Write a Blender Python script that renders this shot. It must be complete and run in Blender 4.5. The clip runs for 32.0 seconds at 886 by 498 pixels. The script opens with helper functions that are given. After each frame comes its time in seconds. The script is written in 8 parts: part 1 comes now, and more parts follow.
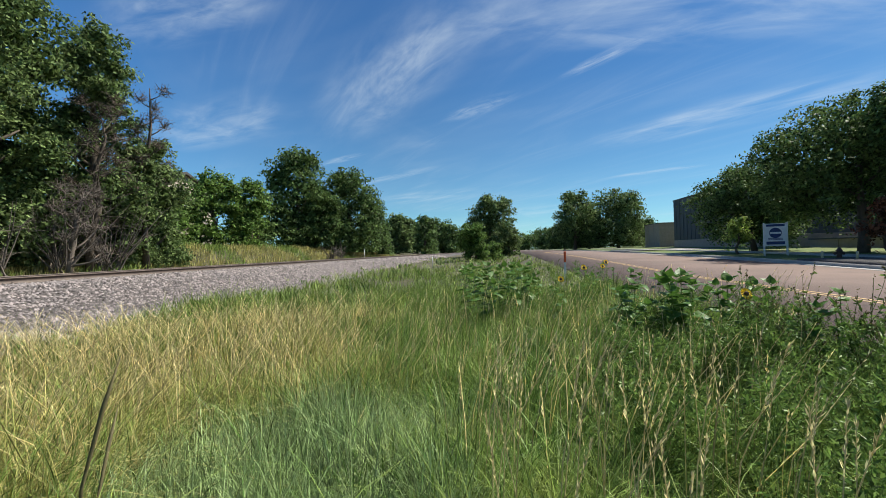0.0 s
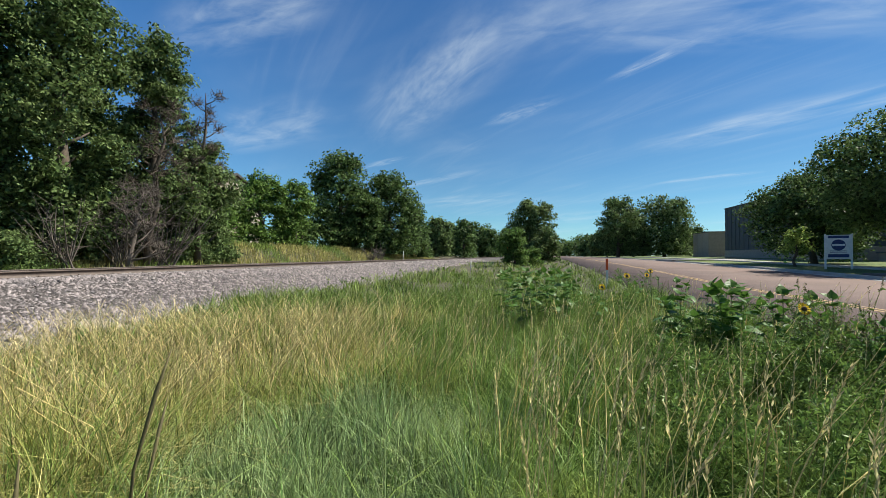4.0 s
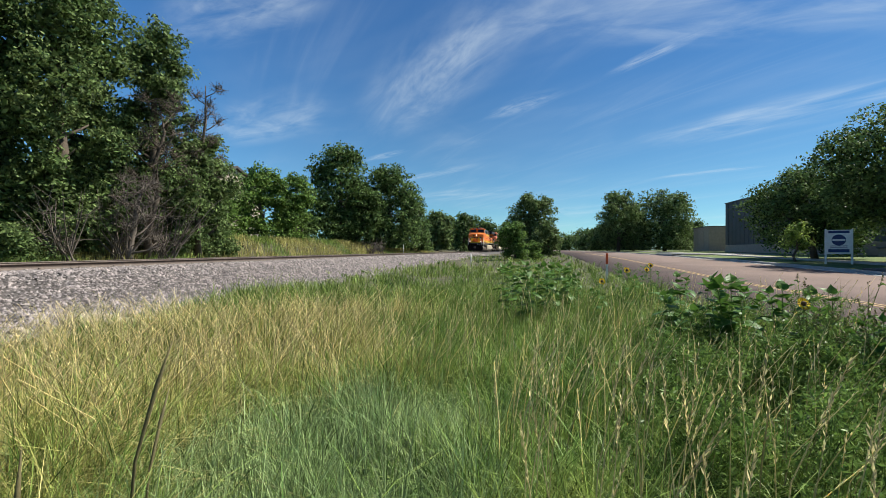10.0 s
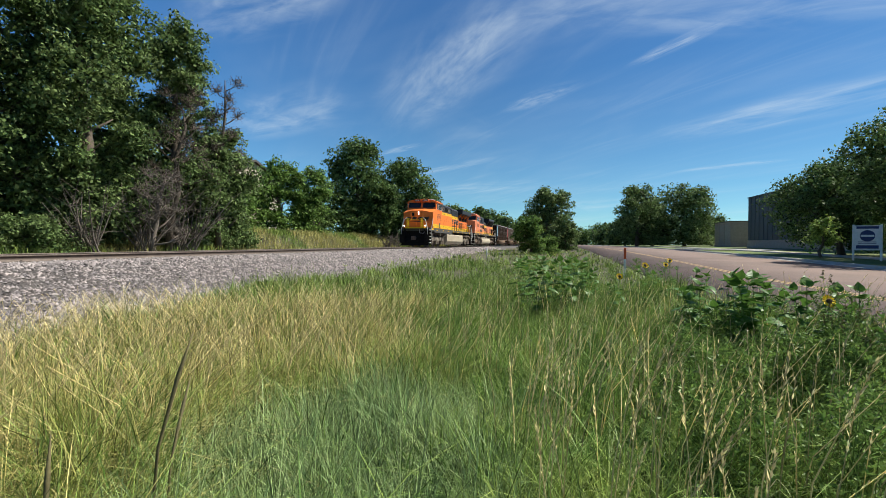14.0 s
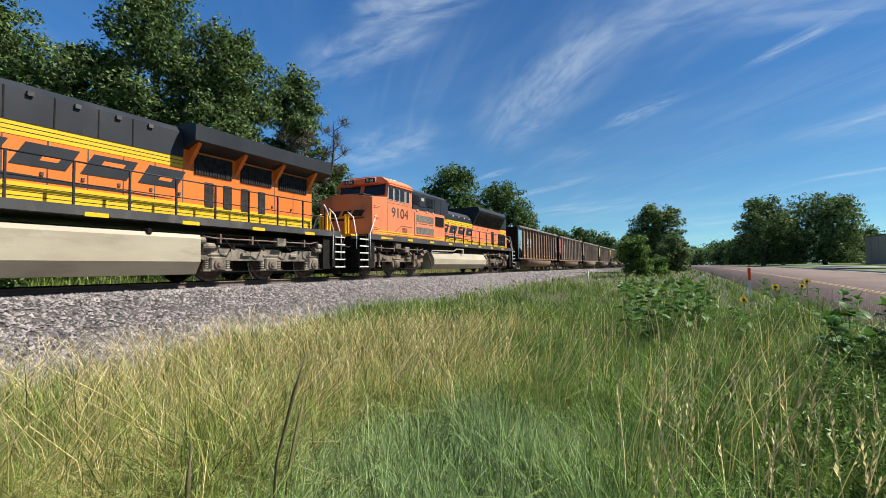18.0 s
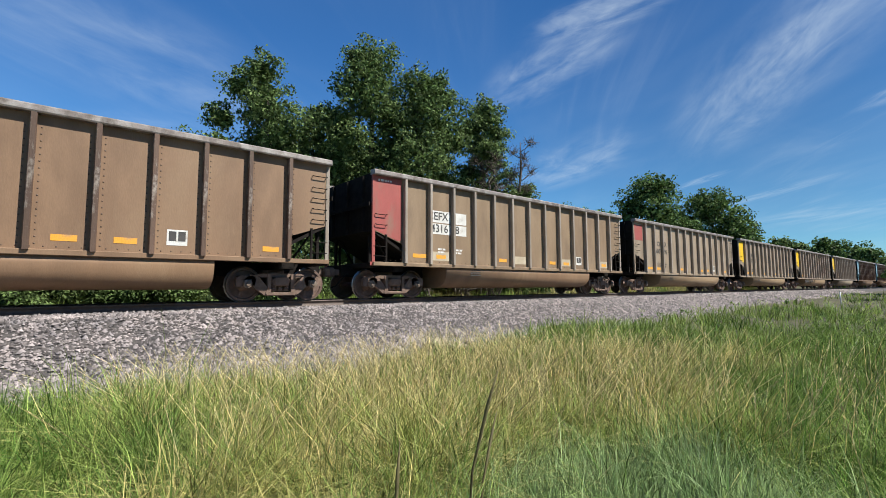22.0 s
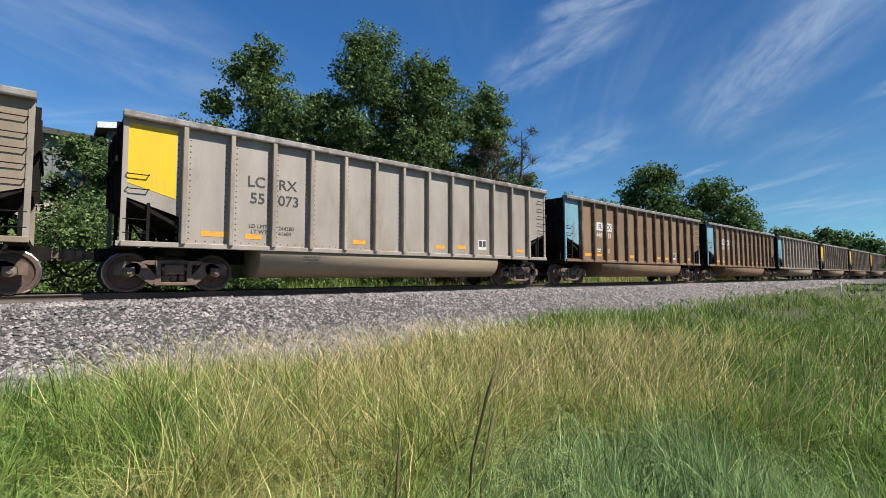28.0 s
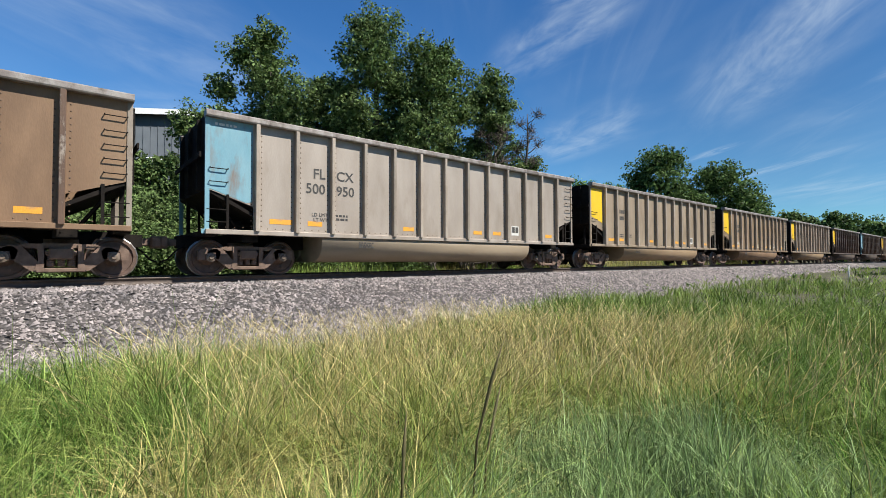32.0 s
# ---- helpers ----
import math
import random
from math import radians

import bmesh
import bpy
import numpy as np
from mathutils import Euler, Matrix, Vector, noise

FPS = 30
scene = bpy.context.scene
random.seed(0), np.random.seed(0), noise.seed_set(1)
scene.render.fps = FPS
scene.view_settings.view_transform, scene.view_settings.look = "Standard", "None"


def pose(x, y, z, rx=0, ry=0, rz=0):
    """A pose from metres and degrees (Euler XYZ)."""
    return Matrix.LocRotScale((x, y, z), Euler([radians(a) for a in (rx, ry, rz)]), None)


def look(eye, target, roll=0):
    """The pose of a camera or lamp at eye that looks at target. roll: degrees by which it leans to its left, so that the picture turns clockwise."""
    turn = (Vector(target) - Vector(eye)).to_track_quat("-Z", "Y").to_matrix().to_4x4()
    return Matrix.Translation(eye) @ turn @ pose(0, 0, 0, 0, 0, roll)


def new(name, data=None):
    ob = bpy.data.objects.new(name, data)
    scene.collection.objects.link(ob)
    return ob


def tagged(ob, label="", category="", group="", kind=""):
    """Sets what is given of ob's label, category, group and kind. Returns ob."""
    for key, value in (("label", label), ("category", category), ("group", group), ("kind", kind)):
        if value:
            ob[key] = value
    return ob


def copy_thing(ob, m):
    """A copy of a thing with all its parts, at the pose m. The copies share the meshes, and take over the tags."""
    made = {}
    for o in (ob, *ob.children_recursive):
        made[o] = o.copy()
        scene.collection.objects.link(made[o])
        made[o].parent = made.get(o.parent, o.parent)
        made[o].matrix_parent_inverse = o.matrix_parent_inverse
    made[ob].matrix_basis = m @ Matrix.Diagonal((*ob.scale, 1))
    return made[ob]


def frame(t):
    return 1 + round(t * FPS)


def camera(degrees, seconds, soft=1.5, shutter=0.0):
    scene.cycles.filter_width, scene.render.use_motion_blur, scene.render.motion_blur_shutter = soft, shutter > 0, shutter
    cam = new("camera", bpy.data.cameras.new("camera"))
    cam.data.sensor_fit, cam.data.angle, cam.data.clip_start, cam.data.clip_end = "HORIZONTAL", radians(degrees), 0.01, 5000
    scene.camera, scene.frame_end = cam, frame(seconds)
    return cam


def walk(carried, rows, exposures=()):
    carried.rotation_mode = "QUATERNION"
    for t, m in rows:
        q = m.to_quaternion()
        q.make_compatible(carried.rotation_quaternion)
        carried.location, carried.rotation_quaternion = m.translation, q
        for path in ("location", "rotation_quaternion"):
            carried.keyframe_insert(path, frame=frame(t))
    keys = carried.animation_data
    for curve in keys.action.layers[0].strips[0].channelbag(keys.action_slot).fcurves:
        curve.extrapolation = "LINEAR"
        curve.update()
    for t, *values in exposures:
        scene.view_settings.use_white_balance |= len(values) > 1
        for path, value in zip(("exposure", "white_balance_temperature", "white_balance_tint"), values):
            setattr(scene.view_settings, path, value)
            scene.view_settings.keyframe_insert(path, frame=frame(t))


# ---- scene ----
# The camera: held in the hand on one spot, turning from the road to the passing train.
EYE = 1.5
cam = camera(87.95, 32.0, soft=0.85)
# seconds, turn to the left of +y, tilt, lean (degrees)
PATH = [
    (0, 7.50, 0.34, -1.58), (0.5, 7.87, 0.14, -1.30), (1, 8.51, -0.18, -0.78), (1.5, 9.16, -0.06, -0.47),
    (2, 9.44, 0.70, -0.20), (2.5, 9.71, 0.70, 0.02), (3, 10.54, 0.62, -0.12), (3.5, 11.61, 0.74, -0.17),
    (5.5, 12.87, 1.03, 0.02), (6, 12.57, 0.79, -0.08), (6.5, 12.24, 0.53, -0.02), (7, 11.89, 0.50, -0.01),
    (7.5, 11.84, 0.49, 0.09), (8, 11.90, 0.41, 0.01), (8.5, 12.07, 0.35, -0.02), (9, 12.19, 0.31, -0.06),
    (9.5, 12.26, 0.24, 0.02), (10, 12.33, 0.09, 0.09), (10.5, 12.39, -0.18, 0.18), (11, 12.39, -0.30, 0.32),
    (11.5, 12.44, -0.38, 0.42), (12, 12.51, -0.43, 0.58), (12.5, 12.60, -0.54, 0.60), (13, 12.84, -0.74, 0.58),
    (13.5, 13.36, -0.75, 0.45), (14, 14.30, -0.70, 0.42), (14.5, 15.51, -0.68, 0.55), (16.5, 18.76, 0.19, -0.02),
    (17, 19.83, 0.45, -0.14), (17.5, 22.11, 1.14, -0.24), (18, 26.31, 2.30, -0.62), (18.5, 33.50, 4.04, -1.00),
    (19, 43.17, 5.45, -0.78), (19.5, 50.93, 6.13, -0.10), (20, 55.16, 6.50, 0.17), (20.5, 54.95, 6.40, -0.01),
    (21, 52.93, 5.77, -0.34), (21.5, 50.99, 5.16, -0.37), (22, 49.54, 4.76, -0.26), (22.5, 49.35, 4.58, -0.35),
    (23, 49.85, 4.57, -0.44), (23.5, 50.59, 4.41, -0.59), (24, 51.21, 4.12, -0.34), (24.5, 51.98, 3.54, 0.12),
    (26.5, 50.26, 3.19, -0.18), (27, 49.18, 3.54, -0.26), (27.5, 49.15, 3.39, -0.04), (28, 49.64, 3.42, -0.10),
    (28.5, 49.49, 3.15, -0.21), (29, 49.79, 2.90, -0.30), (29.5, 50.83, 2.72, -0.28), (30, 51.37, 2.67, -0.18),
    (30.5, 50.77, 2.26, -0.24), (31, 50.47, 1.85, -0.25), (31.5, 50.65, 1.64, -0.28), (32, 50.26, 1.49, -0.20),
]
walk(cam, [(t, pose(0, 0, EYE, 90 + tilt, 0, turn) @ pose(0, 0, 0, 0, 0, lean)) for t, turn, tilt, lean in PATH],
     exposures=[(0, 0.80, 6580, 6), (14, 0.80, 6560, 5), (16.5, 0.79, 6500, 5), (19.5, 0.74, 6300, 7), (26, 0.73, 6260, 7), (28, 0.63, 6260, 7), (29.5, 0.67, 6300, 7), (32, 0.74, 6320, 7)])
# ---- daylight ----
SUN_TO = Vector((0.53, 0.36, 0.77)).normalized()
world = bpy.data.worlds.new("sky")
scene.world = world
world.use_nodes = True
wn, wl = world.node_tree.nodes, world.node_tree.links
wn.clear()


def wnode(kind, **sets):
    n = wn.new(kind)
    for k, v in sets.items():
        if k == "op":
            n.operation = v
        else:
            n.inputs[int(k[1:])].default_value = v
    return n


sky = wn.new("ShaderNodeTexSky")
sky.sky_type = "NISHITA"
sky.sun_disc = False
sky.sun_elevation = math.asin(SUN_TO.z)
sky.sun_rotation = math.atan2(SUN_TO.x, SUN_TO.y)
sky.altitude = 1800
sky.air_density, sky.dust_density, sky.ozone_density = 0.9, 0.5, 2.4
# thin cirrus on a plane high above, drawn out along one wind direction
coord = wn.new("ShaderNodeTexCoord")
sep = wn.new("ShaderNodeSeparateXYZ")
wl.new(coord.outputs["Generated"], sep.inputs[0])
lift = wnode("ShaderNodeMath", op="ADD", i1=0.07)
wl.new(sep.outputs[2], lift.inputs[0])
low = wnode("ShaderNodeMath", op="MAXIMUM", i1=0.03)
wl.new(lift.outputs[0], low.inputs[0])
flat = []
for i in (0, 1):
    q = wnode("ShaderNodeMath", op="DIVIDE")
    wl.new(sep.outputs[i], q.inputs[0])
    wl.new(low.outputs[0], q.inputs[1])
    flat.append(q)
plane = wn.new("ShaderNodeCombineXYZ")
wl.new(flat[0].outputs[0], plane.inputs[0])
wl.new(flat[1].outputs[0], plane.inputs[1])


def streaks(turn, stretch, scale, lo, hi, shift, detail=7.0, warp=0.35):
    m = wn.new("ShaderNodeMapping")
    m.inputs["Rotation"].default_value = (0, 0, radians(turn))
    m.inputs["Location"].default_value = shift
    wl.new(plane.outputs[0], m.inputs[0])
    s = wn.new("ShaderNodeMapping")
    s.inputs["Scale"].default_value = (1.0 / stretch, 1, 1)
    wl.new(m.outputs[0], s.inputs[0])
    t = wn.new("ShaderNodeTexNoise")
    t.inputs["Scale"].default_value = scale
    t.inputs["Detail"].default_value = detail
    t.inputs["Roughness"].default_value = 0.58
    t.inputs["Distortion"].default_value = warp
    wl.new(s.outputs[0], t.inputs["Vector"])
    r = wn.new("ShaderNodeMapRange")
    r.interpolation_type = "SMOOTHSTEP"
    r.inputs[1].default_value, r.inputs[2].default_value = lo, hi
    wl.new(t.outputs["Fac"], r.inputs[0])
    return r.outputs[0]


def wmath(op, a, b):
    n = wn.new("ShaderNodeMath")
    n.operation = op
    for i, v in enumerate((a, b)):
        if isinstance(v, float):
            n.inputs[i].default_value = v
        else:
            wl.new(v, n.inputs[i])
    return n.outputs[0]


wisp = streaks(48, 2.0, 1.25, 0.42, 0.86, (1.7, 0.9, 0), 9.0, 1.3)
veil = streaks(40, 2.0, 0.45, 0.38, 0.72, (2.1, 0.4, 0), 4.0, 0.8)
fine = streaks(52, 7, 4.2, 0.46, 0.78, (5.1, 3.0, 0), 9.0, 0.9)


def cirrus(p, q, width, strength, seed, lo=0.30, hi=0.86):
    """One drawn-out wisp between two places of the cloud plane, torn by noise that runs along it."""
    m = wn.new("ShaderNodeMapping")
    m.vector_type = "TEXTURE"
    m.inputs["Location"].default_value = ((p[0] + q[0]) / 2, (p[1] + q[1]) / 2, 0)
    m.inputs["Rotation"].default_value = (0, 0, math.atan2(q[1] - p[1], q[0] - p[0]))
    m.inputs["Scale"].default_value = (0.75 * math.dist(p, q), width, 1)
    wl.new(plane.outputs[0], m.inputs[0])
    t = wn.new("ShaderNodeTexNoise")
    t.noise_dimensions = "4D"
    t.inputs["W"].default_value = 3.7 * seed
    t.inputs["Scale"].default_value, t.inputs["Detail"].default_value = 1.7, 9.0
    t.inputs["Roughness"].default_value, t.inputs["Distortion"].default_value = 0.56, 0.7
    wl.new(m.outputs[0], t.inputs["Vector"])
    g = wn.new("ShaderNodeTexGradient")
    g.gradient_type = "SPHERICAL"
    wl.new(m.outputs[0], g.inputs[0])
    soft = wn.new("ShaderNodeMapRange")
    soft.interpolation_type = "SMOOTHSTEP"
    soft.inputs[1].default_value, soft.inputs[2].default_value = 0.0, 0.8
    wl.new(g.outputs["Fac"], soft.inputs[0])
    r = wn.new("ShaderNodeMapRange")
    r.interpolation_type = "SMOOTHSTEP"
    r.inputs[1].default_value, r.inputs[2].default_value, r.inputs[4].default_value = lo, hi, strength
    wl.new(t.outputs["Fac"], r.inputs[0])
    return wmath("MULTIPLY", soft.outputs[0], r.outputs[0])


cover = wmath("ADD", wmath("MULTIPLY", veil, 0.05), wmath("MULTIPLY", wmath("MULTIPLY", fine, veil), 0.16))
cover = wmath("ADD", cover, wmath("MULTIPLY", wmath("MULTIPLY", wisp, veil), 0.14))
for k, (p, q, width, strength) in enumerate([
    ((-1.00, 2.85), (-0.15, 1.62), 0.30, 0.80), ((-0.62, 2.30), (-0.20, 1.70), 0.14, 0.60), ((-0.30, 1.85), (0.55, 1.55), 0.28, 0.55),
    ((0.15, 1.78), (1.35, 1.80), 0.30, 1.00), ((0.90, 1.70), (2.2, 1.9), 0.35, 0.80), ((0.33, 2.26), (0.58, 1.97), 0.055, 0.70),
    ((-0.28, 2.74), (0.05, 2.46), 0.10, 0.75), ((0.70, 3.50), (1.85, 2.42), 0.32, 0.90), ((-2.15, 2.75), (-1.25, 2.28), 0.32, 0.80),
    ((-1.45, 3.55), (-1.05, 3.34), 0.07, 0.75), ((-1.40, 4.36), (-0.60, 3.88), 0.12, 0.60), ((1.10, 4.54), (1.70, 4.19), 0.10, 0.75),
    ((-1.6, 5.4), (-0.3, 5.0), 0.35, 0.60), ((0.0, 7.1), (0.8, 6.1), 0.60, 0.60), ((-1.75, -0.1), (-2.3, 0.7), 0.42, 0.50),
    ((-1.40, 1.55), (-0.70, 1.36), 0.20, 0.75), ((-0.95, 1.26), (-0.55, 1.36), 0.13, 0.85), ((2.2, 3.4), (3.6, 2.4), 0.5, 0.6),
    ((-3.2, -0.4), (-2.6, 0.6), 0.3, 0.4), ((1.2, -0.8), (2.4, -1.6), 0.5, 0.6), ((-0.6, -1.8), (0.8, -2.6), 0.5, 0.6)]):
    cover = wmath("ADD", cover, cirrus(p, q, 1.15 * width, 0.62 * strength, k + 1))
cover = wmath("MINIMUM", cover, 0.8)
mix = wn.new("ShaderNodeMix")
mix.data_type = "RGBA"
wl.new(cover, mix.inputs[0])
tone = wn.new("ShaderNodeMix")
tone.data_type, tone.blend_type = "RGBA", "MULTIPLY"
tone.inputs[0].default_value = 1.0
# paler towards the horizon, deeper blue overhead
height = wn.new("ShaderNodeMapRange")
height.interpolation_type = "SMOOTHSTEP"
height.inputs[1].default_value, height.inputs[2].default_value = 0.0, 0.55
wl.new(sep.outputs[2], height.inputs[0])
hues = wn.new("ShaderNodeMix")
hues.data_type = "RGBA"
hues.inputs[6].default_value, hues.inputs[7].default_value = (0.57, 0.84, 0.88, 1), (0.36, 0.75, 1.06, 1)
wl.new(height.outputs[0], hues.inputs[0])
wl.new(hues.outputs[2], tone.inputs[7])
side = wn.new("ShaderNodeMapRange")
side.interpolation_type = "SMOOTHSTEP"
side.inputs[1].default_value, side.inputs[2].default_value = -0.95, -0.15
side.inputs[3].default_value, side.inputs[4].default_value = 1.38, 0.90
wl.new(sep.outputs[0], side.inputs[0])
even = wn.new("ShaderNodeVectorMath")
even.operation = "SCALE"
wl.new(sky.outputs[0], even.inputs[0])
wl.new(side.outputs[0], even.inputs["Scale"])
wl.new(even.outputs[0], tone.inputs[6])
wl.new(tone.outputs[2], mix.inputs[6])
mix.inputs[7].default_value = (6.0, 6.7, 7.4, 1)
bg = wn.new("ShaderNodeBackground")
bg.inputs[1].default_value = 0.075
wl.new(mix.outputs[2], bg.inputs[0])
wout = wn.new("ShaderNodeOutputWorld")
wl.new(bg.outputs[0], wout.inputs[0])

sun_data = bpy.data.lights.new("sun", "SUN")
sun_data.energy, sun_data.angle, sun_data.color = 4.9, radians(0.53), (1.0, 0.95, 0.87)
sun = new("sun", sun_data)
sun.matrix_world = look(tuple(SUN_TO * 60), (0, 0, 0))
scene.view_settings.exposure = 0.75


# ---- materials ----
def mat(name, c1, c2, scale=4.0, rough=0.7, metal=0.0, bump=0.15, fine=40.0, grain=0.25, island=0.0, objects=0.0,
        spec=0.4, stretch=(1, 1, 1), sheen=0.0, through_light=0.0, dirt=None, dirt_lo=0.5, dirt_hi=0.7, dirt_scale=1.5):
    """Two colours blended by coarse noise, a finer grain, bump, and some change from piece to piece."""
    m = bpy.data.materials.new(name)
    m.use_nodes = True
    n, l = m.node_tree.nodes, m.node_tree.links
    b = n["Principled BSDF"]
    b.inputs["Roughness"].default_value, b.inputs["Metallic"].default_value = rough, metal
    b.inputs["Specular IOR Level"].default_value = spec
    co = n.new("ShaderNodeTexCoord")
    mp = n.new("ShaderNodeMapping")
    mp.inputs["Scale"].default_value = stretch
    l.new(co.outputs["Object"], mp.inputs[0])
    t1 = n.new("ShaderNodeTexNoise")
    t1.inputs["Scale"].default_value, t1.inputs["Detail"].default_value = scale, 5
    l.new(mp.outputs[0], t1.inputs["Vector"])
    r1 = n.new("ShaderNodeMapRange")
    r1.inputs[1].default_value, r1.inputs[2].default_value = 0.35, 0.65
    l.new(t1.outputs["Fac"], r1.inputs[0])
    mx = n.new("ShaderNodeMix")
    mx.data_type = "RGBA"
    mx.inputs[6].default_value, mx.inputs[7].default_value = (*c1, 1), (*c2, 1)
    l.new(r1.outputs[0], mx.inputs[0])
    out = mx.outputs[2]
    if dirt:
        td = n.new("ShaderNodeTexNoise")
        td.inputs["Scale"].default_value, td.inputs["Detail"].default_value = dirt_scale, 7
        td.inputs["Roughness"].default_value = 0.65
        l.new(mp.outputs[0], td.inputs["Vector"])
        rd = n.new("ShaderNodeMapRange")
        rd.inputs[1].default_value, rd.inputs[2].default_value = dirt_lo, dirt_hi
        l.new(td.outputs["Fac"], rd.inputs[0])
        md = n.new("ShaderNodeMix")
        md.data_type = "RGBA"
        md.inputs[7].default_value = (*dirt, 1)
        l.new(rd.outputs[0], md.inputs[0])
        l.new(out, md.inputs[6])
        out = md.outputs[2]
    t2 = n.new("ShaderNodeTexNoise")
    t2.inputs["Scale"].default_value, t2.inputs["Detail"].default_value = fine, 3
    l.new(mp.outputs[0], t2.inputs["Vector"])
    level = n.new("ShaderNodeMath")
    level.operation, level.inputs[1].default_value, level.inputs[2].default_value = "MULTIPLY_ADD", 2 * grain, 1 - grain
    l.new(t2.outputs["Fac"], level.inputs[0])
    last = level.outputs[0]
    for amount, node, socket in ((island, "ShaderNodeNewGeometry", "Random Per Island"), (objects, "ShaderNodeObjectInfo", "Random")):
        if amount:
            g = n.new(node)
            a = n.new("ShaderNodeMath")
            a.operation, a.inputs[1].default_value, a.inputs[2].default_value = "MULTIPLY_ADD", 2 * amount, 1 - amount
            l.new(g.outputs[socket], a.inputs[0])
            p = n.new("ShaderNodeMath")
            p.operation = "MULTIPLY"
            l.new(a.outputs[0], p.inputs[0])
            l.new(last, p.inputs[1])
            last = p.outputs[0]
    vm = n.new("ShaderNodeVectorMath")
    vm.operation = "SCALE"
    l.new(out, vm.inputs[0])
    l.new(last, vm.inputs["Scale"])
    l.new(vm.outputs[0], b.inputs["Base Color"])
    if bump:
        bp = n.new("ShaderNodeBump")
        bp.inputs["Strength"].default_value, bp.inputs["Distance"].default_value = bump, 0.02
        l.new(t2.outputs["Fac"], bp.inputs["Height"])
        l.new(bp.outputs[0], b.inputs["Normal"])
    if through_light:
        tr = n.new("ShaderNodeBsdfTranslucent")
        l.new(vm.outputs[0], tr.inputs[0])
        ad = n.new("ShaderNodeMixShader")
        ad.inputs[0].default_value = through_light
        l.new(b.outputs[0], ad.inputs[1])
        l.new(tr.outputs[0], ad.inputs[2])
        l.new(ad.outputs[0], n["Material Output"].inputs[0])
    return m


def glow(name, colour, strength):
    m = bpy.data.materials.new(name)
    m.use_nodes = True
    b = m.node_tree.nodes["Principled BSDF"]
    b.inputs["Emission Color"].default_value, b.inputs["Emission Strength"].default_value = (*colour, 1), strength
    return m


# ---- mesh helpers ----
def box(bm, x0, x1, y0, y1, z0, z1, bevel=0.0):
    vs = [bm.verts.new(p) for p in ((x0, y0, z0), (x1, y0, z0), (x1, y1, z0), (x0, y1, z0), (x0, y0, z1), (x1, y0, z1), (x1, y1, z1), (x0, y1, z1))]
    fs = [bm.faces.new([vs[i] for i in f]) for f in ((3, 2, 1, 0), (4, 5, 6, 7), (0, 1, 5, 4), (1, 2, 6, 5), (2, 3, 7, 6), (3, 0, 4, 7))]
    if bevel:
        es = {e for f in fs for e in f.edges}
        bmesh.ops.bevel(bm, geom=list(es), offset=bevel, segments=1, affect="EDGES")
    return bm


def prism(bm, outline, axis, a, b):
    """An outline of 2D points drawn out along an axis ('x', 'y' or 'z') from a to b."""
    put = {"x": lambda p, q: (q, p[0], p[1]), "y": lambda p, q: (p[0], q, p[1]), "z": lambda p, q: (p[0], p[1], q)}[axis]
    n = len(outline)
    lo = [bm.verts.new(put(p, a)) for p in outline]
    hi = [bm.verts.new(put(p, b)) for p in outline]
    for i in range(n):
        bm.faces.new((lo[i], lo[(i + 1) % n], hi[(i + 1) % n], hi[i]))
    bm.faces.new(list(reversed(lo)))
    bm.faces.new(hi)
    return bm


def tube(bm, points, radii, sides=8, cap=True):
    """A round bar through points, with a radius for each."""
    if not isinstance(radii, (list, tuple)):
        radii = [radii] * len(points)
    pts = [Vector(p) for p in points]
    rings = []
    for i, p in enumerate(pts):
        d = (pts[min(i + 1, len(pts) - 1)] - pts[max(i - 1, 0)]).normalized()
        side = d.cross(Vector((0, 0, 1)))
        if side.length < 0.05:
            side = d.cross(Vector((1, 0, 0)))
        side.normalize()
        up = side.cross(d)
        rings.append([bm.verts.new(p + radii[i] * (math.cos(a) * side + math.sin(a) * up)) for a in (2 * math.pi * k / sides for k in range(sides))])
    for r, s in zip(rings, rings[1:]):
        for k in range(sides):
            f = bm.faces.new((r[k], r[(k + 1) % sides], s[(k + 1) % sides], s[k]))
            f.smooth = True
    if cap:
        bm.faces.new(list(reversed(rings[0])))
        bm.faces.new(rings[-1])
    return bm


def turned(bm, profile, axis="x", centre=(0, 0, 0), sides=20):
    """A body of revolution: profile of (place along the axis, radius)."""
    rings = []
    for a, r in profile:
        ring = []
        for k in range(sides):
            c, s = r * math.cos(2 * math.pi * k / sides), r * math.sin(2 * math.pi * k / sides)
            p = {"x": (a, c, s), "y": (s, a, c), "z": (c, s, a)}[axis]
            ring.append(bm.verts.new(Vector(p) + Vector(centre)))
        rings.append(ring)
    for r, s in zip(rings, rings[1:]):
        for k in range(sides):
            bm.faces.new((r[k], r[(k + 1) % sides], s[(k + 1) % sides], s[k]))
    bm.faces.new(list(reversed(rings[0])))
    bm.faces.new(rings[-1])
    return bm


def mesh_of(name, bm, material):
    me = bpy.data.meshes.new(name)
    bmesh.ops.recalc_face_normals(bm, faces=bm.faces)
    bm.to_mesh(me)
    bm.free()
    me.materials.append(material)
    return me


def part(name, bm, material, parent=None, label=""):
    ob = new(name, mesh_of(name, bm, material))
    ob.parent = parent
    return tagged(ob, label)


def piece(name, me, parent, m=None):
    ob = new(name, me)
    ob.parent = parent
    if m is not None:
        ob.matrix_basis = m
    return ob


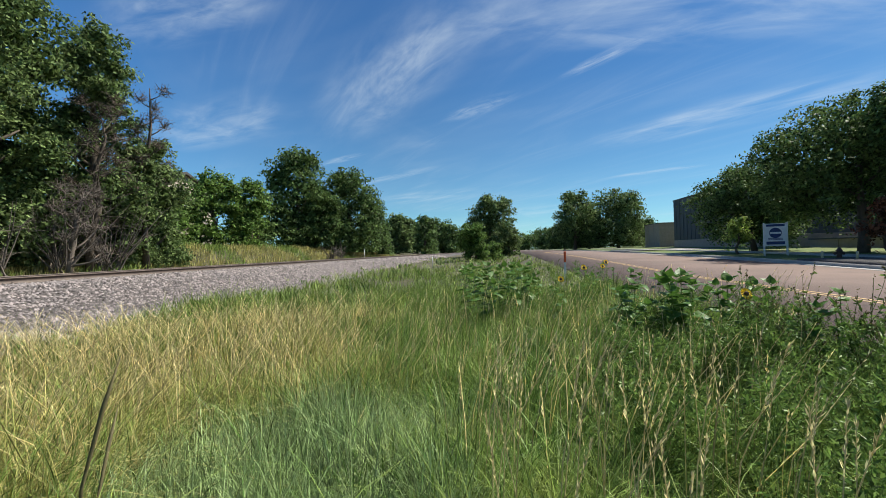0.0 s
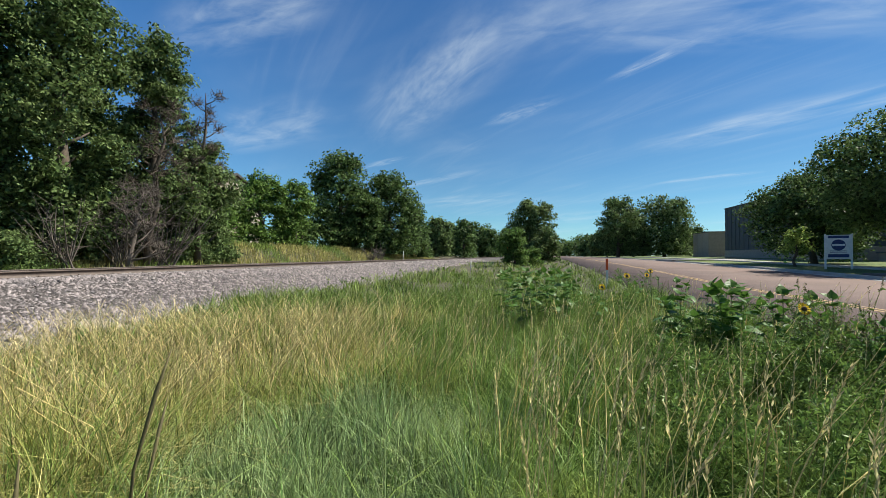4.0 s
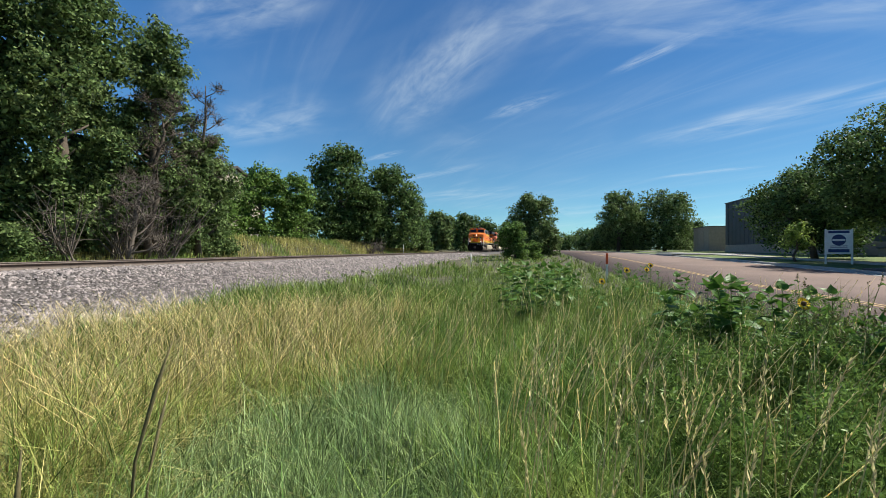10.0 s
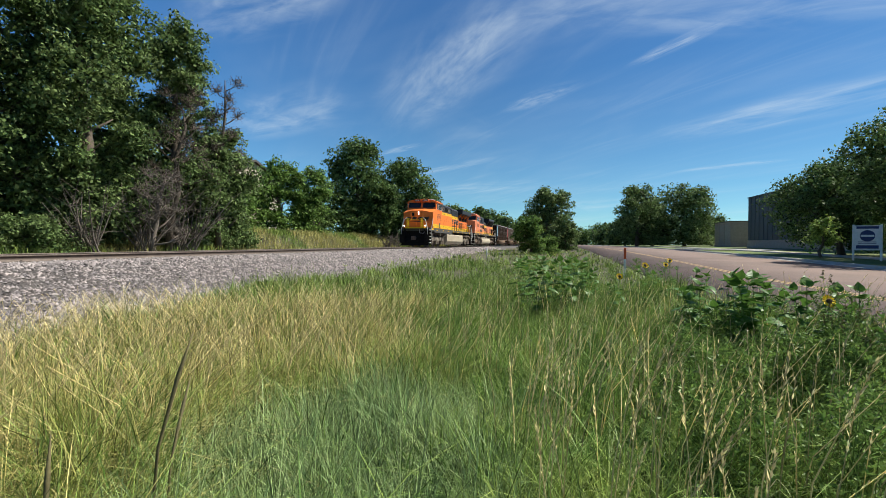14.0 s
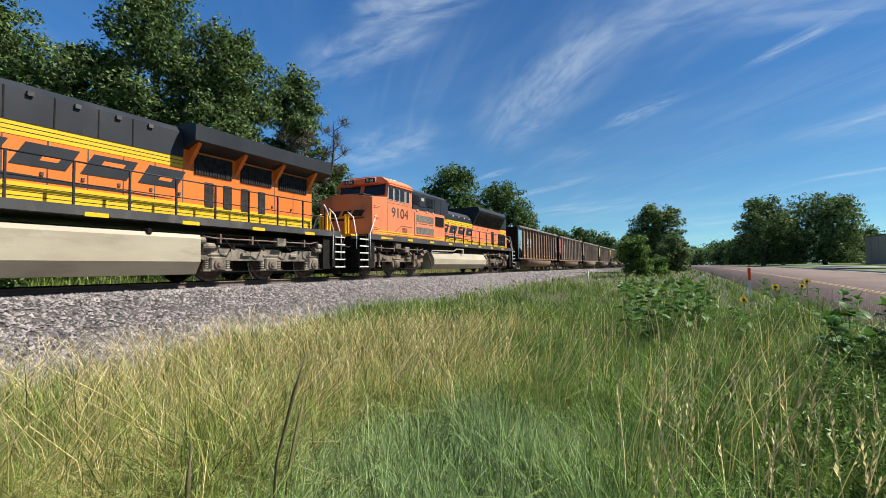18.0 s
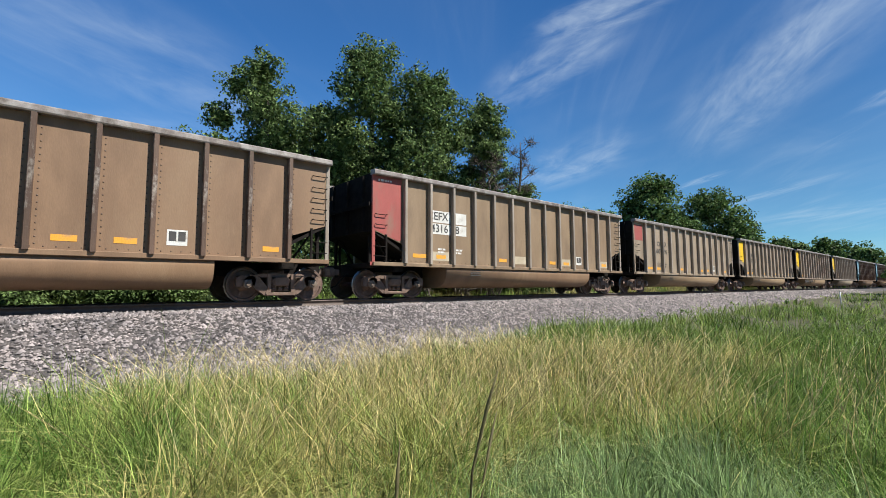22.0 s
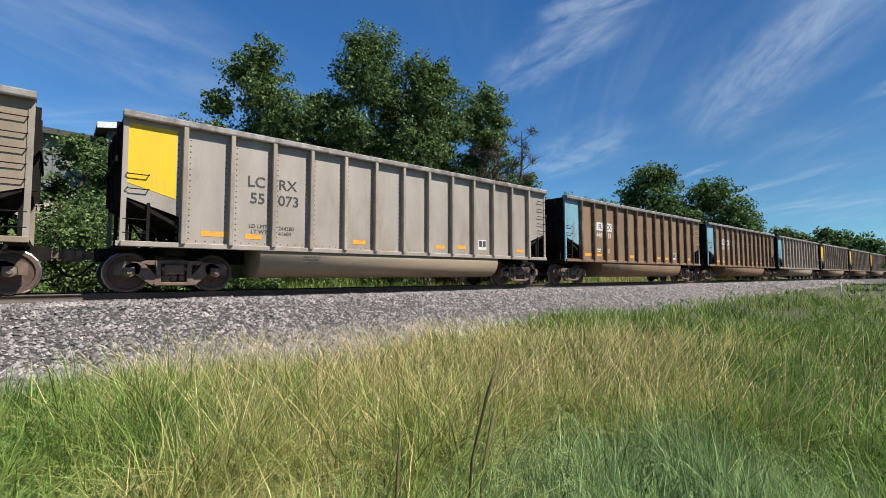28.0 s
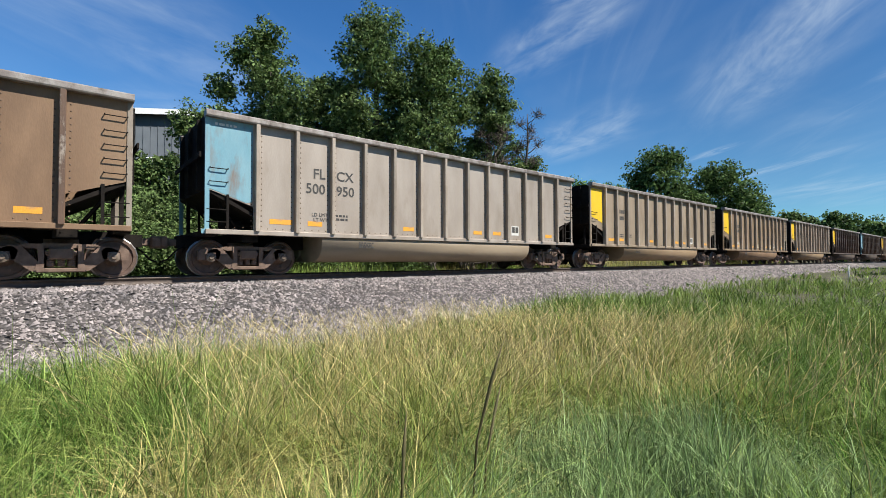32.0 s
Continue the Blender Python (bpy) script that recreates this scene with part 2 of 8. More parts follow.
def thing(name, label, category, group="", kind="", m=None):
    ob = new(name)
    ob.empty_display_size = 0.3
    if m is not None:
        ob.matrix_basis = m
    return tagged(ob, label, category, group, kind)


def solid(name, verts, faces, material, parent=None, smooth=False):
    """A mesh from arrays: verts (n, 3), faces (m, 3) or (m, 4)."""
    verts, faces = np.asarray(verts, np.float32), np.asarray(faces, np.int32)
    me = bpy.data.meshes.new(name)
    k = faces.shape[1]
    me.vertices.add(len(verts))
    me.vertices.foreach_set("co", verts.ravel())
    me.loops.add(faces.size)
    me.loops.foreach_set("vertex_index", faces.ravel())
    me.polygons.add(len(faces))
    me.polygons.foreach_set("loop_start", np.arange(0, faces.size, k, dtype=np.int32))
    me.polygons.foreach_set("loop_total", np.full(len(faces), k, np.int32))
    if smooth:
        me.polygons.foreach_set("use_smooth", np.ones(len(faces), bool))
    me.update(calc_edges=True)
    me.materials.append(material)
    ob = new(name, me)
    ob.parent = parent
    return ob


# ---- the lie of the land ----
RAIL_Z = 1.14            # top of the rails
TRACK_X = -13.44         # centre of the track
ROAD_L, ROAD_R, LINE_X = 3.4, 14.9, 7.15


def bend(y):
    y = np.asarray(y, float)
    d = np.clip(y - 20, 0, 230)
    return 0.74e-4 * d * d + 0.034 * np.maximum(y - 250, 0)


def track_x(y):
    return TRACK_X + bend(y)


def step(a, b, v):
    s = np.clip((np.asarray(v, float) - a) / (b - a), 0, 1)
    return s * s * (3 - 2 * s)


def road_z(y):
    return 0.3 + 0.8 * (1 - np.exp(-np.maximum(np.asarray(y, float) - 20, 0) / 42))


def waves(x, y):
    return 0.05 * np.sin(0.9 * x + 0.4 * y) * np.sin(0.7 * y - 0.3 * x) + 0.03 * np.sin(2.3 * x - 1.1) * np.sin(1.9 * y + 0.6)


def ground_z(x, y):
    x, y = np.asarray(x, float), np.asarray(y, float)
    c = x - track_x(y)
    rise = road_z(y) - 0.3
    # verge between track and road, then the road bed, then the lawns beyond it
    z = 0.0 + 0.9 * rise + waves(x, y) * (1 - step(3.0, 3.8, x))
    z = z + step(1.0, 3.3, x) * (road_z(y) - 0.06 - 0.9 * rise)
    z = z + step(14.9, 15.2, x) * 0.2 + step(15.5, 40, x) * 0.25
    # the ballast bank
    bank = RAIL_Z - 0.19
    near = bank - (bank - z) * step(1.7, 4.3, c)
    z = np.where(c < 4.3, near, z)
    far = bank - 0.35 * step(1.8, 3.4, -c) + 0.75 * step(4.0, 12.0, -c) + waves(x, y) * step(3.5, 5, -c)
    far = far + 2.6 * step(12, 22, -c) * (1 - step(8, 34, y))
    far = far + 0.9 * step(5, 11, -c) * step(22, 32, y) * (1 - step(75, 100, y))
    z = np.where(c < 0, far, z)
    return z


def knots(*spans):
    out = []
    for a, b, n in spans:
        out += list(np.linspace(a, b, n, endpoint=False))
    return np.array(out + [spans[-1][1]])


def bed_x(u, y):
    """Ground columns run along the track near it and straight far off."""
    return u + bend(y) * np.exp(-((u - TRACK_X) / 14.0) ** 2)


soil = mat("dry soil and thatch", (0.065, 0.055, 0.03), (0.045, 0.05, 0.02), 1.3, 0.95, bump=0.6, fine=25, dirt=(0.17, 0.14, 0.075))
stone_bed = mat("crushed stone bed", (0.10, 0.086, 0.08), (0.06, 0.053, 0.05), 6, 0.92, bump=0.9, fine=22, grain=0.5)
lawn_soil = mat("mown lawn", (0.07, 0.115, 0.025), (0.13, 0.15, 0.04), 0.6, 0.95, bump=0.7, fine=60, grain=0.4)


def grid(us, ys, shape):
    U, Y = np.meshgrid(us, ys)
    X = bed_x(U, Y)
    v = np.stack([X, Y, shape(X, Y)], -1).reshape(-1, 3)
    n, k = len(us), len(ys)
    i = (np.arange(k - 1)[:, None] * n + np.arange(n - 1)).reshape(-1)
    return v, np.stack([i, i + 1, i + n + 1, i + n], 1)


gx = knots((-1800, -120, 8), (-120, -30, 14), (-30, -18, 12), (-18, -8, 44), (-8, 3, 30), (3, 3.8, 5), (3.8, 14.6, 6), (14.6, 15.4, 6), (15.4, 60, 16), (60, 1800, 10))
gy = knots((-1800, -60, 8), (-60, -8, 12), (-8, 40, 110), (40, 120, 50), (120, 400, 24), (400, 2400, 12))
gv, gf = grid(gx, gy, ground_z)
ground = solid("ground", gv, gf, soil, smooth=True)
ground.data.materials.append(stone_bed)
ground.data.materials.append(lawn_soil)
mid = gv[gf].mean(1)
cc = mid[:, 0] - track_x(mid[:, 1])
index = np.where((cc > -2.9) & (cc < 3.6 + 3.6 * (1 - step(5, 14, mid[:, 1]))), 1, np.where(mid[:, 0] > 14.9, 2, 0))
ground.data.polygons.foreach_set("material_index", index.astype(np.int32))
tagged(ground, "grassy verge, ballast bank and lawns as one sheet", "ground", kind="structure")

# ---- road, kerb, pavement ----
asphalt = mat("sun-bleached pinkish asphalt", (0.185, 0.135, 0.118), (0.155, 0.115, 0.10), 0.35, 0.9, spec=0.12, bump=0.35, fine=90, grain=0.22, dirt=(0.13, 0.105, 0.095), dirt_lo=0.55, dirt_hi=0.72, dirt_scale=0.5)
concrete = mat("weathered concrete", (0.40, 0.37, 0.335), (0.32, 0.30, 0.27), 1.2, 0.85, bump=0.25, fine=70)
line_paint = mat("worn yellow road paint", (0.44, 0.27, 0.08), (0.36, 0.235, 0.10), 3, 0.7, bump=0.2, fine=50, dirt=(0.28, 0.22, 0.18), dirt_lo=0.5, dirt_hi=0.75, dirt_scale=6)


def strip(name, x0, x1, ys, lift, depth, material):
    """A slab that follows the road's rise, with a given thickness."""
    v, f = [], []
    for y in ys:
        z = float(road_z(y)) + lift
        v += [(x0, y, z), (x1, y, z), (x1, y, z - depth), (x0, y, z - depth)]
    for i in range(len(ys) - 1):
        a = 4 * i
        for k in range(4):
            f.append((a + k, a + 4 + k, a + 4 + (k + 1) % 4, a + (k + 1) % 4))
    return solid(name, v, f, material)


road_ys = knots((-80, 0, 8), (0, 60, 30), (60, 200, 28), (200, 600, 10))
road = strip("road", ROAD_L, ROAD_R, road_ys, 0.0, 0.3, asphalt)
tagged(road, "faded pinkish-grey asphalt road with yellow centre line", "road", kind="structure")
for x in (LINE_X - 0.12, LINE_X + 0.12):
    o = strip("trim_line", x - 0.05, x + 0.05, road_ys, 0.004, 0.004, line_paint)
    tagged(o, "worn yellow centre line on the road", "road marking", kind="structure")
kerb = strip("kerb", 14.9, 15.06, [y for y in road_ys if y > -60], 0.15, 0.45, concrete)
tagged(kerb, "weathered pale concrete kerb along the road", "kerb", kind="structure")
gutter = strip("trim_gutter", 14.4, 14.9, [y for y in road_ys if y > -60], 0.006, 0.02, concrete)
tagged(gutter, "pale concrete gutter beside the kerb", "gutter", kind="structure")

# ---- railway track ----
rail_steel = mat("rusty rail steel", (0.115, 0.085, 0.068), (0.08, 0.06, 0.05), 6, 0.6, 0.3, bump=0.3, fine=60)
rail_top = mat("worn bright rail head", (0.42, 0.38, 0.35), (0.33, 0.29, 0.26), 5, 0.35, 0.9, bump=0.1)
tie_wood = mat("grey weathered sleeper timber", (0.17, 0.14, 0.115), (0.10, 0.085, 0.075), 5, 0.9, bump=0.6, fine=40, stretch=(1, 5, 5), objects=0.3)
railway = thing("railway_track", "single railway track with rusty rails on timber sleepers", "railway track")
RAIL_YS = knots((-70, 20, 10), (20, 300, 40), (300, 600, 8))
profile = [(-0.075, 0.0), (0.075, 0.0), (0.075, 0.014), (0.012, 0.035), (0.012, 0.125), (0.036, 0.135), (0.036, 0.172), (-0.036, 0.172), (-0.036, 0.135), (-0.012, 0.125), (-0.012, 0.035), (-0.075, 0.014)]
for side in (-1, 1):
    v, f = [], []
    for y in RAIL_YS:
        x = float(track_x(y)) + side * 0.755
        v += [(x + p, y, RAIL_Z - 0.172 + q) for p, q in profile]
    n = len(profile)
    for i in range(len(RAIL_YS) - 1):
        for k in range(n):
            f.append((i * n + k, i * n + (k + 1) % n, i * n + n + (k + 1) % n, i * n + n + k))
    rail = solid("rail", v, f, rail_steel, railway)
    rail.data.materials.append(rail_top)
    ids = np.zeros(len(f), np.int32)
    ids[6::n] = 1
    rail.data.polygons.foreach_set("material_index", ids)

tie_mesh = plate_mesh = None
for k in range(int((75 + 24) / 0.52)):
    y = -24 + 0.52 * k
    if tie_mesh is None:
        bm = bmesh.new()
        box(bm, -1.3, 1.3, -0.115, 0.115, -0.17, 0.0, 0.012)
        tie_mesh = mesh_of("sleeper", bm, tie_wood)
    rr = random.random()
    piece("sleeper", tie_mesh, railway, pose(float(track_x(y)) + 0.05 * (rr - 0.5), y, RAIL_Z - 0.168 - 0.012 * rr, 0, 0, 2 * (rr - 0.5)))
    if k % 2 == 0 and -12 < y < 40:
        for s in (-0.755, 0.755):
            if plate_mesh is None:
                bm = bmesh.new()
                box(bm, -0.17, 0.17, -0.1, 0.1, 0, 0.02)
                for q in (-0.12, 0.12):
                    box(bm, q - 0.015, q + 0.015, -0.05, -0.02, 0, 0.05)
                plate_mesh = mesh_of("tie_plate", bm, rail_steel)
            piece("tie_plate", plate_mesh, railway, pose(float(track_x(y)) + s, y, RAIL_Z - 0.170))

# loose crushed stone over the bank
stone_mat = mat("crushed pinkish-grey ballast stone", (0.265, 0.225, 0.212), (0.15, 0.132, 0.13), 3, 0.85, bump=0.3, fine=60, grain=0.2, island=0.78)
# angular lumps, open below where they sit in the bed
OCTA = np.array([(1, 0, -0.35), (0, 1, -0.35), (-1, 0, -0.35), (0, -1, -0.35), (0.15, 0.1, 0.8)], float)
OCTA_F = np.array([(0, 1, 4), (1, 2, 4), (2, 3, 4), (3, 0, 4)])


def stones(rng, count, c0, c1, y0, y1, size, name, label, ease=1.0):
    y = y0 + (y1 - y0) * rng.random(count) ** ease
    c = c0 + (c1 - c0) * rng.random(count)
    x = track_x(y) + c
    z = ground_z(x, y)
    s = size * (0.55 + 0.9 * rng.random(count) ** 2)
    v = OCTA[None] * (0.6 + 0.7 * rng.random((count, 5, 1)))
    v = v + 0.25 * rng.normal(size=v.shape)
    a = rng.random(count) * 6.283
    ca, sa = np.cos(a)[:, None], np.sin(a)[:, None]
    vx, vy, vz = v[..., 0] * ca - v[..., 1] * sa, v[..., 0] * sa + v[..., 1] * ca, v[..., 2] * 0.75
    p = np.stack([x[:, None] + vx * s[:, None], y[:, None] + vy * s[:, None], z[:, None] + (vz + 0.3) * s[:, None]], -1).reshape(-1, 3)
    f = (np.arange(count)[:, None, None] * 5 + OCTA_F[None]).reshape(-1, 3)
    return tagged(solid(name, p, f, stone_mat), label, "ballast", kind="stuff")


srng = np.random.default_rng(9)
stones(srng, 70000, 0.85, 4.5, -9, 30, 0.040, "ballast", "crushed pinkish-grey ballast stones on the bank", 1.15)
stones(srng, 10000, 0.85, 4.0, 30, 80, 0.065, "ballast", "crushed pinkish-grey ballast stones farther along", 1.4)
stones(srng, 3000, -0.65, 0.65, -6, 25, 0.036, "ballast", "crushed stones between the rails")
stones(srng, 4000, -2.9, -0.85, -6, 40, 0.036, "ballast", "crushed stones on the far shoulder")
stones(srng, 30000, 3.8, 7.4, -7, 14, 0.032, "ballast", "stray stones at the edge of the grass")
rock_mat = mat("pale sandstone", (0.44, 0.36, 0.28), (0.34, 0.28, 0.22), 4, 0.9, bump=0.5, fine=18)


def rock(x, y, w, d, h, seed, turn=0):
    rng = np.random.default_rng(seed)
    bm = bmesh.new()
    bmesh.ops.create_icosphere(bm, subdivisions=2, radius=1)
    for v in bm.verts:
        f = 1 + 0.22 * noise.noise(v.co * 1.4 + Vector((seed, 0, 0))) + 0.06 * rng.normal()
        v.co = Vector((v.co.x * w * f, v.co.y * d * f, v.co.z * h * f))
    ob = part("boulder", bm, rock_mat)
    ob.matrix_basis = pose(x, y, float(ground_z(x, y)) + h * 0.25, 0, 0, turn)
    return tagged(ob, "flat pale sandstone boulder at the foot of the ballast", "rock")


rock(-8.35, 7.1, 0.55, 0.30, 0.22, 1, 40)
rock(-8.9, 6.2, 0.16, 0.12, 0.10, 2, 10)
rock(-9.3, 5.0, 0.14, 0.12, 0.09, 3, 80)
rock(-8.6, 8.2, 0.13, 0.12, 0.10, 4, 30)
rock(-9.4, 3.3, 0.15, 0.10, 0.08, 5, 60)


# ---- trees ----
bark = mat("grey-brown bark", (0.13, 0.10, 0.075), (0.08, 0.065, 0.05), 5, 0.95, bump=0.8, fine=30, stretch=(1, 1, 0.3))
dead_wood = mat("bleached dead wood", (0.17, 0.14, 0.115), (0.12, 0.10, 0.082), 5, 0.95, bump=0.4, fine=40)


def leaf_mat(name, c1, c2, trans=0.30):
    return mat(name, c1, c2, 0.35, 0.55, bump=0.0, fine=3, grain=0.2, island=0.78, through_light=trans, spec=0.08)


leaf_elm = leaf_mat("dusty green elm leaf", (0.10, 0.152, 0.05), (0.15, 0.20, 0.072))
leaf_fresh = leaf_mat("fresh green leaf", (0.105, 0.18, 0.04), (0.15, 0.23, 0.055))
leaf_dark = leaf_mat("deep green leaf", (0.078, 0.128, 0.04), (0.112, 0.168, 0.052), 0.28)
leaf_lime = leaf_mat("light yellow-green leaf", (0.20, 0.28, 0.06), (0.26, 0.34, 0.08))
leaf_red = leaf_mat("brownish red leaf", (0.15, 0.06, 0.035), (0.20, 0.085, 0.045))


def leaf_cloud(rng, centres, radii, count, size, squash=0.7):
    """Sprays of small leaves: each spray a dome, thick above and open below, its leaves facing out."""
    which = rng.choice(len(centres), count, p=radii ** 2 / (radii ** 2).sum())
    d = rng.normal(size=(count, 3))
    d[:, 2] = np.where(rng.random(count) < 0.75, np.abs(d[:, 2]), d[:, 2])
    d /= np.linalg.norm(d, axis=1)[:, None]
    r = radii[which] * (0.55 + 0.5 * rng.random(count)) * (1 + 0.22 * rng.normal(size=count).clip(-1, 2))
    p = centres[which] + d * r[:, None] * np.array([1, 1, squash])
    p[:, 2] -= 0.25 * radii[which] * (1 - d[:, 2]) ** 2
    n = d + np.array([0, 0, 0.35]) + 0.75 * rng.normal(size=(count, 3))
    a = np.cross(n, rng.normal(size=(count, 3)))
    a /= np.linalg.norm(a, axis=1)[:, None] + 1e-9
    b = np.cross(n, a)
    b /= np.linalg.norm(b, axis=1)[:, None] + 1e-9
    s = (size * (0.6 + 0.8 * rng.random(count)))[:, None]
    v = np.stack([p - a * s, p + b * s * 0.55, p + a * s, p - b * s * 0.55], 1).reshape(-1, 3)
    i = np.arange(count)[:, None] * 4
    return v, i + np.array([[0, 1, 2, 3]])


def limbs(bm, rng, base, top, spread, girth, count, start=0.25):
    """A crooked tapered trunk with limbs that fork once. Returns the limb ends."""
    base, top = Vector(base), Vector(top)
    pts = [base + (top - base) * s + Vector((rng.normal() * 0.12, rng.normal() * 0.12, 0)) * (s > 0) for s in (0, 0.2, 0.4, 0.6, 0.8, 1)]
    tube(bm, pts, [girth * g for g in (1.25, 1, 0.85, 0.65, 0.42, 0.15)], 9)
    ends = []
    for i in range(count):
        s = start + (0.95 - start) * (i + rng.random()) / count
        k = min(int(s * 5), 4)
        p = pts[k].lerp(pts[k + 1], s * 5 - k)
        a = i * 2.4 + rng.random()
        reach = spread * (0.55 + 0.5 * rng.random()) * (1.1 - 0.6 * s)
        q = p + Vector((math.cos(a) * reach, math.sin(a) * reach, reach * (0.35 + 0.6 * rng.random())))
        m = p.lerp(q, 0.5) + Vector((0, 0, -0.08 * reach))
        g = girth * (0.55 - 0.35 * s)
        tube(bm, [p, m, q], [g, g * 0.6, g * 0.2], 6)
        ends.append(q)
        a2 = a + rng.choice([-0.8, 0.8])
        q2 = m + Vector((math.cos(a2), math.sin(a2), 0.7)) * reach * 0.45
        tube(bm, [m, q2], [g * 0.5, g * 0.12], 5)
        ends.append(q2)
    return ends


def tree(label, x, y, height, spread, leaves, leaf, size=0.16, seed=1, skirt=0.15, clumps=26, name="tree", trunk_mat=None, category="tree", shape=0.0, lift=0.0, spray=0.0):
    """shape > 0: wider at the bottom. skirt: height at which the crown starts, as a share of the whole. clumps: lobes of the crown."""
    rng = np.random.default_rng(seed)
    z = float(ground_z(x, y)) - 0.05 + lift
    ob = thing(name, label, category, m=pose(x, y, z, 0, 0, 0))
    bm = bmesh.new()
    ends = limbs(bm, rng, (0, 0, 0), (rng.normal() * 0.3, rng.normal() * 0.3, height * 0.86), spread * 0.62, 0.05 * height ** 0.75, 9, max(skirt, 0.12))
    part("trunk", bm, trunk_mat or bark, ob)
    # a few large lobes make the uneven outline; sprays sit on their skins
    lobes = []
    for i in range(clumps):
        s = (i + 0.5) / clumps
        wide = math.sin(math.pi * (0.24 + 0.66 * s)) ** 0.7 * (1 - shape * s)
        rad = spread * (0.26 + 0.30 * rng.random()) * (0.7 + 0.4 * wide)
        a = i * 2.399 + rng.normal() * 0.5
        r = max(spread * wide * (0.7 + 0.5 * rng.random()) - rad * 0.7, 0)
        z0 = height * (skirt + (1 - skirt) * s)
        lobes.append((math.cos(a) * r, math.sin(a) * r, min(z0, height - rad * 0.8), rad))
    L = np.array(lobes)
    spray = spray or max(0.42, 3.6 * size)
    cs, rs = [], []
    for x0, y0, z0, rad in lobes:
        n = int(4.2 * (rad / spray) ** 2) + 3
        d = rng.normal(size=(n, 3))
        d /= np.linalg.norm(d, axis=1)[:, None]
        p = np.array([x0, y0, z0]) + d * (rad * (0.62 + 0.52 * rng.random(n) ** 1.5))[:, None] * np.array([1, 1, 0.9])
        deep = (np.linalg.norm((p[:, None] - L[None, :, :3]) / L[None, :, 3:], axis=2) < 0.62).any(1)
        cs.append(p[~deep])
        rs.append(spray * (0.6 + 0.8 * rng.random((~deep).sum())))
    for e in ends:
        cs.append(np.array([e]))
        rs.append(np.array([spray * 0.7]))
    v, f = leaf_cloud(rng, np.concatenate(cs), np.concatenate(rs), leaves, size)
    # thin shaded foliage inside the lobes
    which = rng.integers(0, len(L), leaves // 9)
    d = rng.normal(size=(len(which), 3))
    c = L[which, :3] + d / np.linalg.norm(d, axis=1)[:, None] * L[which, 3:] * 0.62 * rng.random((len(which), 1)) ** 0.4
    v2, f2 = leaf_cloud(rng, c, np.full(len(c), size), len(c), size * 2.2)
    v, f = np.concatenate([v, v2]), np.concatenate([f, f2 + len(v)])
    v[:, 2] = np.maximum(v[:, 2], 0.05 + 0.02 * height)
    crown = solid("crown", v, f, leaf, ob)
    return ob


def snag(label, x, y, height, seed, name="dead_shrub", lean=0.3):
    """Bare dead branches that spread from the ground."""
    rng = np.random.default_rng(seed)
    ob = thing(name, label, "dead shrub", m=pose(x, y, float(ground_z(x, y)) - 0.03))
    bm = bmesh.new()
    for i in range(26):
        a, h = rng.random() * 6.283, height * (0.3 + 0.7 * rng.random())
        out = h * (0.15 + lean * rng.random() * 2)
        p = [Vector((rng.normal() * 0.3, rng.normal() * 0.3, 0))]
        for s in (0.35, 0.7, 1.0):
            p.append(Vector((math.cos(a) * out * s, math.sin(a) * out * s, h * s)) + Vector(rng.normal(size=3) * 0.08 * h * s))
        tube(bm, p, [0.045, 0.03, 0.018, 0.006], 4, False)
        for k in (1, 2):
            for _ in range(3):
                b = rng.random() * 6.283
                w = h * (0.12 + 0.2 * rng.random())
                q = p[k] + Vector((math.cos(b) * w, math.sin(b) * w, w * (rng.random() - 0.1)))
                tube(bm, [p[k], q], [0.014, 0.004], 3, False)
    part("branch_tangle", bm, dead_wood, ob)
    return ob


ELM = "tall leafy dusty-green elm behind the railway track"
tree(ELM, -26.6, 8.8, 13.6, 2.9, 30000, leaf_elm, 0.092, 11, 0.08, 22)
tree("lower leafy elm at the end of the row", -27.0, 6.0, 8.6, 2.4, 12000, leaf_elm, 0.092, 10, 0.06, 13)
tree("lower leafy elm between taller ones", -25.4, 11.9, 11.2, 2.5, 17000, leaf_elm, 0.092, 20, 0.08, 16)
tree(ELM, -24.0, 14.4, 15.4, 3.2, 38000, leaf_elm, 0.092, 12, 0.07, 26)
tree(ELM, -22.4, 17.5, 13.7, 3.3, 38000, leaf_elm, 0.092, 13, 0.08, 25)
tree(ELM, -21.6, 21.8, 12.8, 2.6, 25000, leaf_elm, 0.092, 19, 0.08, 20)
tree("lower leafy elm at the end of the row", -20.9, 24.6, 7.6, 2.3, 15000, leaf_elm, 0.092, 15, 0.05, 15)
GREEN = "fresh green bushy tree behind golden grass"
tree(GREEN, -28.8, 37.8, 4.9, 2.3, 7000, leaf_fresh, 0.13, 21, 0.05, 10)
tree(GREEN, -28.2, 42.3, 7.6, 2.9, 9500, leaf_fresh, 0.13, 22, 0.05, 11)
tree(GREEN, -26.4, 45.4, 7.4, 2.0, 7000, leaf_fresh, 0.13, 23, 0.05, 10)
DARK = "dense dark green rounded tree beside the track"
tree(DARK, -26.2, 56.2, 12.7, 5.4, 17000, leaf_dark, 0.17, 31, 0.02, 18, shape=0.22)
tree(DARK, -21.6, 62.7, 11.7, 5.3, 17000, leaf_dark, 0.17, 32, 0.02, 18, shape=0.22)
tree(DARK, -20.6, 71.0, 8.0, 3.4, 9000, leaf_dark, 0.17, 33, 0.02, 12, shape=0.3)
tree("low dark green tree between taller ones", -23.4, 58.0, 7.4, 3.6, 8000, leaf_dark, 0.17, 34, 0.02, 11)
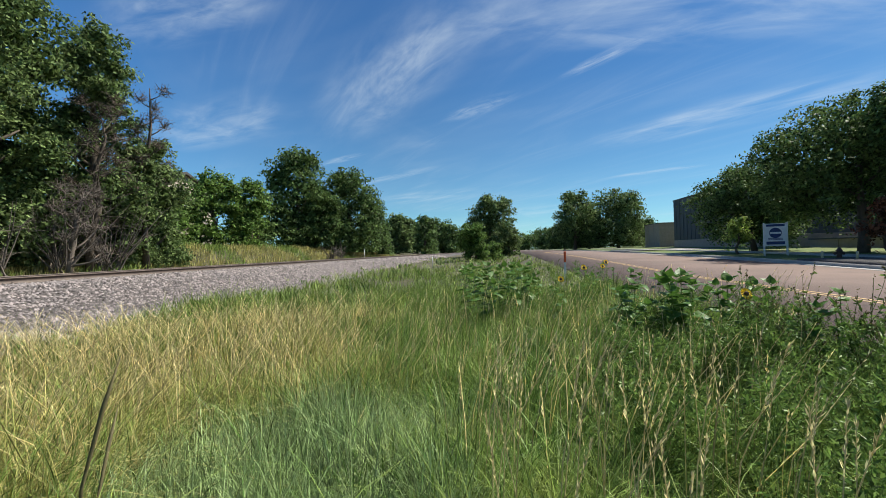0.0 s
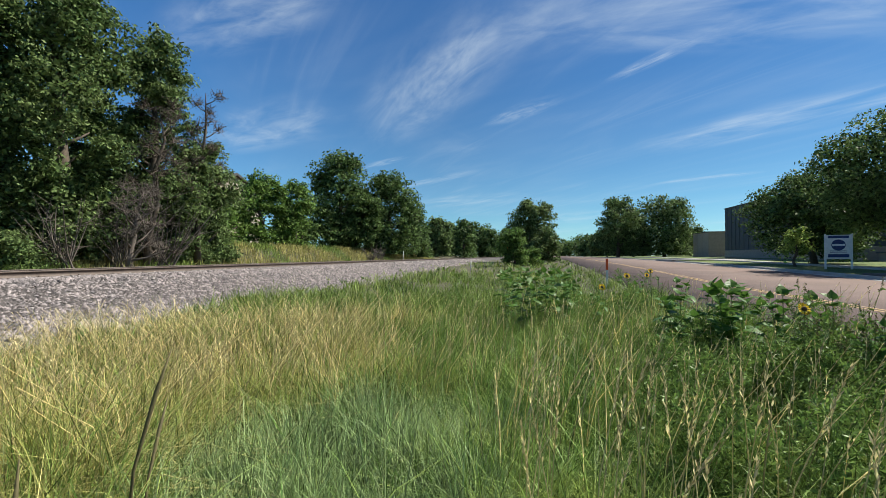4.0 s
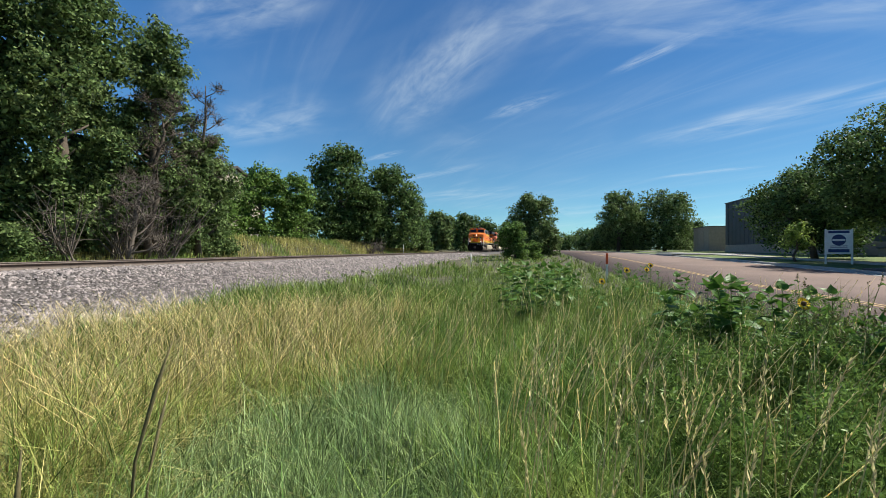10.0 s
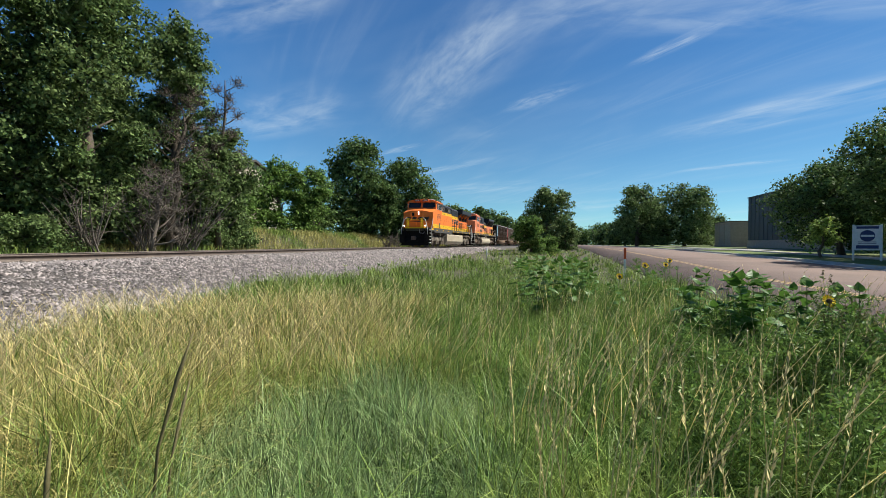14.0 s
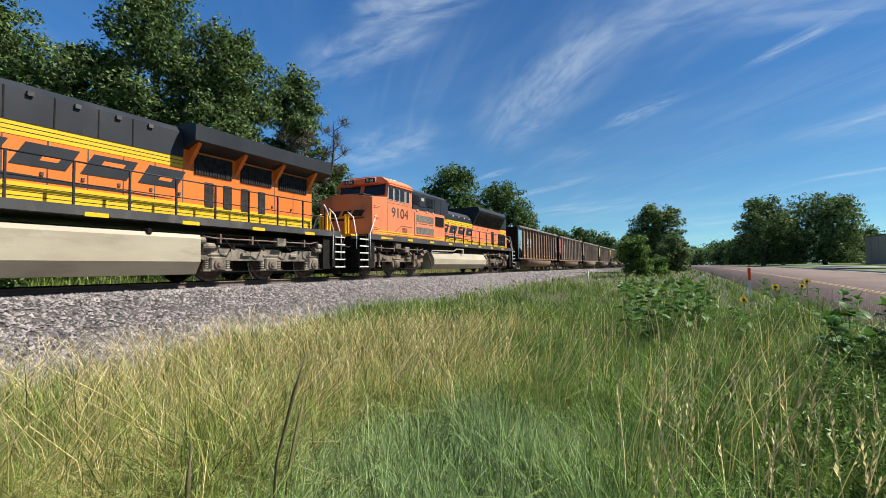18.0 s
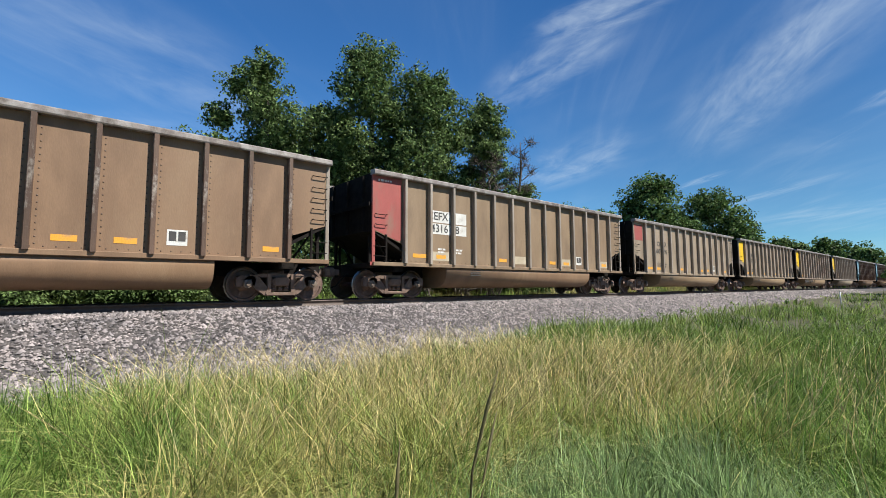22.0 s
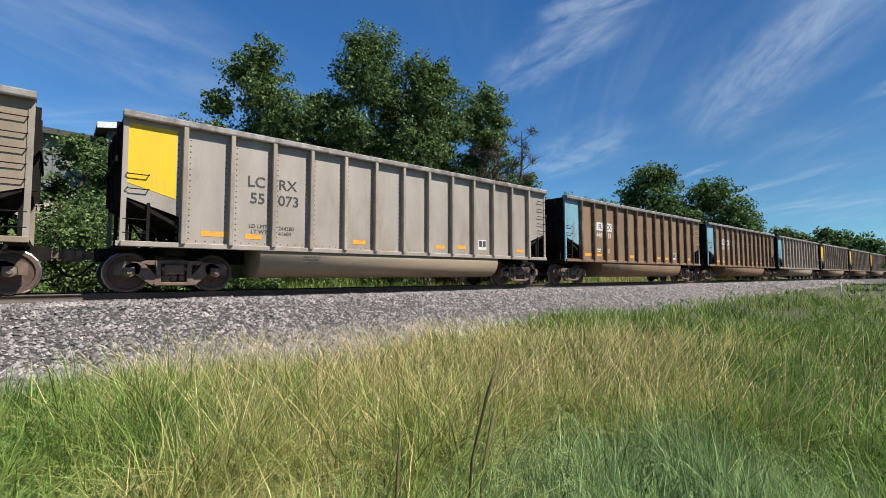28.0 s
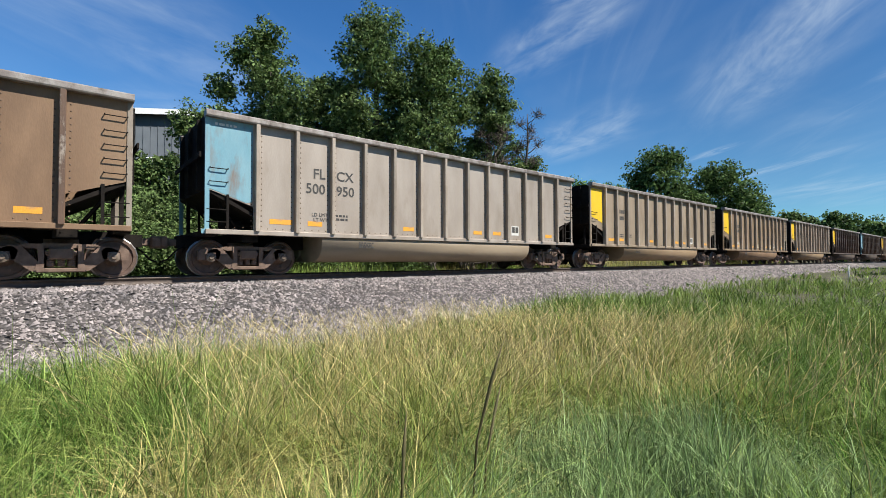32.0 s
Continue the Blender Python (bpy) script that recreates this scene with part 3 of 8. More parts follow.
FAR = "distant green tree along the railway"
for i, (x, y, h, s) in enumerate([(-22.5, 97, 8.6, 2.9), (-26, 106, 8, 4), (-20.2, 118, 9.8, 3.7), (-27, 140, 9.5, 6), (-16.5, 139, 9.2, 4.0), (-24, 160, 12, 6), (-15, 190, 10, 6), (-30, 180, 12, 7), (-8, 230, 10, 7), (-22, 240, 12, 8), (4, 300, 9, 8), (-40, 200, 14, 9)]):
    tree(FAR, x, y, h, s, 3600, leaf_dark if i % 3 else leaf_elm, 0.30, 40 + i, 0.03, 11)
tree("leafy tree between the track and the road", -1.9, 72.0, 9.5, 3.9, 15000, leaf_elm, 0.15, 61, 0.06, 14)
tree("leafy low tree beside the road", 0.9, 70.0, 4.2, 1.9, 5000, leaf_elm, 0.15, 62, 0.04, 9)
tree("bright green bush on the verge", -3.1, 50.0, 4.2, 1.55, 8000, leaf_fresh, 0.11, 63, 0.02, 10, name="bush", category="bush")
tree("small green bush on the verge", -1.0, 53.0, 2.1, 0.9, 2200, leaf_fresh, 0.10, 64, 0.02, 7, name="bush", category="bush")
ROADSIDE = "large leafy tree across the road"
tree(ROADSIDE, 16.1, 106.8, 13.0, 5.3, 13000, leaf_elm, 0.20, 71, 0.10, 19)
tree(ROADSIDE, 26.0, 108.8, 13.0, 7.0, 17000, leaf_elm, 0.20, 72, 0.06, 22)
tree(ROADSIDE, 20.5, 114, 10.4, 5.0, 8000, leaf_elm, 0.26, 75, 0.03, 13)
tree(ROADSIDE, 34.0, 118, 6.5, 4.4, 6000, leaf_dark, 0.30, 76, 0.03, 11)
tree(ROADSIDE, 16.6, 129, 7.2, 4.2, 5000, leaf_dark, 0.30, 77, 0.03, 11)
for i, (x, y, h, s) in enumerate([(16.5, 170, 7, 5), (18, 210, 9, 7), (14, 260, 9, 8), (30, 190, 10, 7), (40, 150, 8, 6), (12, 330, 9, 8)]):
    tree("distant green tree beside the road", x, y, h, s, 2600, leaf_dark, 0.42, 80 + i, 0.03, 10)
BIG = "broad dark-crowned shade tree on the lawn"
tree(BIG, 22.8, 32.6, 9.7, 5.3, 42000, leaf_dark, 0.105, 91, 0.34, 24, spray=0.5)
tree(BIG, 21.6, 43.0, 7.3, 4.2, 26000, leaf_dark, 0.105, 92, 0.22, 20, spray=0.5)
tree(BIG, 27.0, 24.0, 11.0, 6.0, 20000, leaf_dark, 0.15, 93, 0.36, 15)
tree("young light-green sapling on the lawn", 17.4, 37.0, 2.7, 0.85, 1300, leaf_lime, 0.10, 95, 0.3, 8, name="sapling")
tree("young red-leaved sapling on the lawn", 20.3, 27.0, 3.2, 1.2, 1500, leaf_red, 0.10, 96, 0.35, 8, name="sapling")
snag("tangle of bleached dead branches below the elms", -19.6, 20.6, 4.8, 5, lean=0.35)
snag("tangle of bleached dead branches below the elms", -19.8, 18.2, 3.8, 6, lean=0.35)
snag("tangle of bleached dead branches below the elms", -19.9, 15.6, 3.6, 9)
snag("grey leafless brush below the dark trees", -19.0, 49.0, 2.2, 7)
snag("grey leafless brush below the dark trees", -19.2, 52.5, 2.4, 8)
for i, (x, y, h, s) in enumerate([(-19.5, 3.2, 2.4, 1.6), (-20.5, 0.4, 3.8, 1.9), (-20.0, -2.8, 3.0, 1.8), (-19.0, 6.0, 1.8, 1.5), (-21.5, 9.5, 2.2, 1.8), (-20.5, 13.5, 1.9, 1.7), (-21, -6, 3.4, 2.0), (-21, 24, 1.8, 1.8)]):
    tree("leafy green shrub behind the track", x, y, 0.85 * h, s, 6500, leaf_elm, 0.058, 100 + i, 0.02, 9, name="shrub", category="shrub")


def dead_tree(x, y, height, spread, seed, wood=None, start=0.4):
    """A standing dead tree: bare forked limbs with fine twigs."""
    rng = np.random.default_rng(seed)
    ob = thing("dead_tree", "bare dead tree standing in the elm row", "tree", m=pose(x, y, float(ground_z(x, y)) - 0.05))
    bm = bmesh.new()
    ends = limbs(bm, rng, (0, 0, 0), (0.3, 0.4, height), spread, 0.16, 14, start)
    part("trunk", bm, wood or bark, ob)
    bm = bmesh.new()
    for e in ends:
        for _ in range(9):
            d = Vector(rng.normal(size=3) + np.array([0, 0, 0.7])).normalized() * spread * (0.2 + 0.3 * rng.random())
            m = e + d * 0.5 + Vector(rng.normal(size=3) * 0.08)
            tube(bm, [e, m, e + d], [0.022, 0.014, 0.006], 4, False)
            for _ in range(3):
                tube(bm, [m, m + Vector(rng.normal(size=3)).normalized() * 0.35], [0.010, 0.004], 3, False)
    tagged(part("twig_mass", bm, wood or bark, ob), kind="stuff")
    return ob


dead_tree(-19.9, 23.4, 10.6, 1.5, 17)
dead_tree(-20.0, 19.9, 8.6, 2.0, 18)
dead_tree(-19.4, 18.3, 4.0, 1.7, 24, dead_wood, 0.15)

for i, (x, y, h, s) in enumerate([(-29, 10.5, 9, 3.4), (-29.5, 16, 10, 3.6), (-28.5, 22, 9.5, 3.5), (-27.5, 26, 6, 2.6), (-25.5, 14.5, 4.2, 2.4), (-25.8, 19.5, 4.4, 2.5), (-25.5, 25.5, 4.0, 2.4), (-26.5, 31.5, 4.6, 2.4), (-27.5, 47.5, 5.5, 2.6), (-26.0, 57.0, 5.0, 2.8)]):
    tree("shaded leafy tree in the second row behind the elms", x, y, h, s, 3800, leaf_dark, 0.19, 130 + i, 0.02, 10)
for i, (x, y, h, s) in enumerate([(-22.0, 4.6, 4.4, 1.9), (-22.5, 1.6, 4.6, 2.0), (-22.0, -4.5, 4.2, 2.0), (-19.4, 1.6, 2.0, 1.4), (-19.2, -1.2, 1.8, 1.4)]):
    tree("leafy green shrub behind the track", x, y, 0.8 * h, s, 6500, leaf_elm, 0.058, 150 + i, 0.02, 9, name="shrub", category="shrub")

SCREEN = "loose bushy tree screening the apartment wing"
for i, (x, y, h, s) in enumerate([(-25.5, -2.2, 6.3, 2.3), (-26.5, 0.8, 6.4, 2.4), (-25.8, 3.4, 5.4, 2.0), (-26.0, -5.6, 6.8, 2.6), (-27.0, -9.5, 7.0, 2.8)]):
    tree(SCREEN, x, y, h, s, 10000, leaf_elm, 0.095, 170 + i, 0.03, 12)


# ---- the train ----
# where the front of the first coal car stands along the track, by the second
FRONT = [(0, 254.3), (17, 50.95), (19, 27.22), (20, 15.3), (21, 3.25), (22.5, -14.8), (24, -32.5), (26.5, -62.1), (28, -79.83), (29, -91.72), (30.5, -109.35), (32, -126.84)]
CAR_PITCH, CAR_LONG = 16.18, 14.73
HALF = CAR_LONG / 2
vehicles, wheelsets = [], []
STREAK = (0.9, 0.9, 0.3)
body_mats = {
    "brown": mat("coal-dusty brown car paint", (0.235, 0.142, 0.082), (0.175, 0.104, 0.06), 2.2, 0.62, bump=0.12, fine=45, grain=0.12, stretch=STREAK, dirt=(0.30, 0.195, 0.115), dirt_lo=0.48, dirt_hi=0.78, dirt_scale=1.1, objects=0.05),
    "tan": mat("dusty tan car paint", (0.29, 0.20, 0.122), (0.22, 0.148, 0.088), 2.0, 0.6, bump=0.12, fine=45, grain=0.12, stretch=STREAK, dirt=(0.20, 0.135, 0.09), dirt_lo=0.5, dirt_hi=0.75, dirt_scale=1.0, objects=0.05),
    "beige": mat("weathered beige aluminium side", (0.345, 0.265, 0.19), (0.265, 0.20, 0.138), 2.0, 0.55, 0.1, bump=0.10, fine=45, grain=0.10, stretch=STREAK, dirt=(0.235, 0.175, 0.12), dirt_lo=0.52, dirt_hi=0.8, dirt_scale=1.0, objects=0.05),
    "grey": mat("dull light grey aluminium side", (0.42, 0.355, 0.30), (0.345, 0.285, 0.235), 2.0, 0.48, 0.2, bump=0.10, fine=45, grain=0.08, stretch=STREAK, dirt=(0.30, 0.24, 0.185), dirt_lo=0.55, dirt_hi=0.82, dirt_scale=1.0, objects=0.05),
    "dark": mat("soot-dark brown car paint", (0.12, 0.085, 0.065), (0.085, 0.062, 0.05), 2.2, 0.65, bump=0.12, fine=45, grain=0.12, stretch=STREAK, dirt=(0.17, 0.125, 0.095), dirt_lo=0.5, dirt_hi=0.8, dirt_scale=1.1),
}
tub_mats = {
    "brown": body_mats["brown"], "tan": body_mats["brown"], "dark": body_mats["dark"],
    "beige": mat("dusty tan tub", (0.33, 0.228, 0.135), (0.25, 0.165, 0.095), 1.5, 0.6, bump=0.1, fine=45, grain=0.1, stretch=(1, 0.3, 1.5)),
    "grey": mat("dusty beige tub", (0.34, 0.265, 0.185), (0.27, 0.205, 0.14), 1.5, 0.6, bump=0.1, fine=45, grain=0.1, stretch=(1, 0.3, 1.5)),
}
end_mats = {
    "blue": mat("chalky light blue paint", (0.16, 0.32, 0.39), (0.21, 0.36, 0.42), 1.6, 0.6, bump=0.1, grain=0.12, stretch=(2, 2, 0.5), dirt=(0.20, 0.15, 0.12), dirt_lo=0.52, dirt_hi=0.74, dirt_scale=1.4),
    "red": mat("faded red paint", (0.36, 0.085, 0.072), (0.30, 0.08, 0.066), 1.6, 0.6, bump=0.1, grain=0.12, stretch=(2, 2, 0.5), dirt=(0.24, 0.14, 0.10), dirt_lo=0.52, dirt_hi=0.75, dirt_scale=1.4),
    "yellow": mat("bright yellow paint", (0.80, 0.50, 0.015), (0.74, 0.46, 0.02), 1.2, 0.5, bump=0.08, grain=0.06, stretch=(2, 2, 0.5), dirt=(0.45, 0.34, 0.12), dirt_lo=0.62, dirt_hi=0.85),
}
chord_mat = mat("bare scuffed top chord", (0.36, 0.32, 0.29), (0.22, 0.18, 0.16), 3, 0.5, 0.3, bump=0.2, fine=50, stretch=(1, 1.5, 1), dirt=(0.14, 0.11, 0.09), dirt_lo=0.5, dirt_hi=0.65, dirt_scale=2)
stake_rust = mat("dusty stake with bare scuffs", (0.40, 0.34, 0.28), (0.27, 0.21, 0.16), 2.5, 0.55, 0.1, bump=0.15, stretch=(1, 1, 0.5), objects=0.2, dirt=(0.50, 0.46, 0.42), dirt_lo=0.60, dirt_hi=0.68, dirt_scale=2.5)
stake_brown = mat("brown stake with bare scuffs", (0.135, 0.082, 0.055), (0.085, 0.053, 0.038), 2.5, 0.55, 0.1, bump=0.15, stretch=(1, 1, 0.5), objects=0.2, dirt=(0.42, 0.36, 0.30), dirt_lo=0.52, dirt_hi=0.66, dirt_scale=2.5)
# grimy black steel, its colour lowered further to deepen the shade under the train
under_mat = mat("grimy steel darkened for underside shade", (0.013, 0.011, 0.010), (0.024, 0.019, 0.016), 4, 0.85, bump=0.3, fine=40, spec=0.1)
truck_mat = mat("brown brake-dusted cast steel", (0.225, 0.148, 0.108), (0.135, 0.088, 0.066), 5, 0.75, 0.1, bump=0.35, fine=45)
wheel_mat = mat("rust-brown wheel steel", (0.165, 0.105, 0.08), (0.105, 0.068, 0.052), 5, 0.6, 0.3, bump=0.25, fine=50)
tread_mat = mat("polished wheel tread", (0.40, 0.36, 0.33), (0.30, 0.27, 0.25), 5, 0.35, 0.9, bump=0.1)
cap_mat = mat("dusty bearing cap", (0.22, 0.165, 0.12), (0.15, 0.11, 0.085), 8, 0.6, 0.2, bump=0.2)
rivet_rust = mat("rust-brown rivet heads", (0.10, 0.065, 0.045), (0.15, 0.10, 0.07), 8, 0.7, 0.1, bump=0.1)
coal_mat = mat("black lump coal", (0.018, 0.018, 0.02), (0.035, 0.034, 0.036), 9, 0.55, bump=0.9, fine=14, grain=0.4)
decal_mat = mat("orange reflective strip", (0.80, 0.36, 0.035), (0.70, 0.33, 0.06), 3, 0.45, bump=0.05, dirt=(0.38, 0.25, 0.15), dirt_lo=0.55, dirt_hi=0.75, dirt_scale=3)
primer_mat = mat("bare beige primer patch", (0.50, 0.42, 0.30), (0.42, 0.34, 0.24), 3, 0.7, bump=0.05)
white_mat = mat("worn white marking", (0.70, 0.68, 0.64), (0.58, 0.55, 0.50), 3, 0.6, bump=0.05, dirt=(0.36, 0.30, 0.25), dirt_lo=0.6, dirt_hi=0.75, dirt_scale=4)
ink_mat = mat("dark stencil paint", (0.045, 0.042, 0.042), (0.075, 0.068, 0.062), 4, 0.7, bump=0)
spray_mat = mat("red spray paint", (0.48, 0.10, 0.10), (0.40, 0.10, 0.09), 4, 0.6, bump=0)

meshes = {}


def shared(key, material, build):
    """One mesh for all pieces of the same shape and material."""
    k = (key, material.name)
    if k not in meshes:
        bm = bmesh.new()
        build(bm)
        meshes[k] = mesh_of(key, bm, material)
    return meshes[k]


def letters(words, size, material, align="LEFT", weight=0.0):
    k = ("letters", words, size, align, material.name)
    if k not in meshes:
        cu = bpy.data.curves.new("letters", "FONT")
        cu.body, cu.size, cu.align_x, cu.offset, cu.extrude, cu.resolution_u = words, size, align, weight, 0.002, 3
        ob = new("letters", cu)
        dg = bpy.context.evaluated_depsgraph_get()
        me = bpy.data.meshes.new_from_object(ob.evaluated_get(dg))
        bpy.data.objects.remove(ob)
        me.materials.clear()
        me.materials.append(material)
        meshes[k] = me
    return meshes[k]


def facing(x, y, z):
    """Upright on a plane that faces +x, reading along +y."""
    return pose(x, y, z, 90, 0, 90)


def wheel_shape(radius, gauge=0.755):
    def build(bm):
        r = radius
        for s in (-1, 1):
            prof = [(-0.07, 0.09), (-0.07, r * 0.28), (-0.03, r * 0.36), (-0.02, r * 0.78), (-0.065, r * 0.82), (-0.07, r * 1.03), (-0.045, r * 1.06), (-0.03, r * 1.005), (0.06, r * 0.985), (0.062, r * 0.84), (0.03, r * 0.80), (0.012, r * 0.40), (0.07, r * 0.27), (0.09, 0.09)]
            turned(bm, [(s * gauge + s * a, b) for a, b in prof], "x", (0, 0, 0), 18)
        turned(bm, [(-gauge, 0.085), (gauge, 0.085)], "x", (0, 0, 0), 10)
        for s in (-1, 1):
            for k in range(3):
                a = k * 2.094 + 0.4
                box(bm, s * (gauge + 0.055) - 0.02, s * (gauge + 0.055) + 0.02, math.cos(a) * r * 0.58 - 0.03, math.cos(a) * r * 0.58 + 0.03, math.sin(a) * r * 0.58 - 0.03, math.sin(a) * r * 0.58 + 0.03)
    return build


def add_wheelset(parent, y, radius):
    me = shared("wheelset%d" % round(radius * 100), wheel_mat, wheel_shape(radius))
    if len(me.materials) == 1:
        me.materials.append(tread_mat)
        for p in me.polygons:
            d = math.hypot(p.center.y, p.center.z)
            if d > radius * 0.93:
                p.material_index = 1
    o = piece("wheelset", me, parent, pose(0, y, radius))
    wheelsets.append((o, y, radius))
    return o


# -- freight car truck --
def frame_shape(bm):
    for s in (-1, 1):
        # diagonal arm from the journal down to the spring seat, with a window above it
        prism(bm, [(s * 0.98, 0.60), (s * 0.80, 0.70), (s * 0.62, 0.69), (s * 0.30, 0.30), (s * 0.36, 0.16), (s * 0.46, 0.18)], "x", -0.07, 0.08)
        prism(bm, [(s * 0.66, 0.70), (s * 0.56, 0.74), (s * 0.30, 0.74), (s * 0.30, 0.64), (s * 0.52, 0.64)], "x", -0.07, 0.07)
        prism(bm, [(s * 0.38, 0.74), (s * 0.27, 0.74), (s * 0.27, 0.20), (s * 0.42, 0.20), (s * 0.36, 0.40)], "x", -0.07, 0.10)
        prism(bm, [(s * 1.16, 0.40), (s * 1.16, 0.62), (s * 1.06, 0.68), (s * 0.74, 0.68), (s * 0.66, 0.60), (s * 0.70, 0.42), (s * 0.76, 0.42), (s * 0.78, 0.58), (s * 1.0, 0.58), (s * 1.02, 0.40)], "x", -0.08, 0.08)
        box(bm, -0.09, 0.09, s * 0.89 - 0.12, s * 0.89 + 0.12, 0.38, 0.58, 0.03)
    box(bm, -0.06, 0.06, -0.30, 0.30, 0.66, 0.75)
    box(bm, -0.10, 0.10, -0.40, 0.40, 0.15, 0.24, 0.02)
    box(bm, -0.05, 0.09, -0.26, 0.26, 0.50, 0.60, 0.02)


def spring_shape(bm):
    turned(bm, [p for k in range(6) for p in ((0.27 + k * 0.045, 0.058), (0.292 + k * 0.045, 0.076))], "z", (0, 0, 0), 8)


def cap_shape(bm):
    turned(bm, [(0.0, 0.115), (0.06, 0.11), (0.075, 0.06), (0.10, 0.05)], "x", (0, 0, 0), 14)


def freight_truck(parent, y):
    bm = bmesh.new()
    box(bm, -1.15, 1.15, -0.2, 0.2, 0.42, 0.66, 0.03)
    box(bm, -0.5, 0.5, -0.3, 0.3, 0.66, 0.86)
    tr = part("truck", bm, truck_mat, parent, "brown cast-steel truck with two axles")
    tr.matrix_basis = pose(0, y, 0)
    for s in (-1, 1):
        piece("side_frame", shared("side_frame", truck_mat, frame_shape), tr, pose(s * 1.0, 0, 0))
        for k in (-0.17, 0.0, 0.17):
            piece("spring", shared("spring", truck_mat, spring_shape), tr, pose(s * 1.0, k, 0))
        for a in (-0.89, 0.89):
            piece("bearing_cap", shared("bearing_cap", cap_mat, cap_shape), tr, pose(s * 1.10, a, 0.47, 0, 0, 0 if s > 0 else 180))
    for a in (-0.89, 0.89):
        add_wheelset(tr, a, 0.457)
    return tr


# -- coal gondola --
STAKES = [-HALF + 1.18 + 1.032 * k for k in range(13)]
CUT = [(-6.26, 1.14), (6.26, 1.14), (6.26, 1.74), (HALF, 2.12), (HALF, 3.83), (-HALF, 3.83), (-HALF, 2.12), (-6.26, 1.74)]


def stake_shape(bm):
    # one rolled hat section
    prism(bm, [(0, -0.055), (0.13, -0.055), (0.145, -0.042), (0.145, 0.042), (0.13, 0.055), (0, 0.055)], "z", 1.12, 3.83)


def rivet_rows(bm):
    for s in STAKES:
        for o in (-0.125, 0.125):
            for k in range(18):
                z = 1.25 + k * 0.136
                a = [bm.verts.new(p) for p in ((0, s + o - 0.016, z - 0.016), (0, s + o + 0.016, z - 0.016), (0, s + o + 0.016, z + 0.016), (0, s + o - 0.016, z + 0.016), (0.014, s + o, z))]
                for i in range(4):
                    bm.faces.new((a[i], a[(i + 1) % 4], a[4]))
    for y in (-HALF + 0.05, HALF - 0.05):
        for k in range(16):
            z = 2.2 + k * 0.095
            a = [bm.verts.new(p) for p in ((0, y - 0.02, z - 0.02), (0, y + 0.02, z - 0.02), (0, y + 0.02, z + 0.02), (0, y - 0.02, z + 0.02), (0.02, y, z))]
            for i in range(4):
                bm.faces.new((a[i], a[(i + 1) % 4], a[4]))
    for k in range(70):
        y, z = -6.9 + k * 0.2, 1.20
        a = [bm.verts.new(p) for p in ((0, y - 0.014, z - 0.014), (0, y + 0.014, z - 0.014), (0, y + 0.014, z + 0.014), (0, y - 0.014, z + 0.014), (0.012, y, z))]
        for i in range(4):
            bm.faces.new((a[i], a[(i + 1) % 4], a[4]))


def chord_shape(bm):
    prism(bm, [(-0.09, 3.82), (0.155, 3.82), (0.17, 3.85), (0.17, 3.95), (0.14, 3.98), (-0.09, 3.98)], "y", -HALF - 0.02, HALF + 0.02)


def sill_shape(bm):
    box(bm, -0.02, 0.10, -HALF, HALF, 1.02, 1.14, 0.012)


def tub_shape(bm):
    out = [(0.06, 1.06), (0.06, 0.55), (0.25, 0.38), (0.60, 0.33), (0.95, 0.34), (1.22, 0.41), (1.40, 0.53), (1.50, 0.70), (1.53, 0.88), (1.53, 1.06)]
    prism(bm, out, "y", -HALF + 2.95, HALF - 2.95)


def tub_mesh(material):
    k = ("tub", material.name)
    if k not in meshes:
        bm = bmesh.new()
        tub_shape(bm)
        bmesh.ops.recalc_face_normals(bm, faces=bm.faces)
        me = bpy.data.meshes.new("tub")
        bm.to_mesh(me)
        bm.free()
        me.materials.append(material)
        for p in me.polygons:
            p.use_smooth = abs(p.normal.y) < 0.5
        meshes[k] = me
    return meshes[k]


def grab_shape(bm):
    tube(bm, [(0, -0.20, 0), (0.07, -0.20, 0), (0.07, -0.20, -0.02), (0.07, 0.20, -0.02), (0.07, 0.20, 0), (0, 0.20, 0)], 0.012, 5)


def end_shape(bm):
    # end wall that leans in towards the bottom above the truck
    prism(bm, [(0, 3.89), (0.06, 3.89), (0.06, 2.15), (1.9, 1.14), (1.9, 1.06), (0.0, 2.08)], "x", -1.47, 1.47)


def end_post_shape(bm):
    box(bm, -0.05, 0.05, -0.09, 0.0, 2.1, 3.84)


def end_girt_shape(bm):
    box(bm, -1.5, 1.5, -0.13, -0.09, 2.85, 2.97)


def sheet(poly, x0, x1):
    def build(bm):
        prism(bm, poly, "x", x0, x1)
    return build


def coal_shape(bm):
    rng = np.random.default_rng(3)
    nx, ny = 12, 60
    rows = []
    for j in range(ny + 1):
        y = -7.1 + 14.2 * j / ny
        row = []
        for i in range(nx + 1):
            x = -1.46 + 2.92 * i / nx
            e = min(1, (1 - abs(x) / 1.46) * 2.2) * min(1, (7.1 - abs(y)) / 1.2)
            z = 3.68 + 0.36 * e + (0.05 * rng.normal() + 0.05 * math.sin(1.3 * y)) * min(1, e + 0.4)
            row.append(bm.verts.new((x, y, z)))
        rows.append(row)
    for a, b in zip(rows, rows[1:]):
        for i in range(nx):
            bm.faces.new((a[i], a[i + 1], b[i + 1], b[i]))


def bars_shape(w, h, rows, seed):
    def build(bm):
        rng = np.random.default_rng(seed)
        for k in range(rows):
            z = -k * h * 1.7
            y = 0.0
            while y < w - 0.05:
                d = 0.04 + 0.09 * rng.random()
                box(bm, 0, 0.002, y, min(y + d, w), z, z + h)
                y += d + 0.03
    return build


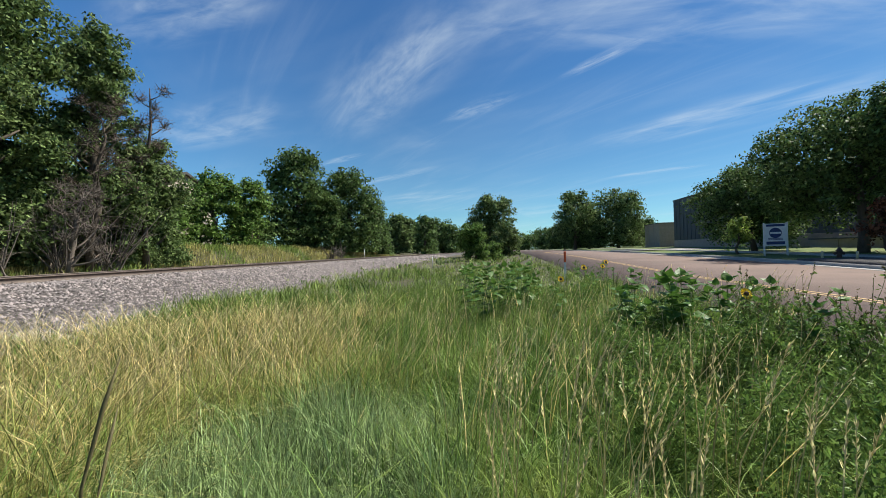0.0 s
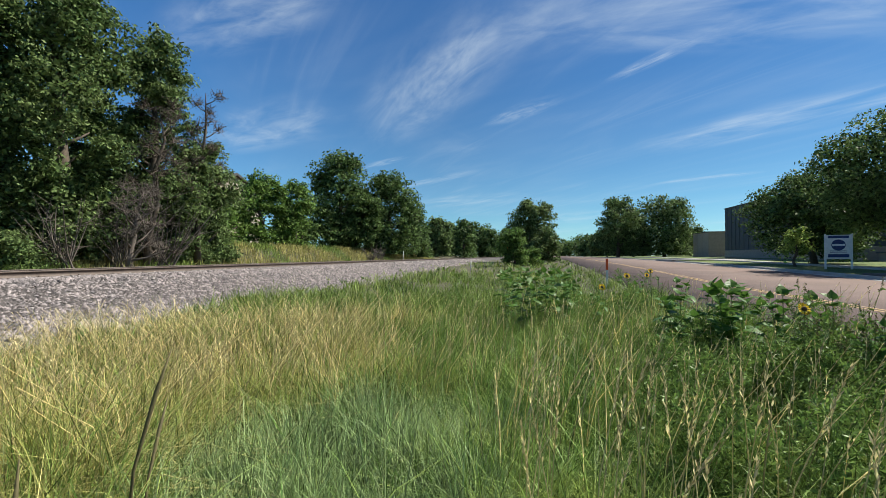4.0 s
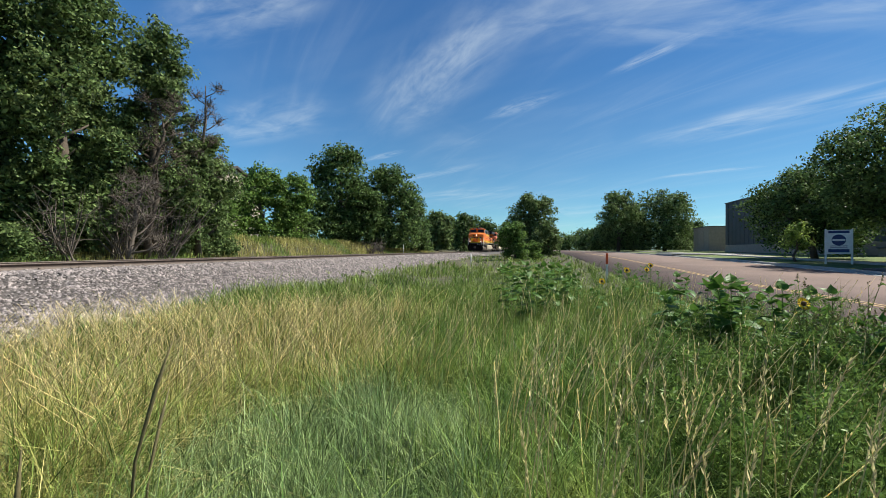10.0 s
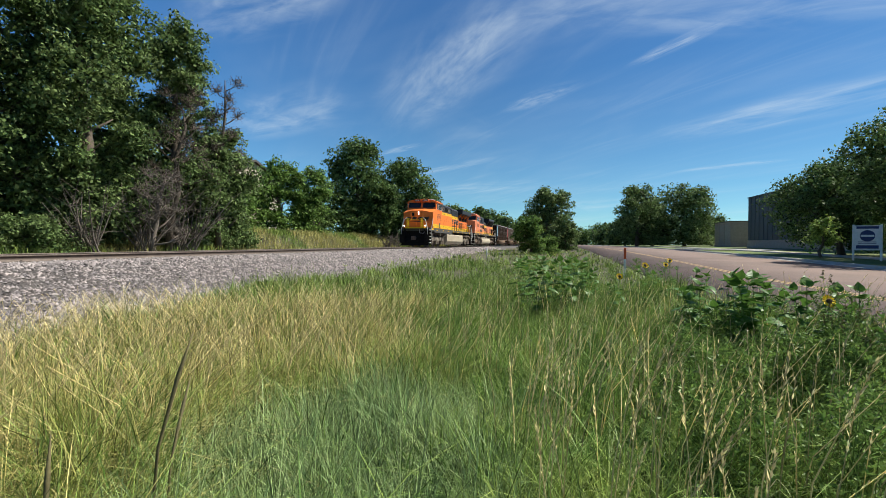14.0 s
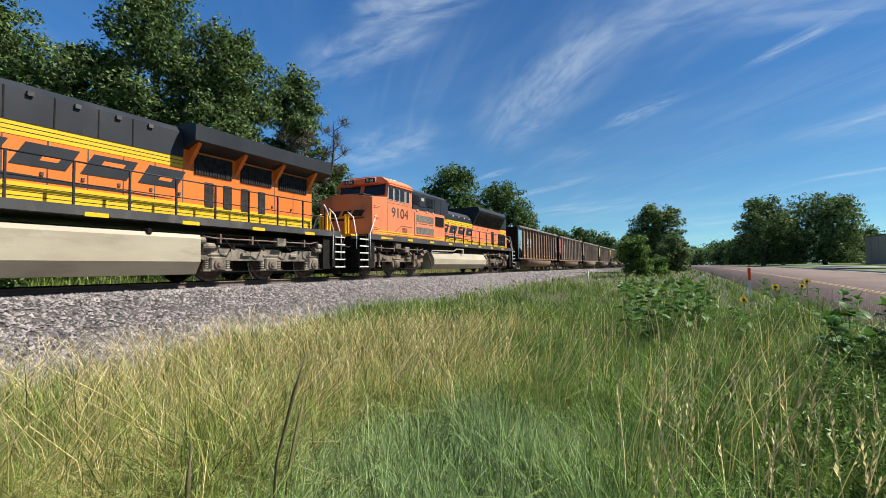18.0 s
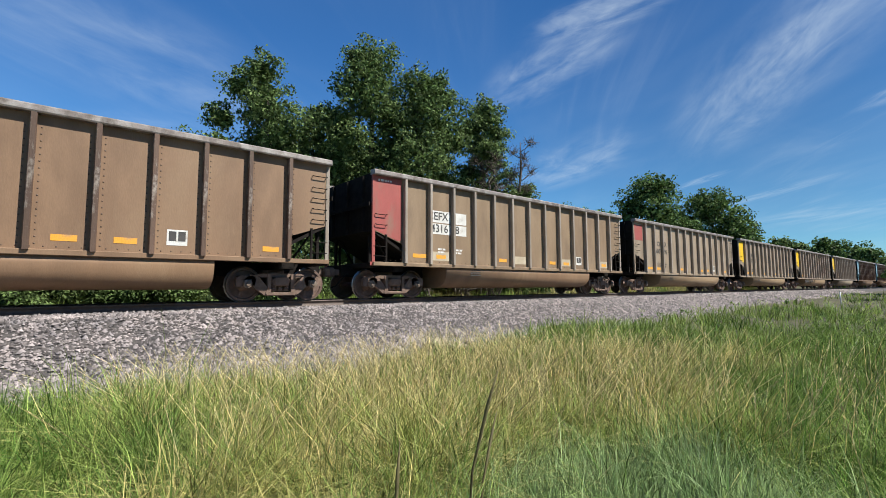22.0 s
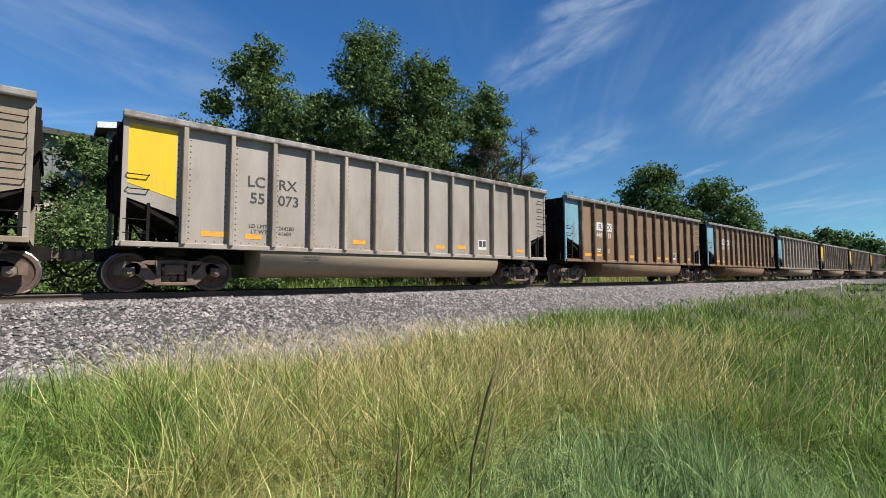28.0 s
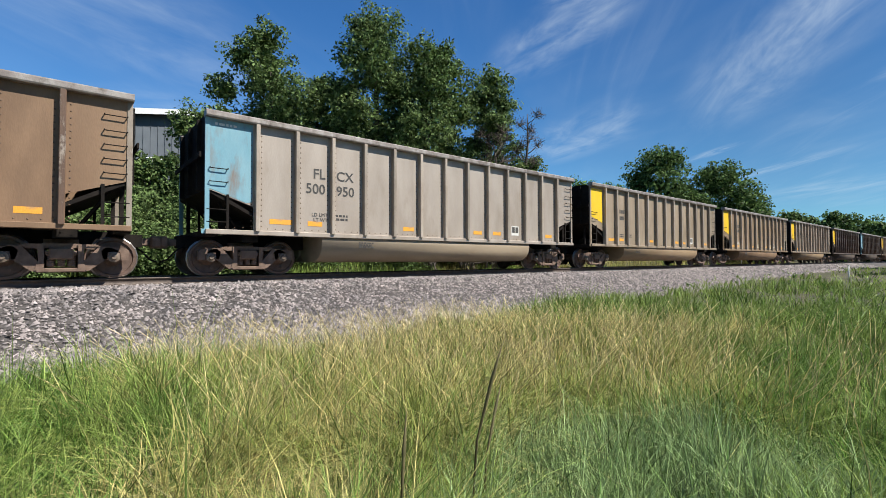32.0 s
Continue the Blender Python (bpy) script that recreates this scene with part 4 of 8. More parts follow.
def gondola(index, paint, end, full_end, mark, label, patch=False, graffiti=False, stakes=None):
    body = body_mats[paint]
    ob = thing("coal_gondola", label, "freight car", "coal cars of the train")
    plate = end_mats[end]
    for s in (-1, 1):
        turn = 0 if s > 0 else 180
        piece("side_panel", shared("side_panel", body, sheet(CUT, 1.485, 1.50)), ob, pose(0, 0, 0, 0, 0, turn))
        for k in STAKES:
            piece("stake", shared("stake", stake_brown if paint in ("brown", "dark") else stake_rust, stake_shape), ob, pose(s * 1.50, s * k, 0, 0, 0, turn))
        piece("top_chord", shared("top_chord", chord_mat, chord_shape), ob, pose(s * 1.49, 0, 0, 0, 0, turn))
        piece("side_sill", shared("side_sill", body, sill_shape), ob, pose(s * 1.49, 0, 0, 0, 0, turn))
        piece("tub", tub_mesh(tub_mats[paint]), ob, pose(0, 0, 0, 0, 0, turn))
        tagged(piece("riveting", shared("riveting", rivet_rust, rivet_rows), ob, pose(s * 1.50, 0, 0, 0, 0, turn)), kind="stuff")
        for e in (-1, 1):
            pm = plate if (e < 0 and full_end) else body
            post = shared("corner_post", pm if e < 0 else stake_rust, lambda bm: (box(bm, -0.05, 0.015, -0.05, 0.05, 1.14, 3.83), box(bm, 0.0, 0.02, -0.12, 0.05, 1.03, 1.14)))
            piece("corner_post", post, ob, pose(s * 1.505, e * (HALF - 0.04), 0))
            piece("ladder_post", shared("ladder_post", under_mat, lambda bm: box(bm, -0.03, 0.02, -0.03, 0.03, 1.10, 2.0)), ob, pose(s * 1.505, e * (HALF - 0.50), 0))
            for z in (1.32, 1.62):
                piece("ladder_rung", shared("ladder_rung", under_mat, lambda bm: tube(bm, [(0, -0.24, 0), (0, 0.24, 0)], 0.013, 5)), ob, pose(s * 1.515, e * (HALF - 0.27), z))
            for z in (2.30, 2.62) if e < 0 else (2.25, 2.55, 2.85, 3.15, 3.48):
                piece("grab_iron", shared("grab_iron", under_mat, grab_shape), ob, pose(s * 1.505, e * (HALF - 0.29), z, 0, 0, turn))
    if full_end:
        poly = [(-HALF + 0.02, 3.81), (-HALF + 1.08, 3.81), (-HALF + 1.08, 1.86), (-HALF + 0.94, 1.82), (-HALF + 0.02, 2.14)]
    elif end == "red":
        poly = [(-HALF + 0.10, 3.69), (-HALF + 1.00, 3.69), (-HALF + 1.00, 2.85), (-HALF + 0.10, 2.85)]
    else:
        poly = [(-HALF + 0.06, 3.73), (-HALF + 1.02, 3.73), (-HALF + 1.02, 2.14), (-HALF + 0.06, 2.42)]
    tagged(piece("end_panel", shared("end_panel_%s%d" % (end, full_end), plate, sheet(poly, 1.50, 1.506)), ob), end + " painted end panel")
    if full_end:
        piece("panel_label", shared("panel_label", white_mat, bars_shape(0.55, 0.06, 1, 12)), ob, pose(1.508, -HALF + 0.2, 3.66))
    for e in (-1, 1):
        # end walls and gear: near-black colour holds grime plus the open bay's shade
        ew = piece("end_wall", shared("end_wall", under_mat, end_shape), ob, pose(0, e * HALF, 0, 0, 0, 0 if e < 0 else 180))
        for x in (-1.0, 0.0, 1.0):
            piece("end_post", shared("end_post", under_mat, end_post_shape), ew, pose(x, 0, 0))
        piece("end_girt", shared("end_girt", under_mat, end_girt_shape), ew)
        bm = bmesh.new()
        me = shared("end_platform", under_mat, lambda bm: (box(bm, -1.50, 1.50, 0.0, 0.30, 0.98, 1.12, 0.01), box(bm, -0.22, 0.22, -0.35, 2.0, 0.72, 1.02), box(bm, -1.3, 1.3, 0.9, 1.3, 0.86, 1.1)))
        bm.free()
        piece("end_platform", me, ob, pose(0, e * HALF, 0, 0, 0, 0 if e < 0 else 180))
        cp = shared("coupler", truck_mat, lambda bm: (box(bm, -0.09, 0.09, -0.58, 0.0, 0.76, 0.94, 0.02), box(bm, -0.20, 0.16, -0.76, -0.50, 0.70, 1.0, 0.05)))
        piece("coupler", cp, ob, pose(0, e * (HALF + 0.02), 0, 0, 0, 0 if e < 0 else 180))
        hose = shared("air_hose", under_mat, lambda bm: tube(bm, [(0.35, -0.2, 0.80), (0.36, -0.42, 0.62), (0.33, -0.58, 0.42), (0.25, -0.72, 0.36)], 0.022, 6))
        piece("air_hose", hose, ob, pose(0, e * HALF, 0, 0, 0, 0 if e < 0 else 180))
        for s in (-1, 1):
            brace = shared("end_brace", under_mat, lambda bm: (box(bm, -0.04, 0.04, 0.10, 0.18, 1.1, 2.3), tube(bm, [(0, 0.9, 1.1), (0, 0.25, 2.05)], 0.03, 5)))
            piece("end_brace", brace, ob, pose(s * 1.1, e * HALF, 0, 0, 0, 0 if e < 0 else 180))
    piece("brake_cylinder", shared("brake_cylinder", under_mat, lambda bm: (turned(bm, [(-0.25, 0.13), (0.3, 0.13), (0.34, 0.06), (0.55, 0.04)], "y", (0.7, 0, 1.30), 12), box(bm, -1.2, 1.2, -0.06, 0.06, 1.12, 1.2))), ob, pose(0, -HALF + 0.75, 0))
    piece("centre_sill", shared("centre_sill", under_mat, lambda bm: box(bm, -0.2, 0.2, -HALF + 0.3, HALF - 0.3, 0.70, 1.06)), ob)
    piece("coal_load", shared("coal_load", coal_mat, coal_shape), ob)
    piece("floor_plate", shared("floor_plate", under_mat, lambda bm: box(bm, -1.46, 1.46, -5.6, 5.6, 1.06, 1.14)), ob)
    for y in (-HALF + 1.12, HALF - 1.15):
        freight_truck(ob, y)
    # markings on the side that faces the road
    z0 = 2.70
    left, right = STAKES[1] + 0.10, STAKES[2] + 0.10
    a = mark.split("|") if mark else []
    if len(a) == 4:
        if patch:
            for y, w in ((left + 0.02, 0.83), (right - 0.02, 0.60)) if len(a[0]) > 2 else ((STAKES[2] - 0.68, 0.60), (STAKES[2] + 0.08, 0.62)):
                for z, h in ((2.56, 0.40),) if a[2] == "448" else ((2.56, 0.40), (2.16, 0.36)):
                    piece("number_patch", shared("patch%.2f%.2f" % (w, h), white_mat, lambda bm: box(bm, 0, 0.003, 0, w, 0, h)), ob, pose(1.501, y, z))
        for words, y, z, al in ((a[0], STAKES[2] - 0.19, z0 - 0.05, "RIGHT"), (a[1], STAKES[2] + 0.14, z0 - 0.05, "LEFT"), (a[2], STAKES[2] - 0.19, z0 - 0.47, "RIGHT"), (a[3], STAKES[2] + 0.14, z0 - 0.47, "LEFT")):
            if words == "=":
                piece("marking", shared("mark_bar%s" % al, ink_mat, bars_shape(0.42, 0.2, 1, 5)), ob, pose(1.505, y - (0.42 if al == "RIGHT" else 0), z))
            else:
                piece("marking", letters(words, 0.34 if paint == "brown" else 0.385, white_mat if paint == "dark" or words in ("448", "353", "113") else ink_mat, al, 0.004), ob, facing(1.5065, y, z))
    else:
        piece("marking", shared("mark_block", white_mat if paint in ("dark", "brown") else ink_mat, bars_shape(0.5, 0.19, 2, 8)), ob, pose(1.502, left + 0.3, z0))
    weights = {2: ("244300", "41700"), 5: ("244200", "41600")}
    if paint in ("beige", "grey") and mark:
        piece("small_print", letters("LD LMT\nLT WT", 0.14, ink_mat, "RIGHT"), ob, facing(1.5065, STAKES[2] - 0.12, 1.60))
        if index in weights:
            piece("small_print", letters("\n".join(weights[index]), 0.14, ink_mat, "LEFT"), ob, facing(1.5065, STAKES[2] + 0.16, 1.58))
    for k in (1, 2):
        if paint in ("beige", "grey") and mark and (k == 1 or index in weights):
            continue
        piece("small_print", shared("small_print", white_mat if paint in ("brown", "tan", "dark") else ink_mat, bars_shape(0.36, 0.06, 2, 30 + k)), ob, pose(1.503, STAKES[k] + 0.38 - 0.24 * (k == 2), 1.62))
    if paint == "tan":
        for k in (1, 5, 8, 11):
            piece("primer_patch", shared("primer_patch", primer_mat, lambda bm: box(bm, 0, 0.002, 0, 0.74, 0, 0.30)), ob, pose(1.5005, STAKES[k] + 0.14, 1.26))
    rng = np.random.default_rng(index)
    for k in (0, 1, 4, 7, 8, 11):
        w = 0.42 if k else 0.6
        piece("reflector_strip", shared("reflector%.1f" % w, decal_mat, lambda bm: box(bm, 0, 0.003, 0, w, 0, 0.13)), ob, pose(1.502, STAKES[k] + 0.3 + 0.1 * rng.random(), 1.30 + 0.03 * rng.random()))
    # white-framed consolidated stencil near the rear
    st = shared("stencil_panel", white_mat, lambda bm: box(bm, 0, 0.003, 0, 0.42, 0, 0.36))
    o = piece("stencil_panel", st, ob, pose(1.502, STAKES[9] + 0.3, 1.34))
    piece("stencil_block", shared("stencil_block", ink_mat, lambda bm: (box(bm, 0, 0.003, 0.04, 0.19, 0.10, 0.32), box(bm, 0, 0.003, 0.23, 0.38, 0.10, 0.32))), o, pose(0.003, 0, 0))
    piece("small_print", shared("tub_print", ink_mat, bars_shape(0.5, 0.035, 3, 44)), ob, pose(1.532, -HALF + 4.1, 0.88))
    if graffiti:
        for words, y, z, size, m in (("B", 1.0, 1.62, 0.34, white_mat), ("D", 2.2, 1.60, 0.32, white_mat), ("C", 3.4, 1.62, 0.34, white_mat)):
            piece("graffiti", letters(words, size, m, "LEFT"), ob, facing(1.507, y, z))
        for k, (y, z) in enumerate(((-2.75, 1.95), (-2.6, 1.55))):
            piece("graffiti", shared("scrawl%d" % k, white_mat, bars_shape(0.5, 0.22, 1, 70 + k)), ob, pose(1.503, y, z))
        piece("graffiti", shared("scrawl_red", spray_mat, bars_shape(0.5, 0.12, 4, 75)), ob, pose(1.503, 3.4, 2.35))
        for k, y in enumerate((-4.55, -4.1, -3.65)):
            piece("graffiti", shared("scrawl_tub%d" % k, ink_mat, bars_shape(0.3, 0.24, 1, 80 + k)), ob, pose(1.533, y, 0.72))
        ring = shared("scrawl_ring", ink_mat, lambda bm: [tube(bm, [(0, 0.15 * math.cos(a), 0.15 * math.sin(a)), (0, 0.15 * math.cos(a + 0.53), 0.15 * math.sin(a + 0.53))], 0.012, 4) for a in [0.524 * i for i in range(12)]])
        piece("graffiti", ring, ob, pose(1.54, -0.75, 0.84))
        for words, y, size in (("=", -3.25, 0.40), ("Love", -2.15, 0.42)):
            piece("graffiti", letters(words, size, ink_mat, "LEFT", 0.008), ob, facing(1.535, y, 0.74))

        def heart(bm):
            for i in range(14):
                t, u = 2 * math.pi * i / 14, 2 * math.pi * (i + 1) / 14
                g = lambda q: (0, 0.011 * 16 * math.sin(q) ** 3, 0.011 * (13 * math.cos(q) - 5 * math.cos(2 * q) - 2 * math.cos(3 * q) - math.cos(4 * q)))
                tube(bm, [g(t), g(u)], 0.014, 4)
        piece("graffiti", shared("heart", ink_mat, heart), ob, pose(1.545, -2.5, 0.86))
    vehicles.append((ob, index * CAR_PITCH + HALF))
    return ob


CARS = [
    ("brown", "blue", 1, "FL|CX|500|932", "dusty brown coal gondola, light blue end panel, white number patches", True),
    ("tan", "red", 1, "CEFX||4316|8", "dusty tan coal gondola with faded red end panel", True),
    ("beige", "red", 0, "CI|TX|500|596", "weathered beige coal gondola with small red end patch", False),
    ("beige", "yellow", 0, "FP|PX|52|195", "weathered beige coal gondola with yellow end patch", False),
    ("beige", "yellow", 0, "FP|PX|52|165", "beige coal gondola with yellow end patch and scrawled graffiti", False),
    ("grey", "yellow", 0, "LC|RX|55|073", "light grey coal gondola with bright yellow end patch", False),
    ("brown", "blue", 1, "FL|CX|448|353", "brown coal gondola, light blue end, faded number", True),
    ("brown", "blue", 1, "FL|CX|448|113", "brown coal gondola, light blue end, faded number", True),
    ("grey", "blue", 1, "FL|CX|500|950", "light grey coal gondola with blue end panel", False),
    ("beige", "yellow", 0, "", "weathered beige coal gondola with yellow end patch", False),
    ("tan", "yellow", 0, "", "dusty tan coal gondola with yellow end patch", False),
    ("beige", "yellow", 0, "", "weathered beige coal gondola with yellow end patch", False),
    ("dark", "yellow", 0, "", "soot-dark coal gondola with yellow end patch", False),
    ("dark", "blue", 1, "", "soot-dark coal gondola with blue end panel", False),
    ("tan", "yellow", 0, "", "dusty tan coal gondola with yellow end patch", False),
    ("brown", "red", 1, "", "dusty brown coal gondola with faded red end", False),
    ("beige", "yellow", 0, "", "weathered beige coal gondola with yellow end patch", False),
    ("brown", "blue", 1, "", "dusty brown coal gondola with blue end panel", False),
    ("dark", "yellow", 0, "", "soot-dark coal gondola with yellow end patch", False),
    ("tan", "yellow", 0, "", "dusty tan coal gondola with yellow end patch", False),
]


# -- locomotives --
def loco_paint(name, c1, c2, **k):
    return mat(name, c1, c2, 1.2, 0.5, bump=0.05, fine=30, grain=0.09, stretch=(1, 1, 0.5), spec=0.3, **k)


orange = loco_paint("glossy orange locomotive paint", (0.80, 0.195, 0.032), (0.76, 0.175, 0.026), dirt=(0.60, 0.16, 0.03), dirt_lo=0.60, dirt_hi=0.85)
orange_faded = loco_paint("faded salmon-orange locomotive paint", (0.76, 0.235, 0.105), (0.68, 0.20, 0.085), dirt=(0.56, 0.20, 0.08), dirt_lo=0.55, dirt_hi=0.85)
loco_yellow = loco_paint("yellow stripe paint", (0.84, 0.50, 0.012), (0.78, 0.45, 0.015))
loco_black = loco_paint("satin black roof paint", (0.018, 0.019, 0.023), (0.028, 0.029, 0.033), dirt=(0.045, 0.04, 0.036), dirt_lo=0.6, dirt_hi=0.85)
loco_grey = loco_paint("dusty dark grey sill paint", (0.085, 0.08, 0.076), (0.055, 0.052, 0.05), dirt=(0.16, 0.13, 0.10), dirt_lo=0.5, dirt_hi=0.75)
frame_grey = mat("dust-coated truck casting", (0.30, 0.245, 0.185), (0.18, 0.145, 0.11), 3, 0.75, bump=0.3, fine=40, dirt=(0.06, 0.048, 0.038), dirt_lo=0.48, dirt_hi=0.66, dirt_scale=2.5)
frame_brown = mat("brown dust on truck casting", (0.285, 0.205, 0.135), (0.165, 0.12, 0.082), 3, 0.75, bump=0.3, fine=40, dirt=(0.06, 0.045, 0.035), dirt_lo=0.48, dirt_hi=0.66, dirt_scale=2.5)
tank_mat = mat("dusty cream fuel tank", (0.44, 0.375, 0.27), (0.35, 0.29, 0.205), 1.2, 0.6, bump=0.08, fine=40, grain=0.08, stretch=(1, 0.4, 1.5), dirt=(0.28, 0.22, 0.155), dirt_lo=0.55, dirt_hi=0.8)
grille_mat = mat("dark intake grille", (0.022, 0.02, 0.019), (0.045, 0.038, 0.034), 6, 0.8, bump=0.2, spec=0.15)
mesh_screen = mat("dusty screen", (0.30, 0.26, 0.21), (0.20, 0.17, 0.14), 8, 0.8, bump=0.4, fine=70)
rail_white = mat("white handrail paint", (0.72, 0.70, 0.66), (0.60, 0.58, 0.54), 5, 0.5, bump=0.05)
step_mat = mat("white step edge", (0.70, 0.68, 0.63), (0.58, 0.55, 0.50), 6, 0.6, bump=0.05)
steel_trim = mat("pale window trim", (0.56, 0.48, 0.40), (0.42, 0.36, 0.30), 5, 0.5, 0.1, bump=0.05)
cab_glass = mat("dark cab glass", (0.012, 0.014, 0.017), (0.018, 0.021, 0.025), 1, 0.10, bump=0.0, grain=0.02, spec=0.35)
lamp_mat = glow("lit headlight", (1.0, 0.93, 0.8), 1.3)
board_mat = mat("black number board", (0.015, 0.015, 0.016), (0.02, 0.02, 0.02), 4, 0.4, bump=0)


def slab(name, x0, x1, y0, y1, z0, z1, material, parent, bevel=0.0, label=""):
    bm = bmesh.new()
    box(bm, x0, x1, y0, y1, z0, z1, bevel)
    return part(name, bm, material, parent, label)


def both(name, x0, x1, y0, y1, z0, z1, material, parent, bevel=0.0):
    """The same slab on both sides of the vehicle."""
    return [slab(name, x0, x1, y0, y1, z0, z1, material, parent, bevel), slab(name, -x1, -x0, y0, y1, z0, z1, material, parent, bevel)]


def pipe(name, points, radius, material, parent, sides=6):
    bm = bmesh.new()
    tube(bm, points, radius, sides)
    return part(name, bm, material, parent)


def loco_truck(ob, y, gap, casting, style):
    """Three axles in one long cast frame."""
    bm = bmesh.new()
    box(bm, -1.0, 1.0, -gap - 0.5, gap + 0.5, 0.62, 0.80)
    box(bm, -0.55, 0.55, -gap - 0.55, gap + 0.55, 0.22, 0.62)
    tr = part("truck", bm, under_mat, ob, "dusty three-axle truck")
    tr.matrix_basis = pose(0, y, 0)
    e = gap + 0.62
    top, low = (1.06, 0.72) if style else (1.04, 0.70)

    def casting_shape(bm):
        out = [(-e, 0.70), (-e, 0.90), (-e + 0.25, top), (-gap * 0.62, top), (-gap * 0.45, top - 0.10), (-0.5, top - 0.10), (-0.36, top), (0.36, top), (0.5, top - 0.10), (gap * 0.45, top - 0.10), (gap * 0.62, top), (e - 0.25, top), (e, 0.90), (e, 0.70),
               (gap + 0.32, low - 0.08), (gap + 0.30, 0.40), (gap - 0.30, 0.40), (gap - 0.34, low - 0.06), (0.34, low - 0.06), (0.30, 0.40), (-0.30, 0.40), (-0.34, low - 0.06), (-gap + 0.34, low - 0.06), (-gap + 0.30, 0.40), (-gap - 0.30, 0.40), (-gap - 0.32, low - 0.08)]
        prism(bm, out, "x", -0.07, 0.07)
        for k in (-gap, 0, gap):
            w = 0.20 if style else 0.27
            box(bm, -0.06, 0.14, k - w, k + w, 0.40 if style else 0.32, 0.76, 0.04)
            box(bm, 0.02, 0.10, k - 0.34, k + 0.34, 0.78, 0.86, 0.02)
            if not style:
                for s in (-1, 1):
                    turned(bm, [p for q in range(5) for p in ((0.38 + q * 0.06, 0.07), (0.41 + q * 0.06, 0.095))], "z", (0.04, k + s * 0.37, 0), 10)
                    box(bm, -0.02, 0.12, k + s * 0.37 - 0.12, k + s * 0.37 + 0.12, 0.32, 0.38)
        for s in (-1, 1):
            box(bm, 0.02, 0.14, s * gap * 0.5 - 0.18, s * gap * 0.5 + 0.18, 0.78, 0.90, 0.02)

    def cap(bm):
        turned(bm, [(0.0, 0.155), (0.05, 0.15), (0.065, 0.08), (0.09, 0.07)], "x", (0, 0, 0), 14)

    def cylinder(bm):
        turned(bm, [(-0.24, 0.05), (-0.22, 0.11), (0.18, 0.11), (0.2, 0.05), (0.38, 0.035)], "y", (0, 0, 0), 12)
    for s in (-1, 1):
        piece("side_frame", shared("loco_frame%d%.1f" % (style, gap), casting, casting_shape), tr, pose(s * 1.10, 0, 0, 0, 0, 0 if s > 0 else 180))
        for k in (-gap, 0, gap):
            piece("bearing_cap", shared("loco_cap", cap_mat, cap), tr, pose(s * 1.23, k, 0.53, 0, 0, 0 if s > 0 else 180))
        for k in (-gap - 0.35, gap * 0.5, gap + 0.25) if style else (-gap - 0.35, gap + 0.2):
            piece("brake_cylinder", shared("loco_brake%d" % style, casting, cylinder), tr, pose(s * 1.22, k, 1.06))
        if style:
            for k in (-gap - 0.45, -gap + 0.55, gap - 0.55):
                damper = shared("damper", casting, lambda bm: (turned(bm, [(0.45, 0.04), (0.75, 0.04), (0.76, 0.06), (1.1, 0.06)], "z", (0, 0, 0), 10), box(bm, -0.05, 0.05, -0.07, 0.07, 0.42, 0.5)))
                piece("damper", damper, tr, pose(s * 1.24, k, 0))
        rod = shared("brake_rod%.1f" % gap, under_mat, lambda bm: (tube(bm, [(0, -e, 1.12), (0, -gap * 0.3, 1.14), (0, gap * 0.4, 1.08), (0, e, 1.12)], 0.02, 5), tube(bm, [(0.03, -gap, 0.30), (0.03, gap, 0.30)], 0.025, 5)))
        piece("brake_rod", rod, tr, pose(s * 1.2, 0, 0))
    for k in (-gap, 0, gap):
        add_wheelset(tr, k, 0.53)
        motor = shared("traction_motor", under_mat, lambda bm: box(bm, -0.62, 0.62, 0.12, 0.95, 0.26, 0.80, 0.06))
        piece("traction_motor", motor, tr, pose(0, k - 0.5, 0))
        for s in (-1, 1):
            hose = shared("sand_hose", under_mat, lambda bm: tube(bm, [(0, 0, 1.35), (0.05, 0.05, 1.0), (0.02, 0.12, 0.5), (-0.1, 0.2, 0.12)], 0.018, 5))
            piece("sand_hose", hose, tr, pose(s * 1.12, k + 0.42, 0, 0, 0, 0 if s > 0 else 180))
            shoe = shared("brake_shoe", truck_mat, lambda bm: (box(bm, -0.05, 0.05, -0.05, 0.05, 0.36, 0.72, 0.02), tube(bm, [(0, 0, 0.7), (0.06, 0.1, 1.0)], 0.025, 5)))
            piece("brake_shoe", shoe, tr, pose(s * 0.80, k + 0.60, 0))
    return tr


def stripes(ob, x, spans, z0, z1, count):
    """A yellow band with fine dark pinstripes, on both sides."""
    for y0, y1 in spans:
        for s in (-1, 1):
            slab("stripe", s * x - 0.003, s * x + 0.003, y0, y1, z0, z1, loco_yellow, ob)
            for k in range(count):
                z = z0 + (z1 - z0) * (k + 1) / (count + 1)
                slab("pinstripe", s * x - 0.005, s * x + 0.005, y0, y1, z - 0.009, z + 0.009, loco_black, ob)


